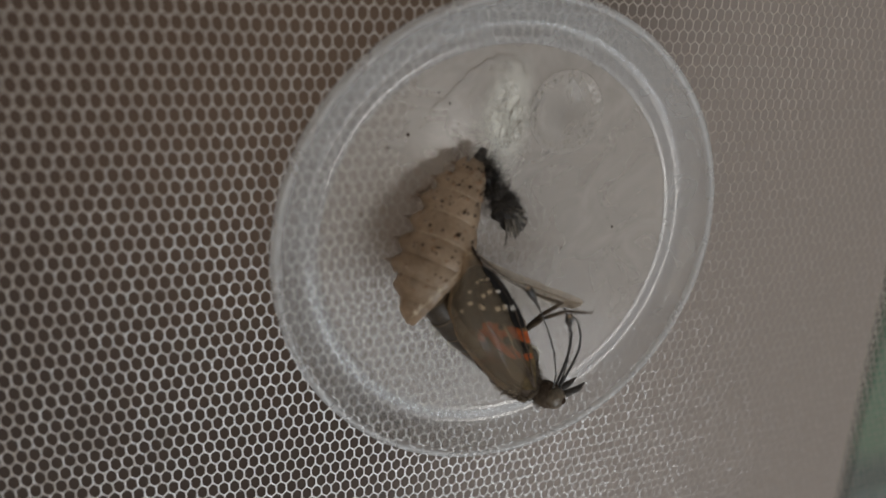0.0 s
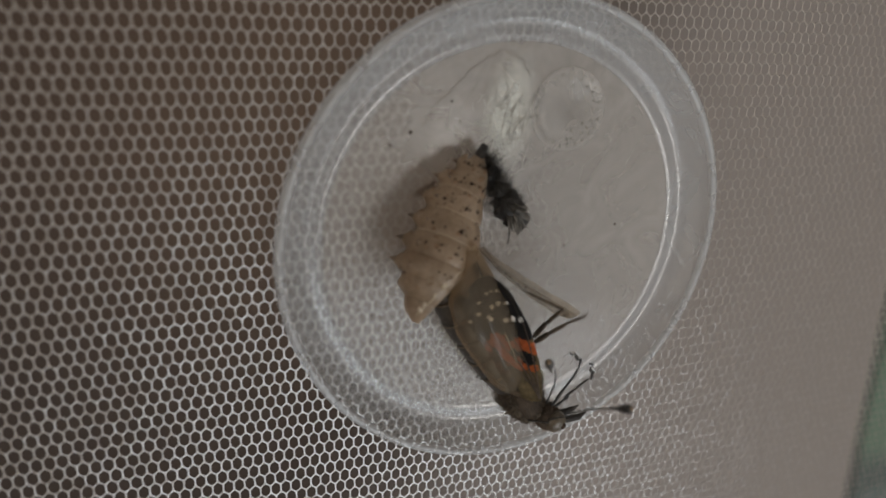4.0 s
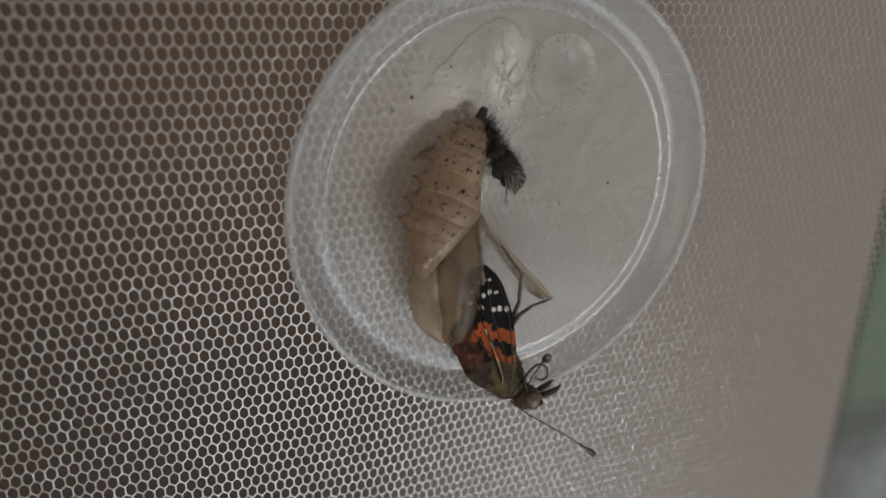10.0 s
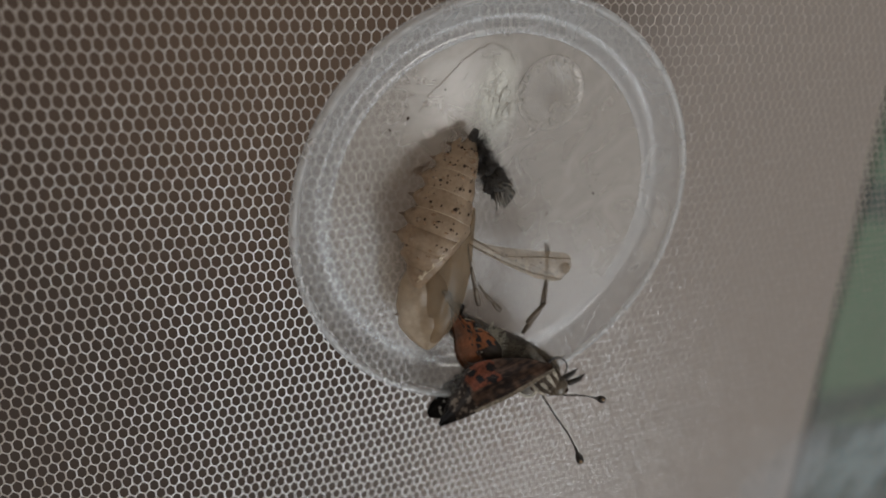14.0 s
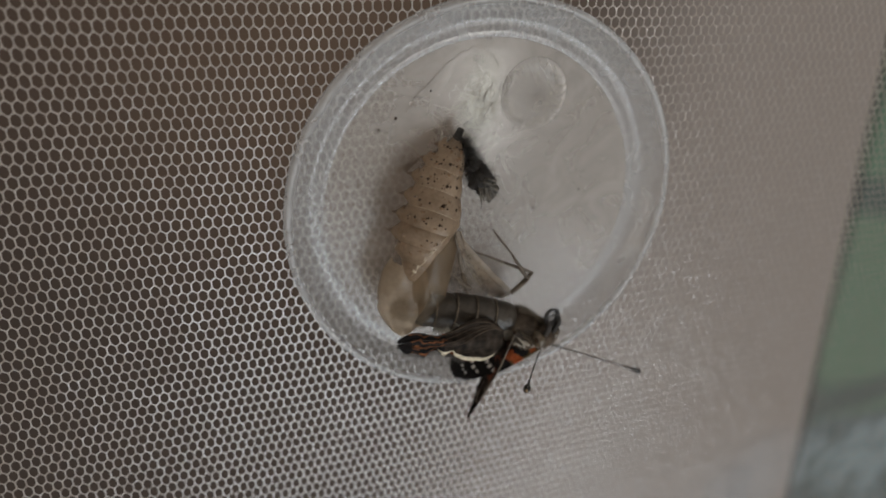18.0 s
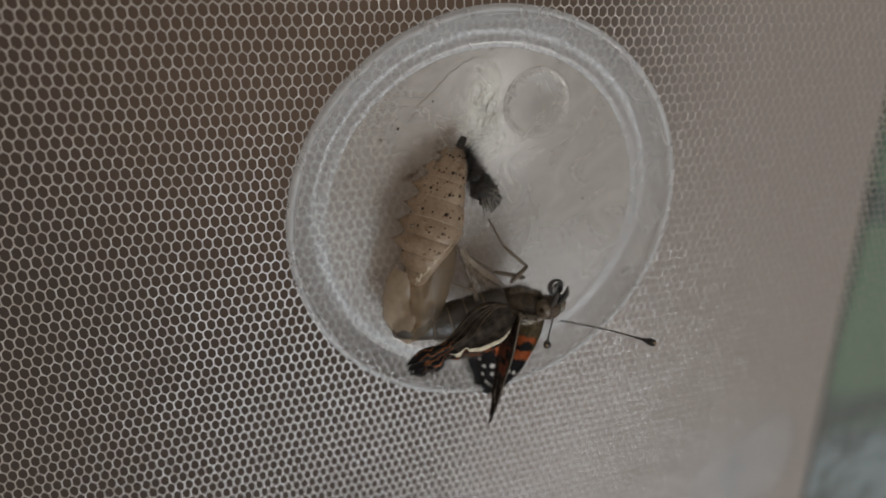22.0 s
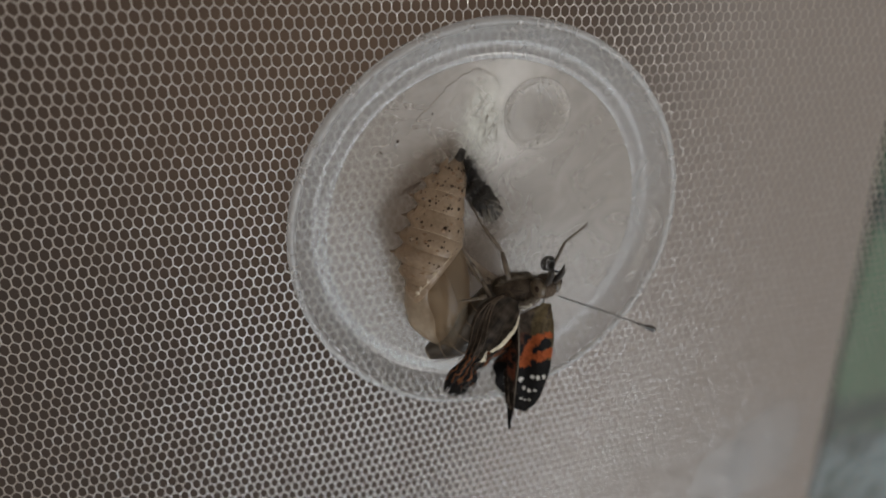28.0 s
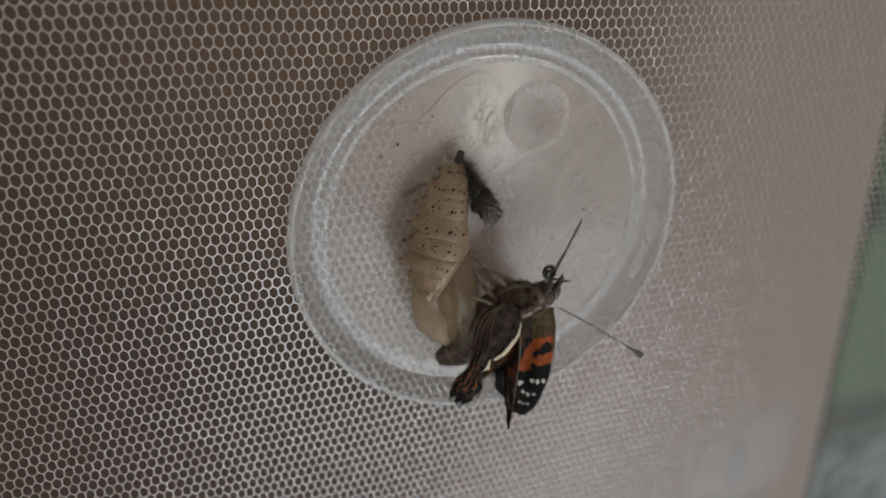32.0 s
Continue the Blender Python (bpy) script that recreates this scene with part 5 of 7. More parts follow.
    bar(wing_case, 9, (-6.63, -5.4, 1.43), (-5.06, -5.4, -15.70))
    bar(wing_case, 10, (-6.76, -5.4, 0.96), (-6.10, -5.4, -16.23))
    bar(wing_case, 11, (-6.91, -5.4, 1.16), (-6.74, -5.4, -16.04))
    bar(wing_case, 12, (-6.47, -5.4, 2.24), (-6.95, -5.4, -14.95))
    bar(wing_case, 13, (-6.25, -5.4, 2.19), (-8.03, -5.4, -14.92))
    bar(wing_case, 14, (-6.10, -5.4, 1.88), (-8.10, -5.4, -15.20))
    bar(wing_case, 17, (-6.76, -5.4, 2.65), (-8.91, -5.4, -14.41))
    bar(wing_case, 18, (-6.32, -5.4, 2.48), (-8.63, -5.4, -14.56))
    bar(wing_case, 19, (-6.10, -5.4, 1.93), (-8.96, -5.4, -15.03))
    bar(wing_case, 20, (-6.11, -5.4, 1.94), (-9.02, -5.4, -15.01))
    bar(wing_case, 22, (-6.34, -5.4, 1.65), (-9.48, -5.4, -15.26))
    bar(wing_case, 23, (-6.01, -5.4, 1.56), (-8.10, -5.4, -15.51))
    bar(wing_case, 24, (-6.28, -5.4, 2.48), (-6.31, -5.4, -14.72))
    bar(wing_case, 25, (-6.37, -5.4, 2.59), (-5.51, -5.4, -14.59))
    bar(wing_case, 28, (-6.50, -5.4, 1.76), (-4.87, -5.4, -15.36))
    bar(wing_case, 30, (-6.25, -5.4, 2.17), (-4.70, -5.4, -14.96))
    bar(wing_case, 32, (-5.93, -5.4, 1.96), (-3.22, -5.4, -15.03))
    bar(leg_case, 0, (-7, -6, 0.21), (9.36, -6, -6.2), 65)
    bar(leg_case, 1, (-6.62, -6, 0.66), (9.05, -6, -5.02), 65)
    bar(leg_case, 2, (-6.78, -6, 0.64), (8.62, -6, -4.7), 65)
    bar(leg_case, 3, (-6.64, -6, 0.72), (8.61, -6, -6.3), 65)
    bar(leg_case, 6, (-6.56, -6, 0.45), (8.25, -6, -9.34), 65)
    bar(leg_case, 7, (-6.57, -6, 0.57), (7.88, -6, -9.47), 65)
    bar(leg_case, 8, (-6.65, -6, 0.43), (5.81, -6, -10.3), 65)
    bar(leg_case, 9, (-6.82, -6, 0.46), (5.86, -6, -11.14), 65)
    bar(leg_case, 10, (-6.76, -6, 0.2), (5.34, -6, -11.55), 65)
    bar(leg_case, 11, (-7.07, -6, 0.4), (5.47, -6, -10.87), 65)
    bar(leg_case, 12, (-6.57, -6, 0.29), (6.49, -6, -7.97), 45)
    bar(leg_case, 13, (-6.31, -6, -1.97), (6.2, -6, -2.99), 8)
    bar(leg_case, 14, (-6.15, -6, -1.95), (6.35, -6, -5.18), 8)
    bar(leg_case, 17, (-6.22, -6, -1.46), (3.32, -3, -12.36), 35)
    bar(leg_case, 19, (-5.85, -6, -1.38), (3.58, -3, -11.52), 35)
    bar(leg_case, 22, (-5.8, -6, -2.45), (3.65, -3, -10.79), 35)
    bar(leg_case, 25, (-5.82, -6, -0.76), (3.09, -3, -9.44), 35)
    bar(leg_case, 28, (-6.11, -6, -0.85), (3.06, -3, -8.88), 35)
    bar(leg_case, 32, (-4.93, -6, -1.22), (3.68, -3, -7.66), 35)
    bar(back_case, 0, (-4.96, -4.2, -5.07), (1.83, -4.2, -13.17))
    bar(back_case, 3, (-5.09, -4.2, -5.46), (2.15, -4.2, -13.94))
    bar(back_case, 6, (-5.59, -4.2, -6.69), (-0.08, -4.2, -16.59))
    bar(back_case, 7, (-5.49, -4.2, -6.63), (0.05, -4.2, -16.65))
    bar(back_case, 8, (-6.55, -4.2, -6.72), (-1.46, -4.2, -16.8))
    bar(back_case, 9, (-7.6, -4.2, -5.58), (-4.03, -4.2, -15.92))
    bar(back_case, 10, (-10.08, -4.2, -5.83), (-6.72, -4.2, -16.33))
    bar(back_case, 11, (-10.61, -4.2, -5.22), (-8.09, -4.2, -15.75))
    bar(back_case, 12, (-10.58, -4.2, -5.48), (-8.02, -4.2, -15.56))
    bar(back_case, 13, (-10.94, -4.2, -5.5), (-8.42, -4.2, -15.5))
    bar(back_case, 14, (-10.75, -4.2, -6.06), (-8.53, -4.2, -15.64))
    bar(back_case, 17, (-11.92, -4.2, -5.57), (-10.59, -4.2, -16.01))
    bar(back_case, 18, (-11.36, -4.2, -5.62), (-10.37, -4.2, -16.4))
    bar(back_case, 20, (-11.42, -4.2, -5.47), (-10.3, -4.2, -16.45))
    bar(back_case, 23, (-10.88, -4.2, -5.14), (-9.61, -4.2, -16.96))
    bar(back_case, 25, (-10.03, -4.2, -4.52), (-7.73, -4.2, -17.11))
    bar(back_case, 28, (-9.58, -4.2, -4.26), (-5.79, -4.2, -16.63))
    bar(back_case, 30, (-9.27, -4.2, -4.42), (-5.58, -4.2, -15.79))
    bar(back_case, 32, (-8.88, -4.2, -4.23), (-4.71, -4.2, -15.99))
    bar(head, 0, (3.18, -7.2, -14.88), (6.5, -7.2, -15.96))
    bar(head, 1, (4.04, -7.2, -14.26), (7.17, -7.2, -15.11))
    bar(head, 2, (3.84, -7.2, -14.95), (6.98, -7.2, -15.81))
    bar(head, 3, (4.52, -7.2, -16.64), (7.49, -7.2, -18.25))
    bar(head, 6, (1.28, -7.2, -18.5), (4.52, -7.2, -20.16))
    bar(head, 7, (1.5, -7.2, -18.94), (4.61, -7.2, -19.9))
    bar(head, 8, (1.92, -7.2, -19.61), (4.92, -7.2, -20.96))
    bar(head, 9, (2.07, -7.2, -20.44), (4.97, -7.2, -21.83))
    bar(head, 10, (1.93, -7.2, -22.13), (4.66, -7.2, -23))
    bar(head, 11, (2.16, -7.2, -21.7), (5.01, -7.2, -22.89))
    bar(head, 12, (5.35, -7.2, -18.47), (8.76, -7.2, -20.73))
    bar(head, 13, (7.35, -7.2, -19.59), (10.69, -7.2, -21.13))
    bar(head, 14, (7.7, -7.2, -21.32), (11.3, -7.2, -22.55))
    spine(trunk, 0, -80, (3.4, -6.2, -15.31), (-2.4, -5, -9.99), (-7.16, -4.5, -7.18), (-11.25, -4.5, -3.47))
    spine(trunk, 1, -80, (4.31, -6.2, -14.82), (-1.67, -5, -9.51), (-6.46, -4.5, -6.7), (-11.19, -4.5, -3.02))
    spine(trunk, 2, -80, (4.11, -6.2, -15.52), (-1.86, -5, -10.17), (-6.7, -4.5, -7.02), (-11.17, -4.5, -3.02))
    spine(trunk, 3, -80, (4.79, -6.2, -17.22), (-1.32, -5, -11.43), (-6.39, -4.5, -7.25), (-10.92, -4.5, -2.94))
    spine(trunk, 6, -80, (1.86, -6.2, -19.13), (-3.04, -5, -13.34), (-7.27, -4.5, -7.83), (-10.51, -4.5, -1.67))
    spine(trunk, 7, -80, (2.01, -6.2, -19.22), (-3.27, -5, -13.34), (-7.83, -4.5, -7.77), (-10.73, -4.5, -1.56))
    spine(trunk, 8, -80, (2.28, -6.2, -20.25), (-3.01, -5, -14.58), (-6.96, -4.5, -8.87), (-9.93, -4.5, -2.49))
    spine(trunk, 9, -75, (2.27, -6.2, -21.08), (-2.48, -5, -16.72), (-6.53, -4.5, -10.77), (-9.86, -4.5, -4.17))
    spine(trunk, 10, -45, (2.46, -6.2, -22.25), (-0.66, -4.5, -18.38), (-5.47, -3, -12.28), (-9.37, -3, -5.31))
    spine(trunk, 11, 25, (3.32, -6.2, -21.78), (0.68, -4.3, -17.63), (-2.9, -2.7, -14.89), (-7.23, -2.7, -8.95))
    spine(trunk, 12, 80, (6, -7, -19.03), (1.58, -5.5, -15.29), (-0.8, -3.2, -15.27), (-6.37, -3.2, -9.47))
    spine(trunk, 13, 100, (7.49, -7, -19.72), (2.23, -5.5, -14.56), (-0.61, -3.2, -16.51), (-5.47, -3.2, -13.11))
    spine(trunk, 14, 95, (8.66, -7, -21.98), (3.11, -5.5, -16.31), (-0.31, -3.2, -17.19), (-5.22, -3.2, -13.62))
    chain(ant1, 0, (4.79, -8, -15.41), (4.32, -8.62, -12.15), (2.91, -9.26, -9.11), (1.1, -9.93, -6.27), (-0.92, -10.63, -3.62), (-3.15, -11.36, -1.17))
    chain(ant1, 1, (5.26, -8, -15.26), (4.96, -8.69, -12.05), (3.51, -9.41, -9.03), (1.7, -10.17, -6.2), (-0.35, -10.95, -3.58), (-2.61, -11.78, -1.16))
    chain(ant1, 2, (5.26, -8, -15.27), (5.91, -9.27, -12.75), (5.18, -10.59, -9.65), (4.08, -11.95, -6.63), (2.53, -13.34, -3.75), (0.59, -14.8, -1.07))
    chain(ant1, 2.5, (4.26, -8, -16.22), (4.49, -10.3, -14.3), (4.48, -12.55, -12.14), (3.91, -14.81, -9.47), (3, -17.09, -6.72), (1.96, -19.37, -4.08))
    chain(ant1, 3, (4.11, -8, -16.85), (4.53, -10.42, -16.49), (4.86, -13.04, -13.67), (5.02, -15.6, -10.99), (5.03, -18.1, -8.48), (4.9, -20.53, -6.1))
    chain(ant1, 3.5, (3.16, -8, -17.98), (3.75, -10.82, -16.45), (3.98, -13.6, -13.72), (4.12, -16.3, -11.36), (4.18, -18.89, -9.47), (4.11, -21.39, -7.74))
    chain(ant1, 5.5, (0.33, -8, -18.67), (0.57, -11.51, -18.2), (0.97, -14.86, -17), (1.19, -18.04, -15.71), (1.22, -21.06, -14.41), (1.09, -23.92, -13.1))
    chain(ant1, 6, (0.12, -8, -18.99), (3.39, -8, -21.28), (7.33, -8, -22.36), (11.23, -8, -23.56), (15.09, -8, -24.9), (18.94, -8, -26.25))
    chain(ant1, 7, (1.2, -8, -19.5), (4.58, -8, -20.78), (8.35, -8, -21.11), (12.09, -8, -21.65), (15.81, -8, -22.35), (19.52, -8, -23.07))
    chain(ant1, 8, (1.48, -8, -20.53), (4.92, -8, -21.73), (8.73, -8, -21.94), (12.54, -8, -22.27), (16.33, -8, -22.68), (20.13, -8, -23.11))
    chain(ant1, 8.5, (1.75, -8, -20.53), (2.2, -11.41, -19.77), (2.78, -14.7, -18.14), (3.12, -17.83, -16.65), (3.2, -20.79, -15.39), (3.1, -23.6, -14.19))
    chain(ant1, 9, (1.78, -8, -21.02), (5.08, -8, -23.22), (8.82, -8, -24.67), (12.49, -8, -26.29), (16.03, -8, -28.18), (19.53, -8, -30.15))
    chain(ant1, 10, (1.07, -8, -22.56), (4.33, -8, -25.12), (7.98, -8, -27.16), (11.52, -8, -29.39), (14.97, -8, -31.75), (18.41, -8, -34.13))
    chain(ant1, 11, (1.47, -8, -22.86), (4.23, -8, -25.68), (7.55, -8, -27.84), (10.84, -8, -30.06), (13.9, -8, -32.58), (16.88, -8, -35.19))
    chain(ant1, 11.5, (1.82, -8, -21.97), (4.67, -8, -24.52), (7.5, -8, -27.1), (10.29, -8, -29.72), (13.06, -8, -32.35), (15.83, -8, -35))
    chain(ant1, 12, (4.8, -8, -20.34), (7.17, -8, -22.82), (9.61, -8, -25.23), (12.09, -8, -27.59), (14.56, -8, -29.97), (17.02, -8, -32.36))
    chain(ant1, 13, (6.43, -8, -21.09), (5.97, -11.61, -20.72), (5.53, -15.05, -20.11), (4.98, -18.32, -19.39), (4.24, -21.42, -18.7), (3.37, -24.38, -17.97))
    chain(ant1, 14, (7.47, -8, -22.95), (6.68, -11.5, -22.56), (5.87, -14.83, -22.01), (5.06, -18.02, -21.3), (3.94, -21.07, -20.69), (2.66, -23.98, -20.05))
    chain(ant1, 17, (8.95, -8, -16.35), (12.31, -8, -17.63), (15.65, -8, -18.96), (18.93, -8, -20.44), (22.13, -8, -22.09), (25.3, -8, -23.78))
    chain(ant1, 18, (9.46, -8, -17.08), (12.82, -8, -18.22), (16.18, -8, -19.37), (19.53, -8, -20.55), (22.87, -8, -21.75), (26.21, -8, -22.95))
    chain(ant1, 19, (9.67, -8, -15.87), (10.27, -11.52, -14.92), (10.69, -14.89, -13.95), (10.94, -18.12, -12.95), (11.05, -21.21, -11.94), (11.01, -24.16, -10.91))
    chain(ant1, 20, (10.1, -8, -15.49), (10.55, -11.39, -14.04), (10.82, -14.66, -12.66), (10.88, -17.81, -11.45), (10.77, -20.84, -10.34), (10.53, -23.75, -9.25))
    chain(ant1, 21, (10.19, -8, -13.37), (10.6, -11.47, -12.27), (10.84, -14.81, -11.17), (10.91, -18.02, -10.08), (10.84, -21.1, -9), (10.63, -24.06, -7.92))
    chain(ant1, 22, (9.25, -8, -11.96), (10.12, -11.43, -10.65), (10.79, -14.72, -9.38), (11.24, -17.87, -8.24), (11.51, -20.88, -7.2), (11.62, -23.77, -6.19))
    chain(ant1, 23, (9.69, -8, -10.59), (10.36, -11.27, -8.92), (10.84, -14.42, -7.34), (11.15, -17.47, -5.92), (11.29, -20.41, -4.6), (11.3, -23.24, -3.31))
    chain(ant1, 24, (9.38, -8, -10.88), (10.12, -11.4, -9.41), (10.66, -14.67, -8.03), (10.97, -17.81, -6.85), (11.11, -20.83, -5.79), (11.1, -23.71, -4.77))
    chain(ant1, 25, (8.56, -8, -9.52), (12.04, -8, -10.81), (15.53, -8, -12.1), (19.02, -8, -13.37), (22.51, -8, -14.65), (26, -8, -15.92))
    chain(ant1, 28, (7.68, -8, -6.86), (11.22, -8, -8.09), (14.76, -8, -9.33), (18.27, -8, -10.63), (21.78, -8, -11.97), (25.28, -8, -13.31))
    chain(ant1, 29, (7.72, -8, -6), (10.88, -8, -7.48), (14.05, -8, -8.95), (17.24, -8, -10.38), (20.44, -8, -11.78), (23.65, -8, -13.17))
    chain(ant1, 30, (9.04, -8, -7.93), (9.46, -11.57, -7.17), (9.7, -14.99, -6.36), (9.78, -18.27, -5.5), (9.73, -21.41, -4.61), (9.53, -24.42, -3.7))
    chain(ant1, 31, (9.05, -8, -8.58), (12.35, -8, -10.3), (15.63, -8, -12.04), (18.88, -8, -13.85), (22.12, -8, -15.69), (25.34, -8, -17.54))
    chain(ant1, 32, (7.92, -8, -8.11), (11.44, -8, -10.01), (14.95, -8, -11.92), (18.42, -8, -13.91), (21.86, -8, -15.96), (25.28, -8, -18.03))
    chain(ant2, 0, (6.75, -6, -15.59), (5.98, -7.64, -12.86), (4.87, -9.3, -10.18), (3.32, -11, -7.58), (1.64, -12.75, -5.09), (-0.06, -14.53, -2.69))
    chain(ant2, 1, (7.14, -6, -15.06), (6.2, -7.54, -12.24), (5.05, -9.1, -9.5), (3.53, -10.71, -6.87), (1.84, -12.35, -4.35), (0.13, -14.03, -1.93))
    chain(ant2, 2, (6.94, -6, -15.77), (6.11, -7.37, -12.88), (5.15, -8.77, -10.07), (3.68, -10.19, -7.39), (1.5, -11.68, -5.06), (-0.81, -13.22, -2.9))
    chain(ant2, 6, (3.99, -6, -19.75), (2.59, -8.48, -17.78), (1.17, -10.96, -15.85), (-0.24, -13.44, -13.98), (-1.63, -15.91, -12.2), (-3.04, -18.37, -10.46))
    chain(ant2, 7, (3.97, -6, -19.7), (2.62, -8.41, -17.57), (1.25, -10.83, -15.49), (-0.09, -13.25, -13.48), (-1.39, -15.66, -11.58), (-2.68, -18.07, -9.75))
    chain(ant2, 8, (4.29, -6, -20.16), (3.04, -8.36, -17.76), (1.79, -10.72, -15.43), (0.66, -13.08, -13.27), (-0.39, -15.43, -11.26), (-1.46, -17.77, -9.35))
    chain(ant2, 9, (4.3, -6, -21), (3.2, -8.23, -18.48), (2.08, -10.47, -16.03), (0.98, -12.71, -13.68), (-0.02, -14.96, -11.47), (-1.01, -17.2, -9.38))
    chain(ant2, 10, (4.02, -6, -22.5), (2.82, -8.26, -20.09), (1.59, -10.53, -17.74), (0.39, -12.81, -15.47), (-0.72, -15.08, -13.33), (-1.8, -17.36, -11.28))
    chain(ant2, 11, (4.25, -6, -21.97), (2.96, -8.24, -19.64), (1.65, -10.5, -17.35), (0.38, -12.76, -15.14), (-0.83, -15.03, -13.02), (-2.05, -17.3, -10.96))
    chain(ant2, 12, (7.97, -6, -19.76), (6.31, -8.06, -17.62), (4.64, -10.14, -15.52), (2.93, -12.24, -13.46), (1.2, -14.36, -11.44), (-0.54, -16.51, -9.47))
    chain(ant2, 13, (10.51, -6, -21.02), (9.09, -8.25, -18.91), (7.63, -10.51, -16.84), (6.15, -12.78, -14.8), (4.61, -15.05, -12.78), (3.04, -17.33, -10.78))
    chain(ant2, 14, (11.22, -6, -24.71), (10.61, -8.85, -22.65), (9.89, -11.65, -20.66), (9.08, -14.38, -18.83), (8.16, -17.06, -17.15), (7.15, -19.67, -15.52))
    chain(ant2, 17, (9.25, -6, -17.59), (7.43, -8.8, -16.96), (5.62, -11.56, -16.25), (3.78, -14.28, -15.47), (1.87, -16.98, -14.62), (-0.08, -19.65, -13.69))
    chain(ant2, 18, (9.54, -6, -17.85), (7.45, -8.82, -17.55), (5.41, -11.61, -17.16), (3.47, -14.36, -16.69), (1.61, -17.06, -16.14), (-0.19, -19.72, -15.5))
    chain(ant2, 19, (9.46, -6, -16.15), (7.49, -8.75, -15.29), (5.57, -11.49, -14.38), (3.74, -14.2, -13.44), (2.03, -16.89, -12.47), (0.37, -19.56, -11.45))
    chain(ant2, 20, (9.99, -6, -16.21), (8.26, -8.72, -15.02), (6.54, -11.42, -13.81), (4.87, -14.11, -12.57), (3.25, -16.78, -11.3), (1.65, -19.44, -10))
    chain(ant2, 21, (10.04, -6, -13.79), (8.45, -8.77, -12.6), (6.86, -11.53, -11.39), (5.27, -14.27, -10.16), (3.67, -16.99, -8.9), (2.08, -19.7, -7.62))
    chain(ant2, 22, (9.26, -6, -12.39), (7.44, -8.83, -11.64), (5.64, -11.64, -10.83), (3.88, -14.43, -9.98), (2.18, -17.19, -9.07), (0.51, -19.92, -8.11))
    chain(ant2, 23, (10.03, -6, -11.26), (8.59, -9.17, -10.96), (7.15, -12.28, -10.56), (5.72, -15.32, -10.06), (4.31, -18.3, -9.47), (2.9, -21.22, -8.8))
    chain(ant2, 24, (9.29, -6, -11.55), (7.35, -9.02, -11.52), (5.51, -12, -11.39), (3.83, -14.91, -11.14), (2.23, -17.77, -10.79), (0.66, -20.57, -10.34))
    chain(ant2, 25, (8.88, -6, -10.19), (7.13, -8.89, -9.48), (5.4, -11.75, -8.72), (3.71, -14.59, -7.9), (2.07, -17.4, -7.02), (0.46, -20.18, -6.08))
    chain(leg1, 0, (1.3, -6, -7.84), (1.17, -10.53, -3.87), (1.27, -14.05, -2.5))
    chain(leg1, 1, (2.11, -6, -7.69), (1.88, -10.75, -3.95), (1.67, -13.93, -1.97))
    chain(leg1, 2, (2.48, -6, -7.7), (1.99, -10.74, -4.29), (1.4, -13.91, -2.02))
    chain(leg1, 3, (2.71, -6, -8.95), (1.9, -10.98, -4.74), (1.46, -13.58, -2.87))
    chain(leg1, 6, (1.21, -6, -10.22), (0.75, -10.39, -6.87), (0.35, -14.07, -4.77))
    chain(leg1, 7, (1.37, -6, -10.21), (0.87, -10.49, -6.78), (0.46, -14.04, -4.72))
    chain(leg1, 8, (1.42, -6, -11.75), (0.48, -10.72, -8.05), (-0.11, -13.89, -6.18))
    chain(leg1, 9, (0.78, -6, -12.92), (-0.08, -9.95, -8.63), (-0.3, -12.98, -6.18))
    chain(leg1, 10, (0.27, -6, -13.54), (-0.82, -9.93, -9.46), (-1.07, -13.26, -7.21))
    chain(leg1, 11, (0.46, -6, -13.31), (-0.91, -9.91, -9.51), (-1.52, -13.31, -7.16))
    chain(leg1, 12, (1.84, -6, -12.36), (1.25, -9.05, -8.6), (1.03, -12.48, -5.08))
    chain(leg1, 13, (3.09, -6, -12.45), (5.24, -6, -8.74), (5.19, -6, -4.60), (4.67, -6, -1.54))
    chain(leg1, 14, (3.94, -6, -13.12), (6.05, -6, -10.25), (5.16, -6, -5.92), (4.27, -6, -2.89))
    chain(leg2, 0, (1.67, -5, -8.65), (1.19, -8.96, -4.25), (1.42, -10.9, -3.1), (-4.0, -5.5, -2.5))
    chain(leg2, 1, (2.42, -5, -8.15), (1.77, -8.28, -4.4), (1.55, -10.56, -2.2), (-4.0, -5.5, -2.5))
    chain(leg2, 3, (2.95, -5, -9.08), (1.99, -8.34, -5.59), (1.67, -10.89, -3.55), (-4.0, -5.5, -2.5))
    chain(leg2, 6, (1.5, -5, -10.7), (0.75, -8.69, -7.01), (0.39, -10.88, -5.1), (-4.0, -5.5, -2.5))
    chain(leg2, 8, (1.25, -5, -11.9), (0.49, -7.34, -9.03), (-1.05, -9.97, -5.83), (-4.0, -5.5, -2.5))
    chain(leg2, 9, (0.92, -5, -12.88), (0.68, -6.78, -9.2), (-0.62, -8.51, -5.71), (-4.0, -5.5, -2.5))
    chain(leg2, 10, (0.88, -5, -14.08), (0.35, -6.58, -10.05), (-0.74, -7.99, -6.64), (-4.0, -5.5, -2.5))
    chain(leg2, 11, (0.47, -5, -14.57), (0.66, -6.71, -10.77), (-0.23, -8.32, -7.19), (-4.0, -5.5, -2.5))
    chain(leg2, 12, (2, -5, -12.5), (1.65, -7.61, -8.59), (1.69, -9.73, -5.82), (-4.0, -5.5, -2.5))
    chain(leg2, 13, (4.30, -5, -13.67), (9.56, -5, -16.56), (9.29, -5, -11.16), (8.25, -5, -6.44))
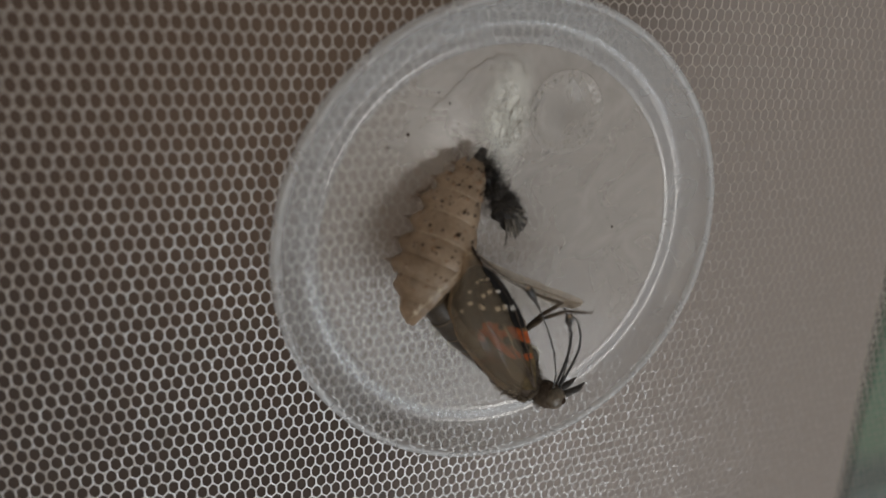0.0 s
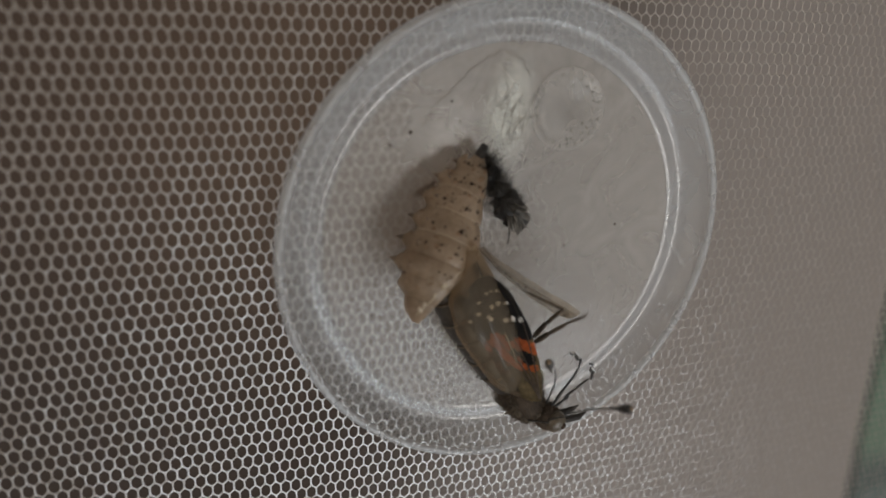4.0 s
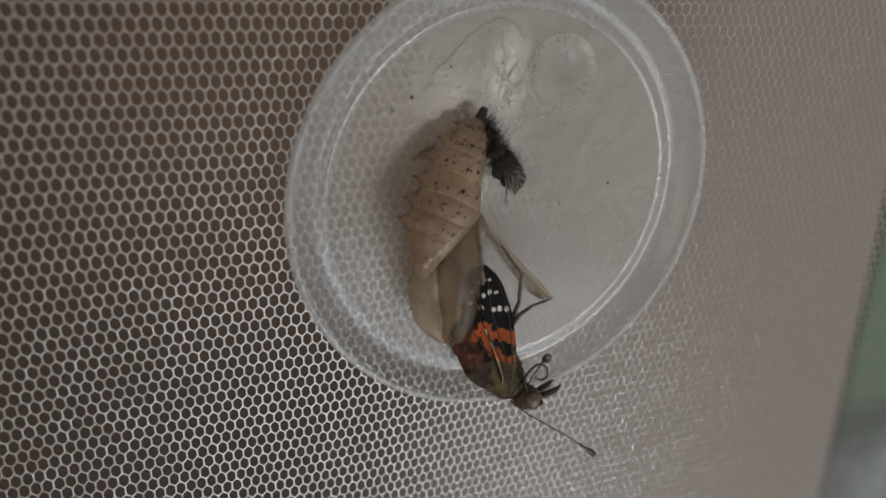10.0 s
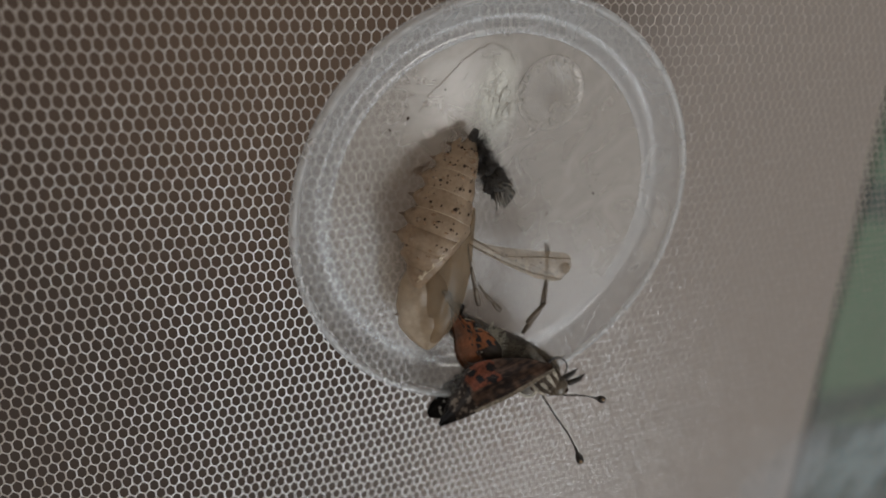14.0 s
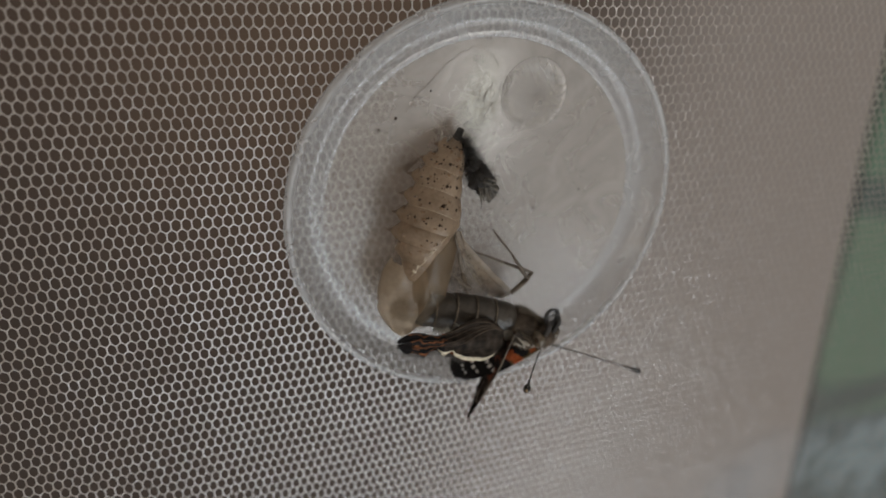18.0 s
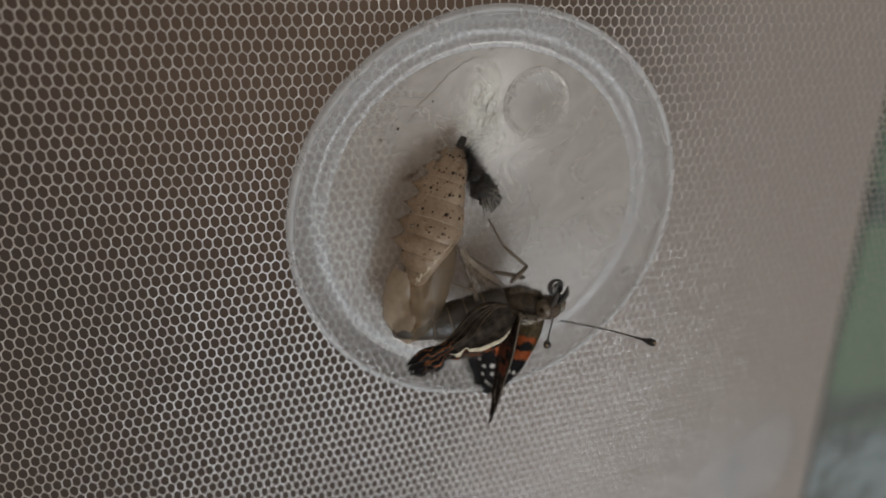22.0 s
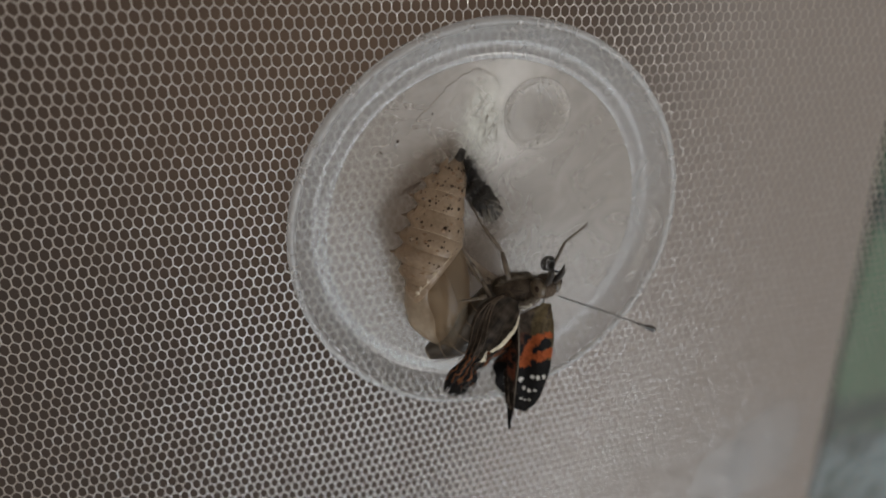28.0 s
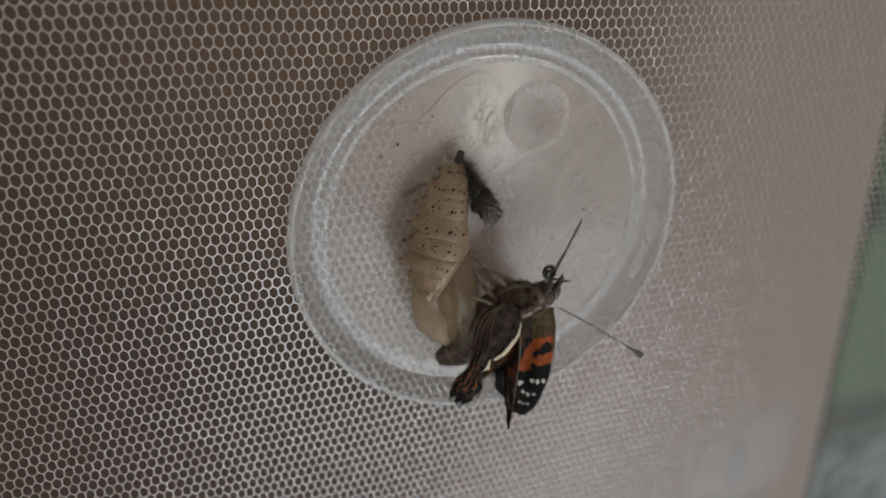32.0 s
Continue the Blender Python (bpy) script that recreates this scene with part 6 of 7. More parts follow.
    chain(leg2, 14, (4.36, -5, -15.19), (5.89, -5, -12.80), (6.56, -5, -10.40), (5.85, -5, -6.41))
    chain(leg3, 0, (-2.15, -6.5, -8.87), (-3.95, -6.5, -5.03), (-6.09, -6.5, -0.77))
    chain(leg3, 6, (-2.73, -6.5, -8.92), (-4.59, -6.5, -4.48), (-6.24, -6.5, -0.86))
    chain(leg3, 8, (-3.49, -6.5, -7.36), (-5.52, -6.5, -3.53), (-6.63, -6.5, 0.13))
    chain(leg3, 9, (-4.56, -6.5, -7.86), (-5.79, -6.61, -3.93), (-6.83, -6.72, -0.19))
    chain(leg3, 10, (-4.51, -6.5, -8.59), (-5.86, -7.02, -4.38), (-6.99, -7.45, -1.04))
    chain(leg3, 11, (-3.5, -6.5, -9.37), (-5.23, -6.51, -5.91), (-6.46, -6.53, -1.96))
    chain(leg3, 12, (-2.7, -6.5, -9.76), (-4.64, -6.5, -7.25), (-5.92, -6.5, -2.47))
    chain(leg3, 13, (-4.94, -6.5, -10.34), (-4.69, -6.5, -7.87), (-6.38, -6.5, -3.47))
    chain(leg3, 14, (-3.61, -6.5, -9.96), (-4.93, -6.5, -6.55), (-6.39, -6.5, -2.57))
    chain(leg3, 17, (-4.72, -8, -8.51), (-5.96, -7.54, -4.49), (-7.36, -8.42, -1.11))
    chain(leg3, 19, (-3.32, -8, -8.81), (-4.36, -6.71, -6.33), (-6.19, -7.07, -1.67))
    chain(leg3, 22, (-3.09, -8, -8.8), (-4.29, -6.93, -5.82), (-6.44, -7.52, -1.78))
    chain(leg3, 25, (-2.36, -8, -7.87), (-3.73, -6.5, -5.09), (-5.74, -6.5, -0.55))
    chain(leg3, 28, (-1.67, -8, -6.87), (-2.99, -6.56, -4.45), (-5.95, -6.66, -0.56))
    chain(leg3, 32, (-0.95, -8, -6.88), (-2.94, -6.5, -4.84), (-5.7, -6.5, -0.23))
    chain(leg4, 0, (-0.97, -6, -8.48), (-2.87, -6, -5.88), (-4.5, -6, -2.75))
    chain(leg4, 9, (-2.69, -6, -9.48), (-4.2, -6, -6.78), (-5.45, -6, -3.55))
    chain(leg4, 11, (-1.7, -6, -11.78), (-3.57, -6, -8.9), (-5.3, -6, -6.13))
    chain(leg4, 12, (-0.24, -6, -11.54), (-2.12, -6, -9.66), (-4.23, -6, -8.19))
    chain(leg4, 13, (-0.38, -6, -10.77), (-3.27, -6, -8.74), (-4.22, -6, -6.53))
    chain(leg4, 14, (-0.23, -6, -11.15), (-3.51, -6, -8.10), (-4.57, -6, -5.70))
    chain(leg4, 17, (-2.88, -8, -8.2), (-5.7, -9.58, -6.49), (-6.76, -10.18, -5.92))
    chain(leg4, 19, (-4.14, -8, -8.4), (-5.69, -8.55, -6.94), (-7.49, -9.28, -4.92))
    chain(leg4, 20, (-2.85, -8, -8.8), (-4.6, -8, -7.21), (-6.88, -8, -5.28))
    chain(leg4, 21, (-3.63, -8, -7.74), (-5.6, -8.78, -6.53), (-7.55, -9.63, -5.1))
    chain(leg4, 23, (-3.93, -8, -7.28), (-5.51, -8.92, -6.39), (-7.77, -10.28, -5.05))
    chain(leg4, 28, (-2.49, -8, -6.45), (-4.41, -9.07, -6.19), (-6.78, -10.42, -5.6))
    chain(leg4, 32, (-1.27, -8, -7.26), (-3.57, -8.59, -6.05), (-5.71, -9.14, -5.29))
    chain(tongue1, 0, (5.46, -7.5, -13.98), (5.77, -7.5, -12.47), (6.02, -7.5, -10.94), (6.11, -7.5, -9.4), (5.89, -7.5, -7.88), (5.19, -7.5, -6.5), (4.35, -7.5, -5.2))
    chain(tongue1, 1, (6.22, -7.5, -13.49), (6.18, -7.5, -11.94), (6.13, -7.5, -10.39), (6, -7.5, -8.85), (5.7, -7.5, -7.33), (5.24, -7.5, -5.84), (4.66, -7.5, -4.4))
    chain(tongue1, 2, (6.23, -7.5, -13.5), (6.29, -7.5, -11.86), (6.26, -7.5, -10.23), (6.04, -7.5, -8.6), (5.72, -7.5, -7), (5.19, -7.5, -5.45), (4.26, -7.5, -4.1))
    chain(tongue1, 3, (5.53, -7.5, -15.46), (6.87, -7.5, -14.69), (8.12, -7.5, -13.78), (8.78, -7.5, -12.41), (8.79, -7.5, -10.86), (8.35, -7.5, -9.39), (7.7, -7.5, -7.98))
    chain(tongue1, 3.5, (5.02, -7.5, -16.98), (6.15, -7.5, -15.95), (7.24, -7.5, -14.88), (8.07, -7.5, -13.6), (8.48, -7.5, -12.13), (8.13, -7.5, -10.68), (7.21, -7.5, -9.46))
    chain(tongue1, 6, (3.69, -7.4, -19.54), (2.11, -7.45, -18.07), (1.45, -7.5, -16.56), (1.65, -7.54, -15.45), (1.94, -7.59, -14.91), (1.99, -7.64, -14.51), (2.19, -7.69, -14.22), (2.5, -7.73, -14.06), (2.88, -7.78, -14.07), (3.24, -7.83, -14.22), (3.53, -7.88, -14.48), (3.69, -7.92, -14.81), (3.71, -7.97, -15.14), (3.58, -8.02, -15.42), (3.31, -8.07, -15.59), (2.96, -8.11, -15.64), (2.58, -8.16, -15.55), (2.22, -8.21, -15.34), (1.95, -8.26, -15.05), (1.78, -8.3, -14.72), (1.74, -8.35, -14.4), (1.82, -8.4, -14.14))
    chain(tongue1, 7, (3.77, -7.4, -19.28), (2.4, -7.45, -17.93), (1.84, -7.5, -16.56), (2.01, -7.54, -15.56), (2.27, -7.59, -15.05), (2.34, -7.64, -14.66), (2.56, -7.69, -14.37), (2.89, -7.73, -14.24), (3.27, -7.78, -14.26), (3.63, -7.83, -14.43), (3.91, -7.88, -14.72), (4.06, -7.92, -15.05), (4.06, -7.97, -15.39), (3.91, -8.02, -15.66), (3.63, -8.07, -15.82), (3.27, -8.11, -15.85), (2.88, -8.16, -15.74), (2.53, -8.21, -15.51), (2.26, -8.26, -15.2), (2.11, -8.3, -14.87), (2.08, -8.35, -14.55), (2.18, -8.4, -14.3))
    chain(tongue1, 8, (4.08, -7.4, -20.32), (2.93, -7.45, -19.59), (2.21, -7.5, -18.67), (1.99, -7.54, -17.82), (1.96, -7.59, -17.23), (1.94, -7.64, -16.74), (2.12, -7.69, -16.35), (2.44, -7.73, -16.12), (2.85, -7.78, -16.06), (3.28, -7.83, -16.19), (3.65, -7.88, -16.46), (3.91, -7.92, -16.83), (4, -7.97, -17.22), (3.91, -8.02, -17.58), (3.66, -8.07, -17.83), (3.3, -8.11, -17.93), (2.87, -8.16, -17.88), (2.46, -8.21, -17.68), (2.11, -8.26, -17.37), (1.87, -8.3, -17), (1.78, -8.35, -16.62), (1.83, -8.4, -16.29))
    chain(tongue1, 9, (4.12, -7.4, -21.17), (2.72, -7.45, -19.78), (2.13, -7.5, -18.37), (2.28, -7.54, -17.33), (2.52, -7.59, -16.78), (2.6, -7.64, -16.34), (2.84, -7.69, -16.03), (3.2, -7.73, -15.89), (3.62, -7.78, -15.93), (4.02, -7.83, -16.12), (4.32, -7.88, -16.44), (4.49, -7.92, -16.82), (4.5, -7.97, -17.19), (4.33, -8.02, -17.49), (4.03, -8.07, -17.67), (3.64, -8.11, -17.69), (3.22, -8.16, -17.57), (2.84, -8.21, -17.31), (2.55, -8.26, -16.97), (2.39, -8.3, -16.59), (2.36, -8.35, -16.24), (2.47, -8.4, -15.96))
    chain(tongue1, 10, (3.78, -7.4, -22.32), (2.87, -7.45, -21), (2.63, -7.5, -19.81), (2.94, -7.54, -19.02), (3.27, -7.59, -18.59), (3.49, -7.64, -18.23), (3.85, -7.69, -18.03), (4.29, -7.73, -18.03), (4.73, -7.78, -18.2), (5.09, -7.83, -18.51), (5.31, -7.88, -18.91), (5.36, -7.92, -19.32), (5.23, -7.97, -19.66), (4.94, -8.02, -19.89), (4.55, -8.07, -19.96), (4.1, -8.11, -19.86), (3.68, -8.16, -19.62), (3.34, -8.21, -19.28), (3.13, -8.26, -18.88), (3.07, -8.3, -18.5), (3.15, -8.35, -18.18), (3.35, -8.4, -17.97))
    chain(tongue1, 11, (4.11, -7.4, -22.21), (3.28, -7.45, -21.41), (2.85, -7.5, -20.57), (2.81, -7.54, -19.87), (2.9, -7.59, -19.37), (3.03, -7.64, -18.96), (3.31, -7.69, -18.69), (3.7, -7.73, -18.6), (4.12, -7.78, -18.69), (4.5, -7.83, -18.93), (4.77, -7.88, -19.28), (4.9, -7.92, -19.66), (4.86, -7.97, -20.02), (4.65, -8.02, -20.29), (4.32, -8.07, -20.43), (3.91, -8.11, -20.41), (3.49, -8.16, -20.24), (3.13, -8.21, -19.95), (2.87, -8.26, -19.59), (2.74, -8.3, -19.21), (2.75, -8.35, -18.87), (2.89, -8.4, -18.61))
    chain(tongue1, 12, (7.81, -7.4, -20.05), (5.9, -7.45, -18.98), (4.77, -7.5, -17.57), (4.51, -7.54, -16.31), (4.56, -7.59, -15.63), (4.45, -7.64, -15.17), (4.53, -7.69, -14.77), (4.76, -7.73, -14.49), (5.1, -7.78, -14.37), (5.49, -7.83, -14.41), (5.86, -7.88, -14.59), (6.14, -7.92, -14.89), (6.29, -7.97, -15.24), (6.28, -8.02, -15.58), (6.12, -8.07, -15.85), (5.83, -8.11, -16), (5.45, -8.16, -16.02), (5.06, -8.21, -15.89), (4.7, -8.26, -15.65), (4.43, -8.3, -15.34), (4.28, -8.35, -14.99), (4.26, -8.4, -14.67))
    chain(tongue1, 13, (9.7, -7.4, -20.41), (8.14, -7.45, -19.93), (6.98, -7.5, -19.02), (6.38, -7.54, -18.01), (6.1, -7.59, -17.28), (5.87, -7.64, -16.7), (5.86, -7.69, -16.16), (6.07, -7.73, -15.75), (6.44, -7.78, -15.51), (6.91, -7.83, -15.48), (7.39, -7.88, -15.64), (7.81, -7.92, -15.96), (8.08, -7.97, -16.38), (8.18, -8.02, -16.82), (8.08, -8.07, -17.21), (7.79, -8.11, -17.48), (7.38, -8.16, -17.58), (6.91, -8.21, -17.51), (6.44, -8.26, -17.27), (6.06, -8.3, -16.92), (5.8, -8.35, -16.5), (5.7, -8.4, -16.08))
    chain(tongue1, 14, (10.29, -7.4, -21.79), (9.19, -7.45, -21.33), (8.34, -7.5, -20.6), (7.82, -7.54, -19.78), (7.56, -7.59, -19.05), (7.47, -7.64, -18.39), (7.63, -7.69, -17.85), (8.02, -7.73, -17.5), (8.54, -7.78, -17.4), (9.12, -7.83, -17.53), (9.65, -7.88, -17.87), (10.05, -7.92, -18.35), (10.25, -7.97, -18.89), (10.21, -8.02, -19.38), (9.95, -8.07, -19.75), (9.51, -8.11, -19.94), (8.97, -8.16, -19.91), (8.41, -8.21, -19.68), (7.92, -8.26, -19.29), (7.56, -8.3, -18.81), (7.39, -8.35, -18.31), (7.4, -8.4, -17.86))
    chain(tongue2, 0, (5.92, -7.5, -14.35), (6.5, -7.5, -12.82), (7.04, -7.5, -11.27), (7.36, -7.5, -9.67), (7.09, -7.5, -8.06), (6.39, -7.5, -6.58), (5.14, -7.5, -5.53))
    chain(tongue2, 1, (6.62, -7.5, -14.21), (6.99, -7.5, -12.41), (7.31, -7.5, -10.61), (7.3, -7.5, -8.78), (6.69, -7.5, -7.06), (5.78, -7.5, -5.46), (4.58, -7.5, -4.08))
    chain(tongue2, 2, (6.77, -7.5, -14.22), (7.15, -7.5, -12.51), (7.48, -7.5, -10.79), (7.6, -7.5, -9.04), (7.22, -7.5, -7.34), (6.62, -7.5, -5.69), (5.89, -7.5, -4.09))
    chain(tongue2, 3, (6.07, -7.5, -16.2), (8.45, -7.5, -15.88), (10.69, -7.5, -15.13), (11.64, -7.5, -13.02), (10.48, -7.5, -10.98), (8.35, -7.5, -10.44), (8.85, -7.5, -12.46))
    chain(tongue2, 3.5, (5.1, -7.5, -17.34), (7.31, -7.5, -16.49), (9.39, -7.5, -15.41), (10.95, -7.5, -13.71), (10.3, -7.5, -11.48), (8.3, -7.5, -11.1), (8.46, -7.5, -12.93))
    chain(tongue2, 6, (3.34, -7.9, -19.22), (1.77, -7.95, -17.75), (1.12, -8, -16.26), (1.32, -8.04, -15.16), (1.6, -8.09, -14.62), (1.65, -8.14, -14.22), (1.85, -8.19, -13.93), (2.16, -8.23, -13.78), (2.53, -8.28, -13.78), (2.89, -8.33, -13.93), (3.17, -8.38, -14.2), (3.34, -8.42, -14.52), (3.36, -8.47, -14.85), (3.22, -8.52, -15.12), (2.96, -8.57, -15.3), (2.61, -8.61, -15.34), (2.24, -8.66, -15.25), (1.88, -8.71, -15.04), (1.61, -8.76, -14.75), (1.44, -8.8, -14.43), (1.4, -8.85, -14.11), (1.48, -8.9, -13.85))
    chain(tongue2, 7, (3.43, -7.9, -18.95), (2.06, -7.95, -17.61), (1.5, -8, -16.26), (1.68, -8.04, -15.26), (1.94, -8.09, -14.76), (2.01, -8.14, -14.36), (2.22, -8.19, -14.08), (2.55, -8.23, -13.95), (2.93, -8.28, -13.98), (3.28, -8.33, -14.14), (3.56, -8.38, -14.42), (3.71, -8.42, -14.76), (3.71, -8.47, -15.09), (3.56, -8.52, -15.35), (3.28, -8.57, -15.51), (2.92, -8.61, -15.54), (2.54, -8.66, -15.43), (2.19, -8.71, -15.21), (1.92, -8.76, -14.91), (1.77, -8.8, -14.57), (1.74, -8.85, -14.26), (1.84, -8.9, -14))
    chain(tongue2, 8, (3.74, -7.9, -19.98), (2.59, -7.95, -19.26), (1.88, -8, -18.35), (1.66, -8.04, -17.5), (1.63, -8.09, -16.91), (1.61, -8.14, -16.43), (1.78, -8.19, -16.04), (2.11, -8.23, -15.81), (2.52, -8.28, -15.76), (2.94, -8.33, -15.88), (3.31, -8.38, -16.15), (3.56, -8.42, -16.52), (3.65, -8.47, -16.91), (3.56, -8.52, -17.26), (3.32, -8.57, -17.5), (2.95, -8.61, -17.61), (2.53, -8.66, -17.56), (2.12, -8.71, -17.36), (1.77, -8.76, -17.05), (1.54, -8.8, -16.68), (1.45, -8.85, -16.3), (1.49, -8.9, -15.98))
    chain(tongue2, 9, (3.77, -7.9, -20.82), (2.39, -7.95, -19.44), (1.8, -8, -18.05), (1.95, -8.04, -17.01), (2.19, -8.09, -16.46), (2.26, -8.14, -16.03), (2.51, -8.19, -15.72), (2.87, -8.23, -15.58), (3.28, -8.28, -15.62), (3.67, -8.33, -15.81), (3.98, -8.38, -16.13), (4.14, -8.42, -16.5), (4.15, -8.47, -16.87), (3.98, -8.52, -17.17), (3.68, -8.57, -17.34), (3.3, -8.61, -17.37), (2.88, -8.66, -17.24), (2.5, -8.71, -16.99), (2.22, -8.76, -16.65), (2.05, -8.8, -16.28), (2.03, -8.85, -15.93), (2.14, -8.9, -15.65))
    chain(tongue2, 10, (3.44, -7.9, -21.98), (2.53, -7.95, -20.67), (2.3, -8, -19.49), (2.6, -8.04, -18.71), (2.93, -8.09, -18.28), (3.15, -8.14, -17.92), (3.51, -8.19, -17.72), (3.94, -8.23, -17.72), (4.37, -8.28, -17.89), (4.73, -8.33, -18.2), (4.96, -8.38, -18.59), (5.01, -8.42, -19), (4.88, -8.47, -19.34), (4.59, -8.52, -19.56), (4.19, -8.57, -19.63), (3.75, -8.61, -19.54), (3.33, -8.66, -19.3), (3, -8.71, -18.96), (2.79, -8.76, -18.56), (2.73, -8.8, -18.18), (2.81, -8.85, -17.86), (3.01, -8.9, -17.65))
    chain(tongue2, 11, (3.77, -7.9, -21.86), (2.94, -7.95, -21.08), (2.52, -8, -20.24), (2.48, -8.04, -19.54), (2.57, -8.09, -19.05), (2.69, -8.14, -18.64), (2.97, -8.19, -18.38), (3.36, -8.23, -18.29), (3.77, -8.28, -18.37), (4.15, -8.33, -18.61), (4.42, -8.38, -18.95), (4.55, -8.42, -19.34), (4.5, -8.47, -19.69), (4.3, -8.52, -19.96), (3.97, -8.57, -20.1), (3.56, -8.61, -20.08), (3.15, -8.66, -19.91), (2.79, -8.71, -19.62), (2.53, -8.76, -19.26), (2.4, -8.8, -18.88), (2.42, -8.85, -18.55), (2.55, -8.9, -18.29))
    chain(tongue2, 12, (7.44, -7.9, -19.71), (5.54, -7.95, -18.65), (4.42, -8, -17.26), (4.17, -8.04, -16.01), (4.21, -8.09, -15.33), (4.11, -8.14, -14.87), (4.18, -8.19, -14.47), (4.41, -8.23, -14.2), (4.75, -8.28, -14.07), (5.13, -8.33, -14.11), (5.5, -8.38, -14.3), (5.78, -8.42, -14.59), (5.92, -8.47, -14.94), (5.92, -8.52, -15.27), (5.75, -8.57, -15.54), (5.47, -8.61, -15.69), (5.1, -8.66, -15.71), (4.71, -8.71, -15.59), (4.35, -8.76, -15.35), (4.08, -8.8, -15.03), (3.93, -8.85, -14.69), (3.91, -8.9, -14.37))
    chain(tongue2, 13, (9.32, -7.9, -20.06), (7.77, -7.95, -19.59), (6.61, -8, -18.68), (6.02, -8.04, -17.68), (5.74, -8.09, -16.96), (5.51, -8.14, -16.38), (5.51, -8.19, -15.85), (5.71, -8.23, -15.43), (6.08, -8.28, -15.2), (6.54, -8.33, -15.16), (7.02, -8.38, -15.32), (7.43, -8.42, -15.64), (7.71, -8.47, -16.06), (7.8, -8.52, -16.5), (7.7, -8.57, -16.88), (7.42, -8.61, -17.15), (7.01, -8.66, -17.25), (6.54, -8.71, -17.18), (6.08, -8.76, -16.94), (5.69, -8.8, -16.59), (5.44, -8.85, -16.17), (5.34, -8.9, -15.76))
    chain(tongue2, 14, (9.9, -7.9, -21.42), (8.81, -7.95, -20.97), (7.96, -8, -20.24), (7.45, -8.04, -19.43), (7.19, -8.09, -18.7), (7.1, -8.14, -18.04), (7.26, -8.19, -17.51), (7.64, -8.23, -17.16), (8.17, -8.28, -17.06), (8.74, -8.33, -17.19), (9.27, -8.38, -17.53), (9.66, -8.42, -18), (9.86, -8.47, -18.54), (9.82, -8.52, -19.03), (9.56, -8.57, -19.4), (9.12, -8.61, -19.58), (8.59, -8.66, -19.55), (8.03, -8.71, -19.33), (7.54, -8.76, -18.94), (7.19, -8.8, -18.46), (7.02, -8.85, -17.96), (7.03, -8.9, -17.51))
    bar(head, 17, (7.00, -7.2, -14.95), (7.53, -10.6, -13.31))
    spine(trunk, 15.5, 78, (7.88, -7.00, -18.62), (1.58, -6.05, -13.91), (-2.33, -4.35, -14.46), (-9.33, -3.85, -13.00))
    spine(trunk, 17, 25, (7.09, -7, -15.25), (0.06, -6.6, -11.51), (-4.35, -5.5, -11.73), (-13.44, -4.5, -12.39))
    coil(tongue1, 17, (8.35, -8.2, -11.63), 1.34)
    coil(tongue2, 17, (8.46, -8.55, -11.42), 1.34)
    bar(head, 18, (7.32, -7.2, -15.95), (7.90, -10.6, -14.31))
    spine(trunk, 18, 20, (7.40, -7, -16.24), (0.20, -6.6, -11.86), (-4.57, -5.5, -12.66), (-13.29, -4.5, -12.65))
    coil(tongue1, 18, (8.10, -8.2, -12.59), 1.19)
    coil(tongue2, 18, (8.22, -8.55, -12.38), 1.19)
    bar(head, 19, (7.41, -7.2, -14.09), (8.01, -10.6, -12.55))
    spine(trunk, 19, 10, (7.49, -7, -14.37), (0.44, -6.6, -11.64), (-3.69, -5.5, -12.49), (-12.72, -4.5, -13.18))
    coil(tongue1, 19, (8.70, -8.2, -10.83), 1.19)
    coil(tongue2, 19, (8.83, -8.55, -10.64), 1.19)
    bar(head, 20, (7.75, -7.2, -13.27), (8.33, -10.6, -11.75))
    spine(trunk, 20, 10, (7.83, -7, -13.56), (0.47, -6.6, -11.24), (-3.60, -5.5, -12.49), (-12.62, -4.5, -13.24))
    coil(tongue1, 20, (8.67, -8.2, -10.27), 1.19)
    coil(tongue2, 20, (8.80, -8.55, -10.08), 1.19)
    bar(head, 21, (7.52, -7.2, -11.50), (8.09, -10.6, -10.02))
    spine(trunk, 21, 10, (7.59, -7, -11.78), (0.09, -6.6, -10.56), (-3.67, -5.5, -12.63), (-12.43, -4.5, -13.78))
    coil(tongue1, 21, (7.99, -8.2, -8.36), 1.19)
    coil(tongue2, 21, (8.12, -8.55, -8.18), 1.19)
    bar(head, 22, (6.37, -7.2, -10.12), (6.96, -10.6, -8.67))
    spine(trunk, 22, 10, (6.44, -7, -10.40), (-0.64, -6.6, -9.62), (-4.25, -5.5, -12.51), (-12.17, -4.5, -14.33))
    coil(tongue1, 22, (6.81, -8.2, -6.79), 1.11)
    coil(tongue2, 22, (6.94, -8.55, -6.61), 1.11)
    bar(head, 23, (6.91, -7.2, -8.85), (7.47, -10.6, -7.42))
    spine(trunk, 23, 10, (6.99, -7, -9.12), (-0.22, -6.6, -8.92), (-2.16, -5.5, -13.52), (-11.91, -4.5, -15.41))
    coil(tongue1, 23, (7.04, -8.2, -5.69), 1.11)
    coil(tongue2, 23, (7.18, -8.55, -5.51), 1.11)
    bar(head, 24, (6.47, -7.2, -9.53), (7.04, -10.6, -8.06))
    spine(trunk, 24, 10, (6.54, -7, -9.80), (-0.59, -6.6, -9.98), (-2.62, -5.5, -14.20), (-10.89, -4.5, -15.98))
    coil(tongue1, 24, (6.82, -8.2, -6.19), 1.11)
    coil(tongue2, 24, (6.96, -8.55, -6.01), 1.11)
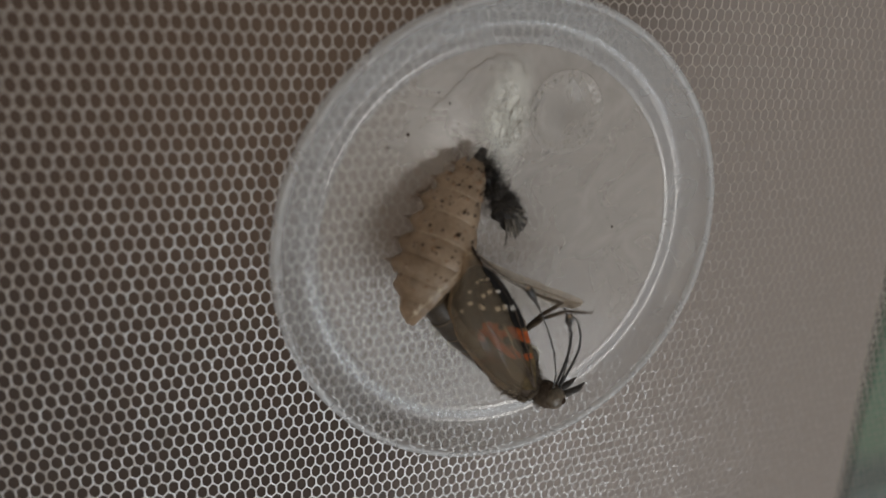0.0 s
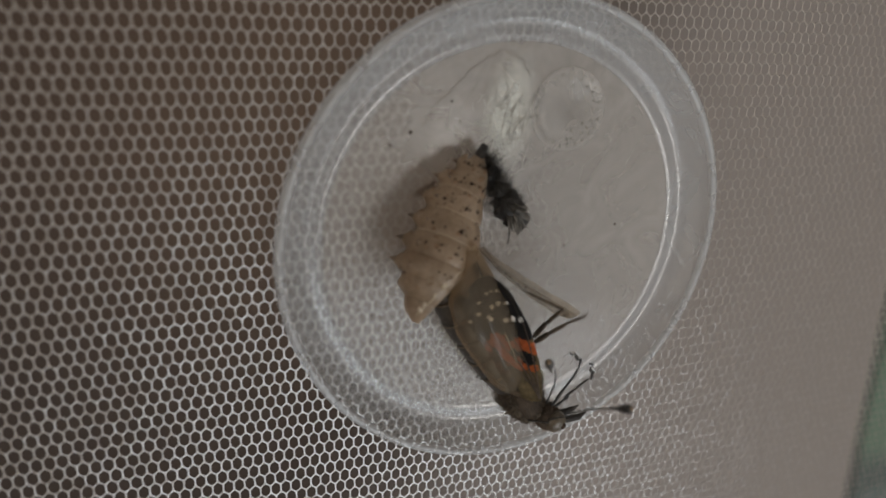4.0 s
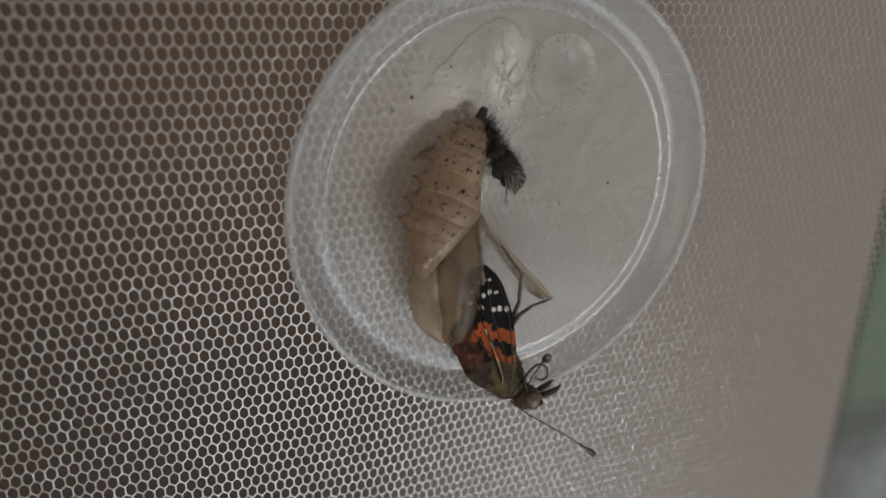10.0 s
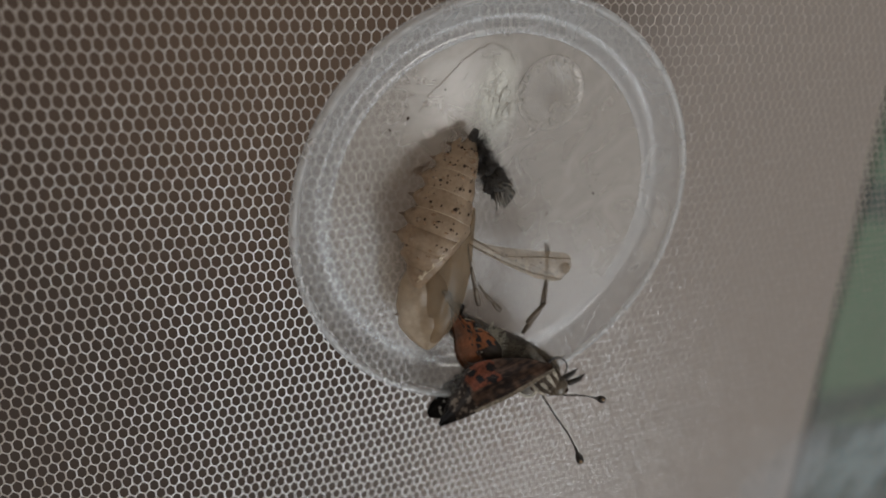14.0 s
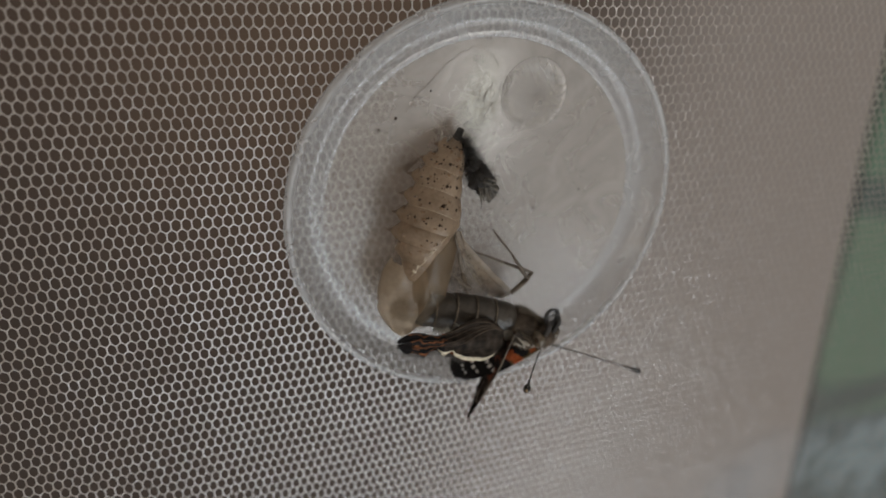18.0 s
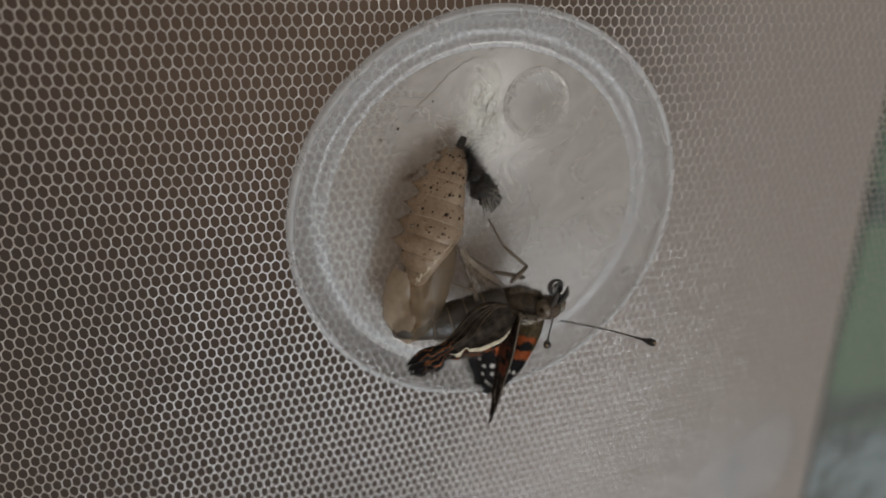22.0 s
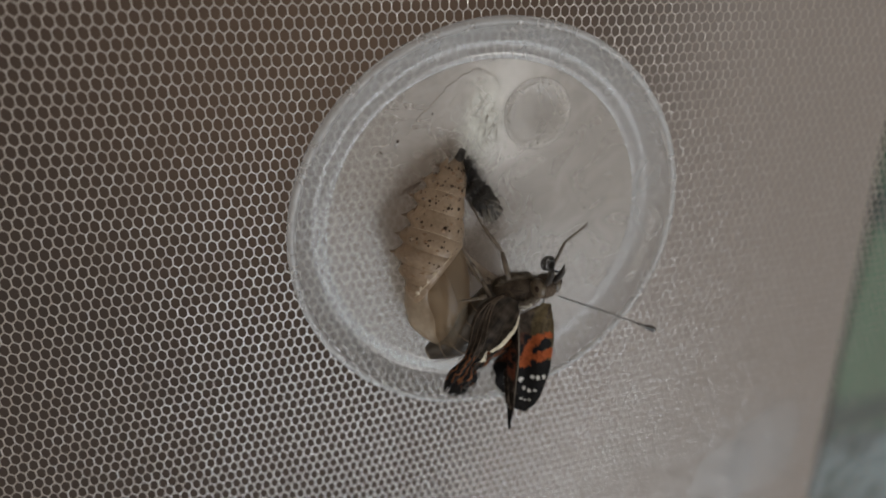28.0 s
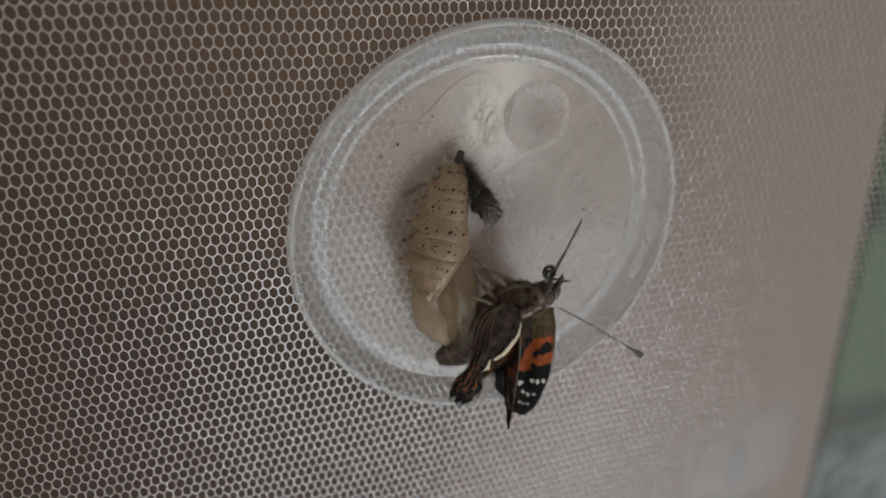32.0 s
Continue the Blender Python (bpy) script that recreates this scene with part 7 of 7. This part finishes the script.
    bar(head, 25, (5.68, -7.2, -8.19), (6.27, -10.6, -6.76))
    spine(trunk, 25, 4, (5.75, -7, -8.46), (-1.47, -6.6, -9.04), (-2.68, -5.5, -14.53), (-8.98, -4.5, -15.76))
    coil(tongue1, 25, (6.04, -8.2, -4.51), 1.03)
    coil(tongue2, 25, (6.19, -8.55, -4.33), 1.03)
    bar(head, 28, (4.62, -7.2, -5.55), (5.21, -10.6, -4.16))
    spine(trunk, 28, 4, (4.68, -7, -5.82), (-2.14, -6.6, -7.60), (-3.51, -5.5, -13.70), (-7.12, -4.5, -16.10))
    coil(tongue1, 28, (4.62, -8.2, -1.94), 0.95)
    coil(tongue2, 28, (4.76, -8.55, -1.77), 0.95)
    bar(head, 29, (4.63, -7.2, -4.94), (5.21, -10.6, -3.56))
    spine(trunk, 29, 4, (4.70, -7, -5.20), (-2.16, -6.6, -7.13), (-3.70, -5.5, -13.62), (-6.98, -4.5, -16.72))
    coil(tongue1, 29, (4.73, -8.2, -1.50), 0.95)
    coil(tongue2, 29, (4.88, -8.55, -1.33), 0.95)
    bar(head, 30, (6.04, -7.2, -6.76), (6.60, -10.6, -5.32))
    spine(trunk, 30, 4, (6.11, -7, -7.03), (-1.37, -6.6, -8.60), (-2.50, -5.5, -14.71), (-6.88, -4.5, -16.72))
    coil(tongue1, 30, (6.00, -8.2, -3.47), 0.95)
    coil(tongue2, 30, (6.15, -8.55, -3.29), 0.95)
    bar(head, 31, (6.29, -7.2, -7.00), (6.83, -10.6, -5.55))
    spine(trunk, 31, 4, (6.36, -7, -7.27), (-1.28, -6.6, -8.99), (-2.34, -5.5, -15.04), (-6.45, -4.5, -16.81))
    coil(tongue1, 31, (6.48, -8.2, -3.71), 0.95)
    coil(tongue2, 31, (6.62, -8.55, -3.53), 0.95)
    bar(head, 32, (4.59, -7.2, -6.36), (5.16, -10.6, -4.93))
    spine(trunk, 32, 4, (4.66, -7, -6.63), (-1.66, -6.6, -8.40), (-2.75, -5.5, -14.75), (-5.51, -4.5, -16.61))
    coil(tongue1, 32, (4.89, -8.2, -2.72), 0.87)
    coil(tongue2, 32, (5.03, -8.55, -2.54), 0.87)
    chain(leg1, 17, (0.77, -8.2, -8.24), (1.39, -6.97, -4.54), (-0.09, -5.73, -0.11), (-2.49, -4.5, 4.53))
    chain(leg1, 18, (1.86, -8.2, -8.88), (4.57, -6.97, -8.31), (1.63, -5.73, -3.92), (-0.79, -4.5, -1.52))
    chain(leg1, 19, (1.37, -8.2, -7.65), (1.83, -6.97, -4.35), (0.26, -5.73, -2.21), (-1.14, -4.5, -1.81))
    chain(leg1, 20, (1.55, -8.2, -8.04), (1.30, -6.97, -5.11), (-0.47, -5.73, -1.82), (-2.35, -4.5, 1.41))
    chain(leg1, 21, (5.31, -8.2, -10.30), (4.10, -6.35, -5.97), (3.40, -4.5, -0.91))
    chain(leg1, 22, (0.92, -8.2, -6.09), (3.43, -6.97, -5.33), (0.13, -5.73, -2.22), (-2.68, -4.5, 1.99))
    chain(leg1, 23, (3.12, -8.2, -4.66), (0.05, -6.97, -1.75), (-2.68, -5.73, 1.82), (-4.01, -4.5, 3.88))
    chain(leg1, 24, (0.23, -8.2, -5.23), (0.52, -7.27, -3.38), (-1.36, -6.35, -0.37), (-2.82, -5.42, 2.57), (-3.64, -4.5, 4.39))
    chain(leg1, 25, (2.22, -8.2, -6.13), (0.79, -6.97, -3.81), (-1.03, -5.73, -1.29), (-2.71, -4.5, 1.35))
    chain(leg1, 28, (0.06, -8.2, -4.12), (0.60, -7.27, -2.82), (-1.25, -6.35, -0.77), (-2.88, -5.42, 1.45), (-3.69, -4.5, 2.78))
    chain(leg1, 29, (0.11, -8.2, -3.29), (0.89, -7.27, -2.46), (-1.56, -6.35, 0.04), (-3.40, -5.42, 2.25), (-4.04, -4.5, 2.98))
    chain(leg1, 30, (3.29, -8.2, -5.57), (1.26, -6.97, -4.16), (-0.44, -5.73, -2.38), (-2.68, -4.5, 1.50))
    chain(leg1, 31, (0.29, -8.2, -4.51), (-0.53, -6.97, -2.01), (-2.03, -5.73, -0.28), (-4.35, -4.5, 2.42))
    chain(leg1, 32, (-0.31, -8.2, -4.47), (-2.50, -6.97, -3.09), (-4.52, -5.73, -1.35), (-5.46, -4.5, -0.38))
    chain(leg2, 17, (2.34, -6.6, -9.55), (6.03, -5.8, -10.39), (-0.40, -5, -4.89))
    chain(leg2, 18, (2.80, -6.6, -9.91), (5.57, -6.07, -9.04), (3.90, -5.53, -6.83), (-0.53, -5, -5.41))
    chain(leg2, 19, (2.34, -6.6, -9.02), (5.77, -5.8, -9.34), (-0.24, -5, -4.99))
    chain(leg2, 20, (3.94, -6.6, -8.50), (1.76, -5.8, -6.92), (0.07, -5, -4.83))
    chain(leg2, 21, (2.28, -6.6, -7.40), (0.50, -5.8, -6.56), (-0.42, -5, -4.80))
    chain(leg2, 22, (3.47, -6.6, -6.30), (0.01, -5.8, -6.06), (-1.75, -5, -5.23))
    chain(leg2, 23, (2.19, -6.6, -6.20), (7.36, -6.07, -4.80), (7.85, -5.53, -2.04), (9.73, -5, 0.32))
    chain(leg2, 24, (1.38, -6.6, -5.65), (7.80, -6.07, -5.42), (7.82, -5.53, -2.32), (9.53, -5, 0.43))
    chain(leg2, 25, (2.00, -6.6, -5.34), (8.00, -6.07, -4.94), (7.94, -5.53, -1.85), (9.68, -5, 0.42))
    chain(leg2, 28, (2.97, -6.6, -5.80), (7.66, -6.07, -4.05), (8.28, -5.53, -0.66), (9.94, -5, 0.42))
    chain(leg2, 29, (3.10, -6.6, -5.35), (7.57, -6.07, -3.35), (8.21, -5.53, -0.45), (9.58, -5, 0.48))
    chain(leg2, 30, (3.74, -6.6, -6.17), (8.59, -6.07, -4.59), (8.21, -5.53, -1.48), (9.74, -5, 0.23))
    chain(leg2, 31, (4.03, -6.6, -6.25), (9.13, -6.07, -5.01), (8.30, -5.53, -2.11), (9.58, -5, 0.39))
    chain(leg2, 32, (2.97, -6.6, -5.96), (8.35, -6.07, -4.66), (8.41, -5.53, -2.11), (9.57, -5, 0.24))
    chain(ant2, 26.5, (7.5, -6.3, -8.3), (3.3, -14.8, -22.4))
    chain(ant2, 28, (6.18, -6.6, -6.40), (6.73, -6.2, -9.85), (6.28, -6, -17.86), (6.59, -5.8, -26.01))
    chain(ant2, 29, (6.20, -6.6, -5.77), (6.69, -6.2, -9.37), (6.45, -6, -16.87), (6.98, -5.8, -24.47))
    chain(ant2, 30, (7.65, -6.6, -7.63), (8.03, -6.2, -11.39), (7.31, -6, -18.61), (7.35, -5.8, -25.85))
    chain(ant2, 31, (7.90, -6.6, -7.88), (8.34, -6.2, -11.48), (7.35, -6, -18.37), (7.11, -5.8, -25.24))
    chain(ant2, 32, (6.17, -6.6, -7.23), (7.14, -6.2, -10.74), (6.37, -6, -18.12), (6.33, -5.8, -25.55))
    bar(fw1, 0, (1.48, -9, -13.65), (-7.29, -8.6, 0.33), -25)
    bar(fw2, 0, (2.24, -7.9, -14.31), (-6.83, -7.5, -0.65), -25)
    bar(fw1, 1, (1.57, -9, -13.16), (-7.14, -8.6, 0.29), -25)
    bar(fw2, 1, (2.33, -7.9, -13.80), (-6.68, -7.5, -0.69), -25)
    bar(fw1, 2, (1.90, -9, -13.65), (-7.08, -8.6, 0.16), -25)
    bar(fw2, 2, (2.66, -7.9, -14.30), (-6.62, -7.5, -0.82), -25)
    bar(fw1, 3, (2.50, -9, -14.47), (-6.69, -8.6, -0.13), -25)
    bar(fw2, 3, (3.28, -7.9, -15.13), (-6.23, -7.5, -1.11), -25)
    bar(fw1, 6, (0.87, -9, -16.80), (-6.65, -8.4, -0.42), -25)
    bar(fw2, 6, (1.61, -7.9, -17.49), (-6.19, -7.3, -1.40), -25)
    bar(fw1, 7, (0.90, -9, -16.86), (-6.46, -8.4, -0.53), -25)
    bar(fw2, 7, (1.64, -7.9, -17.55), (-6.01, -7.3, -1.53), -25)
    bar(fw1, 8, (1.14, -8.8, -18.44), (-4.40, -7.2, -3.63), -16)
    bar(fw2, 8, (1.87, -7.7, -19.17), (-3.93, -6.1, -4.71), -16)
    bar(fw1, 9, (0.56, -8.8, -19.46), (-4.58, -6.8, -5.65), -6)
    bar(fw2, 9, (1.27, -7.7, -20.21), (-4.13, -5.7, -6.79), -6)
    bar(fw1, 10, (0.03, -8.8, -21.21), (-4.05, -6.8, -7.65), 0)
    bar(fw2, 10, (0.74, -7.7, -21.95), (-3.60, -5.7, -8.83), 0)
    bar(fw1, 10.6, (0.33, -8.6, -20.97), (-5.20, -8, -8.14), 5)
    bar(fw2, 10.6, (1.03, -7.5, -21.72), (-4.75, -6.9, -9.34), 5)
    bar(fw1, 10.7, (0.07, -8.4, -20.97), (-7.35, -11, -8.54), 20)
    bar(fw2, 10.7, (0.77, -7.3, -21.71), (-6.90, -9.9, -9.75), 20)
    bar(fw1, 10.8, (-0.16, -8.2, -21.12), (-9.43, -14, -9.29), 45)
    bar(fw2, 10.8, (0.54, -7.1, -21.86), (-8.98, -12.9, -10.52), 45)
    bar(fw1, 10.9, (-0.36, -8.2, -21.15), (-10.94, -14, -11.60), 100)
    bar(fw2, 10.9, (0.33, -7.1, -21.89), (-10.52, -12.9, -12.89), 100)
    bar(fw1, 11, (-0.56, -8.2, -21.17), (-10.48, -9.5, -15.19), 150)
    bar(fw2, 11, (0.12, -7.1, -21.92), (-10.11, -8.4, -16.54), 150)
    bar(fw1, 11.25, (0.54, -7.2, -21.63), (-11.61, -7.5, -19.32), 200)
    bar(fw1, 11.5, (4.96, -5.4, -21.18), (-9.13, -4.8, -22.76), 245)
    bar(fw1, 12, (7.38, -5.4, -19.35), (-6.47, -4.8, -21.79), 252)
    bar(fw1, 13, (7.23, -5.4, -18.35), (-4.01, -4.6, -23.79), 252)
    bar(fw1, 14, (8.13, -5.4, -20.35), (-0.83, -4.2, -25.39), 246)
    bar(fw2, 11.5, (1.88, -9.30, -19.69), (-14.46, -9.30, -21.07), 178)
    bar(fw2, 12, (3.61, -9.30, -18.21), (-12.55, -9.30, -20.98), 176)
    bar(fw2, 13, (4.12, -10.38, -15.93), (-7.99, -6.00, -26.09), 174)
    bar(fw2, 14, (5.96, -10.78, -16.84), (-5.45, -6.00, -27.61), 176)
    bar(hw1, 0, (-0.42, -6.6, -10.84), (-5.92, -6.4, -1.41), 92)
    bar(hw2, 0, (0.16, -5.6, -11.78), (-4.95, -5.2, -2.83), 92)
    bar(hw1, 3, (0.19, -6.6, -11.62), (-5.83, -6.4, -2.11), 92)
    bar(hw2, 3, (0.77, -5.6, -12.55), (-4.87, -5.2, -3.54), 92)
    bar(hw1, 6, (-1.39, -6.6, -14.20), (-5.50, -6.4, -4.52), 92)
    bar(hw2, 6, (-0.84, -5.6, -15.17), (-4.53, -5.2, -6.01), 92)
    bar(hw1, 9, (-0.71, -6.6, -17.65), (-4.85, -6.4, -7.90), 95)
    bar(hw2, 9, (-0.17, -5.6, -18.73), (-3.87, -5.2, -9.56), 95)
    bar(hw1, 10, (-0.41, -6.6, -21.00), (-4.70, -6.4, -11.03), 100)
    bar(hw2, 10, (0.14, -5.6, -22.11), (-3.70, -5.2, -12.78), 100)
    bar(hw1, 10.4, (0.42, -6.6, -21.24), (-4.61, -6.4, -9.76), 140)
    bar(hw2, 10.4, (0.98, -5.6, -22.37), (-3.60, -5.2, -11.48), 140)
    bar(hw1, 10.8, (0.66, -6.6, -21.25), (-5.07, -6.4, -8.65), 175)
    bar(hw2, 10.8, (1.22, -5.6, -22.38), (-4.07, -5.2, -10.34), 175)
    bar(hw1, 11.5, (0.17, -6.6, -19.97), (-5.35, -6.4, -9.14), 178)
    bar(hw2, 11.5, (0.74, -5.6, -21.10), (-4.34, -5.2, -10.87), 178)
    bar(hw1, 12, (1.83, -6.6, -18.99), (-4.10, -6.4, -9.78), 178)
    bar(hw2, 12, (2.42, -5.6, -20.12), (-3.06, -5.2, -11.57), 178)
    bar(hw1, 13, (1.07, -6.6, -19.07), (-5.63, -6.4, -9.56), 172)
    bar(hw2, 13, (1.64, -5.6, -20.22), (-4.62, -5.2, -11.41), 172)
    bar(hw1, 14, (-0.03, -6.6, -19.30), (-7.35, -6.4, -10.22), 165)
    bar(hw2, 14, (0.52, -5.6, -20.50), (-6.38, -5.2, -12.14), 165)
    bar(hw1, 15, (2.30, -6.6, -19.42), (-8.40, -8.5, -11.81), 105)
    bar(hw2, 15, (2.87, -5.6, -20.63), (-6.43, -5.2, -15.10), 101)
    bar(hw1, 16, (2.88, -6.6, -18.04), (-10.68, -8.5, -13.42), 50)
    bar(hw2, 16, (3.43, -5.6, -19.24), (-8.90, -5.2, -16.82), 46)
    bar(hw1, 17, (0.73, -9.60, -13.29), (-13.35, -10.56, -11.65), 8)
    bar(hw2, 17, (2.22, -8, -14.68), (-11.15, -7.6, -13.70), 0)
    bar(fw1, 17, (8.79, -8.39, -13.60), (-2.17, -3.01, -24.25), 190)
    bar(fw2, 17, (2.73, -9.80, -13.81), (-0.80, -5.99, -29.37), 268)
    bar(hw1, 18, (1.14, -9.60, -14.57), (-12.90, -11.43, -13.53), 8)
    bar(hw2, 18, (2.62, -8, -15.95), (-10.39, -7.6, -16.19), 0)
    bar(fw1, 18, (9.47, -8.82, -14.09), (-1.33, -3.01, -24.67), 188)
    bar(fw2, 18, (2.71, -9.80, -14.06), (0.43, -5.66, -29.76), 266)
    bar(hw1, 19, (1.37, -9.58, -13.05), (-12.62, -12.00, -12.63), 8)
    bar(hw2, 19, (2.66, -8, -14.35), (-9.94, -7.6, -15.50), 0)
    bar(fw1, 19, (8.11, -8.07, -13.28), (-0.66, -3.01, -25.92), 187)
    bar(fw2, 19, (3.39, -9.80, -12.47), (0.41, -5.81, -28.10), 265)
    bar(hw1, 20, (1.50, -9.59, -12.08), (-12.46, -12.00, -13.11), 8)
    bar(hw2, 20, (2.89, -8, -13.37), (-9.78, -7.6, -16.05), 0)
    bar(fw1, 20, (8.13, -7.99, -12.65), (0.92, -3.01, -26.28), 185)
    bar(fw2, 20, (3.29, -9.80, -11.48), (0.17, -8.75, -27.55), 264)
    bar(hw1, 21, (1.77, -9.52, -10.50), (-11.84, -12.00, -13.69), 8)
    bar(hw2, 21, (2.74, -8, -11.86), (-9.12, -7.6, -16.71), 0)
    bar(fw1, 21, (7.16, -7.60, -11.95), (2.83, -3.10, -26.89), 184)
    bar(fw2, 21, (3.18, -9.80, -10.18), (1.69, -8.48, -26.46), 263)
    bar(hw1, 22, (0.93, -9.50, -9.45), (-11.89, -12.00, -15.02), 8)
    bar(hw2, 22, (1.82, -8, -10.91), (-9.18, -7.6, -18.16), 0)
    bar(fw1, 22, (6.53, -7.72, -11.03), (3.13, -3.01, -26.15), 182)
    bar(fw2, 22, (2.32, -9.80, -9.52), (0.77, -9.80, -25.85), 261)
    bar(hw1, 23, (2.39, -9.38, -8.35), (-9.40, -12.00, -15.81), 8)
    bar(hw2, 23, (2.80, -8, -10.22), (-6.51, -7.6, -19.04), 0)
    bar(fw1, 23, (7.10, -7.60, -10.28), (4.51, -3.40, -25.70), 181)
    bar(fw2, 23, (3.12, -9.80, -9.03), (2.13, -9.80, -25.41), 260)
    bar(hw1, 24, (2.06, -9.29, -8.36), (-9.69, -12.00, -15.86), 8)
    bar(hw2, 24, (2.12, -8, -10.47), (-6.82, -7.6, -19.13), 0)
    bar(fw1, 24, (6.65, -7.60, -10.55), (4.02, -3.07, -25.88), 179)
    bar(fw2, 24, (2.48, -9.80, -8.79), (1.65, -8.57, -25.12), 259)
    bar(hw1, 25, (1.46, -9.60, -6.90), (-7.84, -9.60, -17.62), 8)
    bar(hw2, 25, (1.61, -8, -9.55), (-5.91, -7.6, -19.27), 0)
    bar(fw1, 25, (6.40, -8.20, -7.36), (3.76, -8.20, -23.34), 178)
    bar(fw2, 25, (2.21, -9.80, -7.89), (1.30, -10.34, -24.25), 258)
    bar(hw1, 28, (0.16, -9.60, -5.91), (-6.15, -9.60, -18.63), 8)
    bar(hw2, 28, (1.23, -8, -7.71), (-4.16, -7.6, -20.36), 0)
    bar(fw1, 28, (6.11, -8.22, -7.67), (6.00, -8.57, -23.87), 178)
    bar(fw2, 28, (1.34, -9.95, -7.59), (2.04, -11.99, -23.85), 258)
    bar(hw1, 29, (0.33, -9.60, -5.78), (-5.33, -9.60, -18.80), 8)
    bar(hw2, 29, (1.58, -8, -7.27), (-3.30, -7.6, -20.55), 0)
    bar(fw1, 29, (6.08, -8.21, -6.69), (6.35, -8.58, -22.88), 178)
    bar(fw2, 29, (1.58, -9.90, -6.35), (1.95, -11.99, -22.61), 258)
    bar(hw1, 30, (1.79, -9.60, -7.44), (-4.76, -9.60, -20.04), 8)
    bar(hw2, 30, (2.96, -8, -9.18), (-2.70, -7.6, -21.84), 0)
    bar(fw1, 30, (7.36, -8.20, -8.33), (6.73, -8.59, -24.51), 178)
    bar(fw2, 30, (2.73, -9.80, -7.29), (2.40, -11.72, -23.57), 258)
    bar(hw1, 31, (2.11, -9.60, -7.00), (-4.99, -9.60, -19.30), 8)
    bar(hw2, 31, (2.87, -8, -9.41), (-2.93, -7.6, -21.08), 0)
    bar(fw1, 31, (7.66, -8.20, -8.22), (6.71, -8.20, -24.39), 178)
    bar(fw2, 31, (2.78, -9.80, -7.44), (2.15, -11.15, -23.77), 258)
    bar(hw1, 32, (0.39, -9.60, -6.59), (-5.32, -9.60, -19.59), 8)
    bar(hw2, 32, (1.48, -8, -8.52), (-3.26, -7.6, -21.39), 0)
    bar(fw1, 32, (6.48, -8.21, -7.86), (5.73, -8.58, -24.04), 178)
    bar(fw2, 32, (1.50, -9.87, -7.09), (1.73, -11.99, -23.35), 258)
    put(tissue, 0, (109.42, 2.6, 2544.69), (0, 0, 0))
    put(tissue, 8, (101.59, 2.6, 2543.97), (0, 0, 0))
    put(tissue, 9, (94.11, 2.6, 2542.24), (0, 0, 0))
    put(tissue, 10, (85.60, 2.6, 2542.15), (0, 0, 0))
    put(tissue, 11.5, (81.83, 2.6, 2543.95), (0, 0, 0))
    put(tissue, 12, (83.63, 2.6, 2543.79), (0, 0, 0))
    put(tissue, 14, (74.79, 2.6, 2543.48), (0, 0, 0))
    put(tissue, 17, (68.52, 2.6, 2540.60), (0, 0, 0))
    put(tissue, 24, (59.53, 2.6, 2550.52), (0, 0, 0))
    put(tissue, 32, (59.60, 2.6, 2551.73), (0, 0, 0))

    for ob, rows in TRACKS.items():
        walk(ob, eased(rows))


motions()
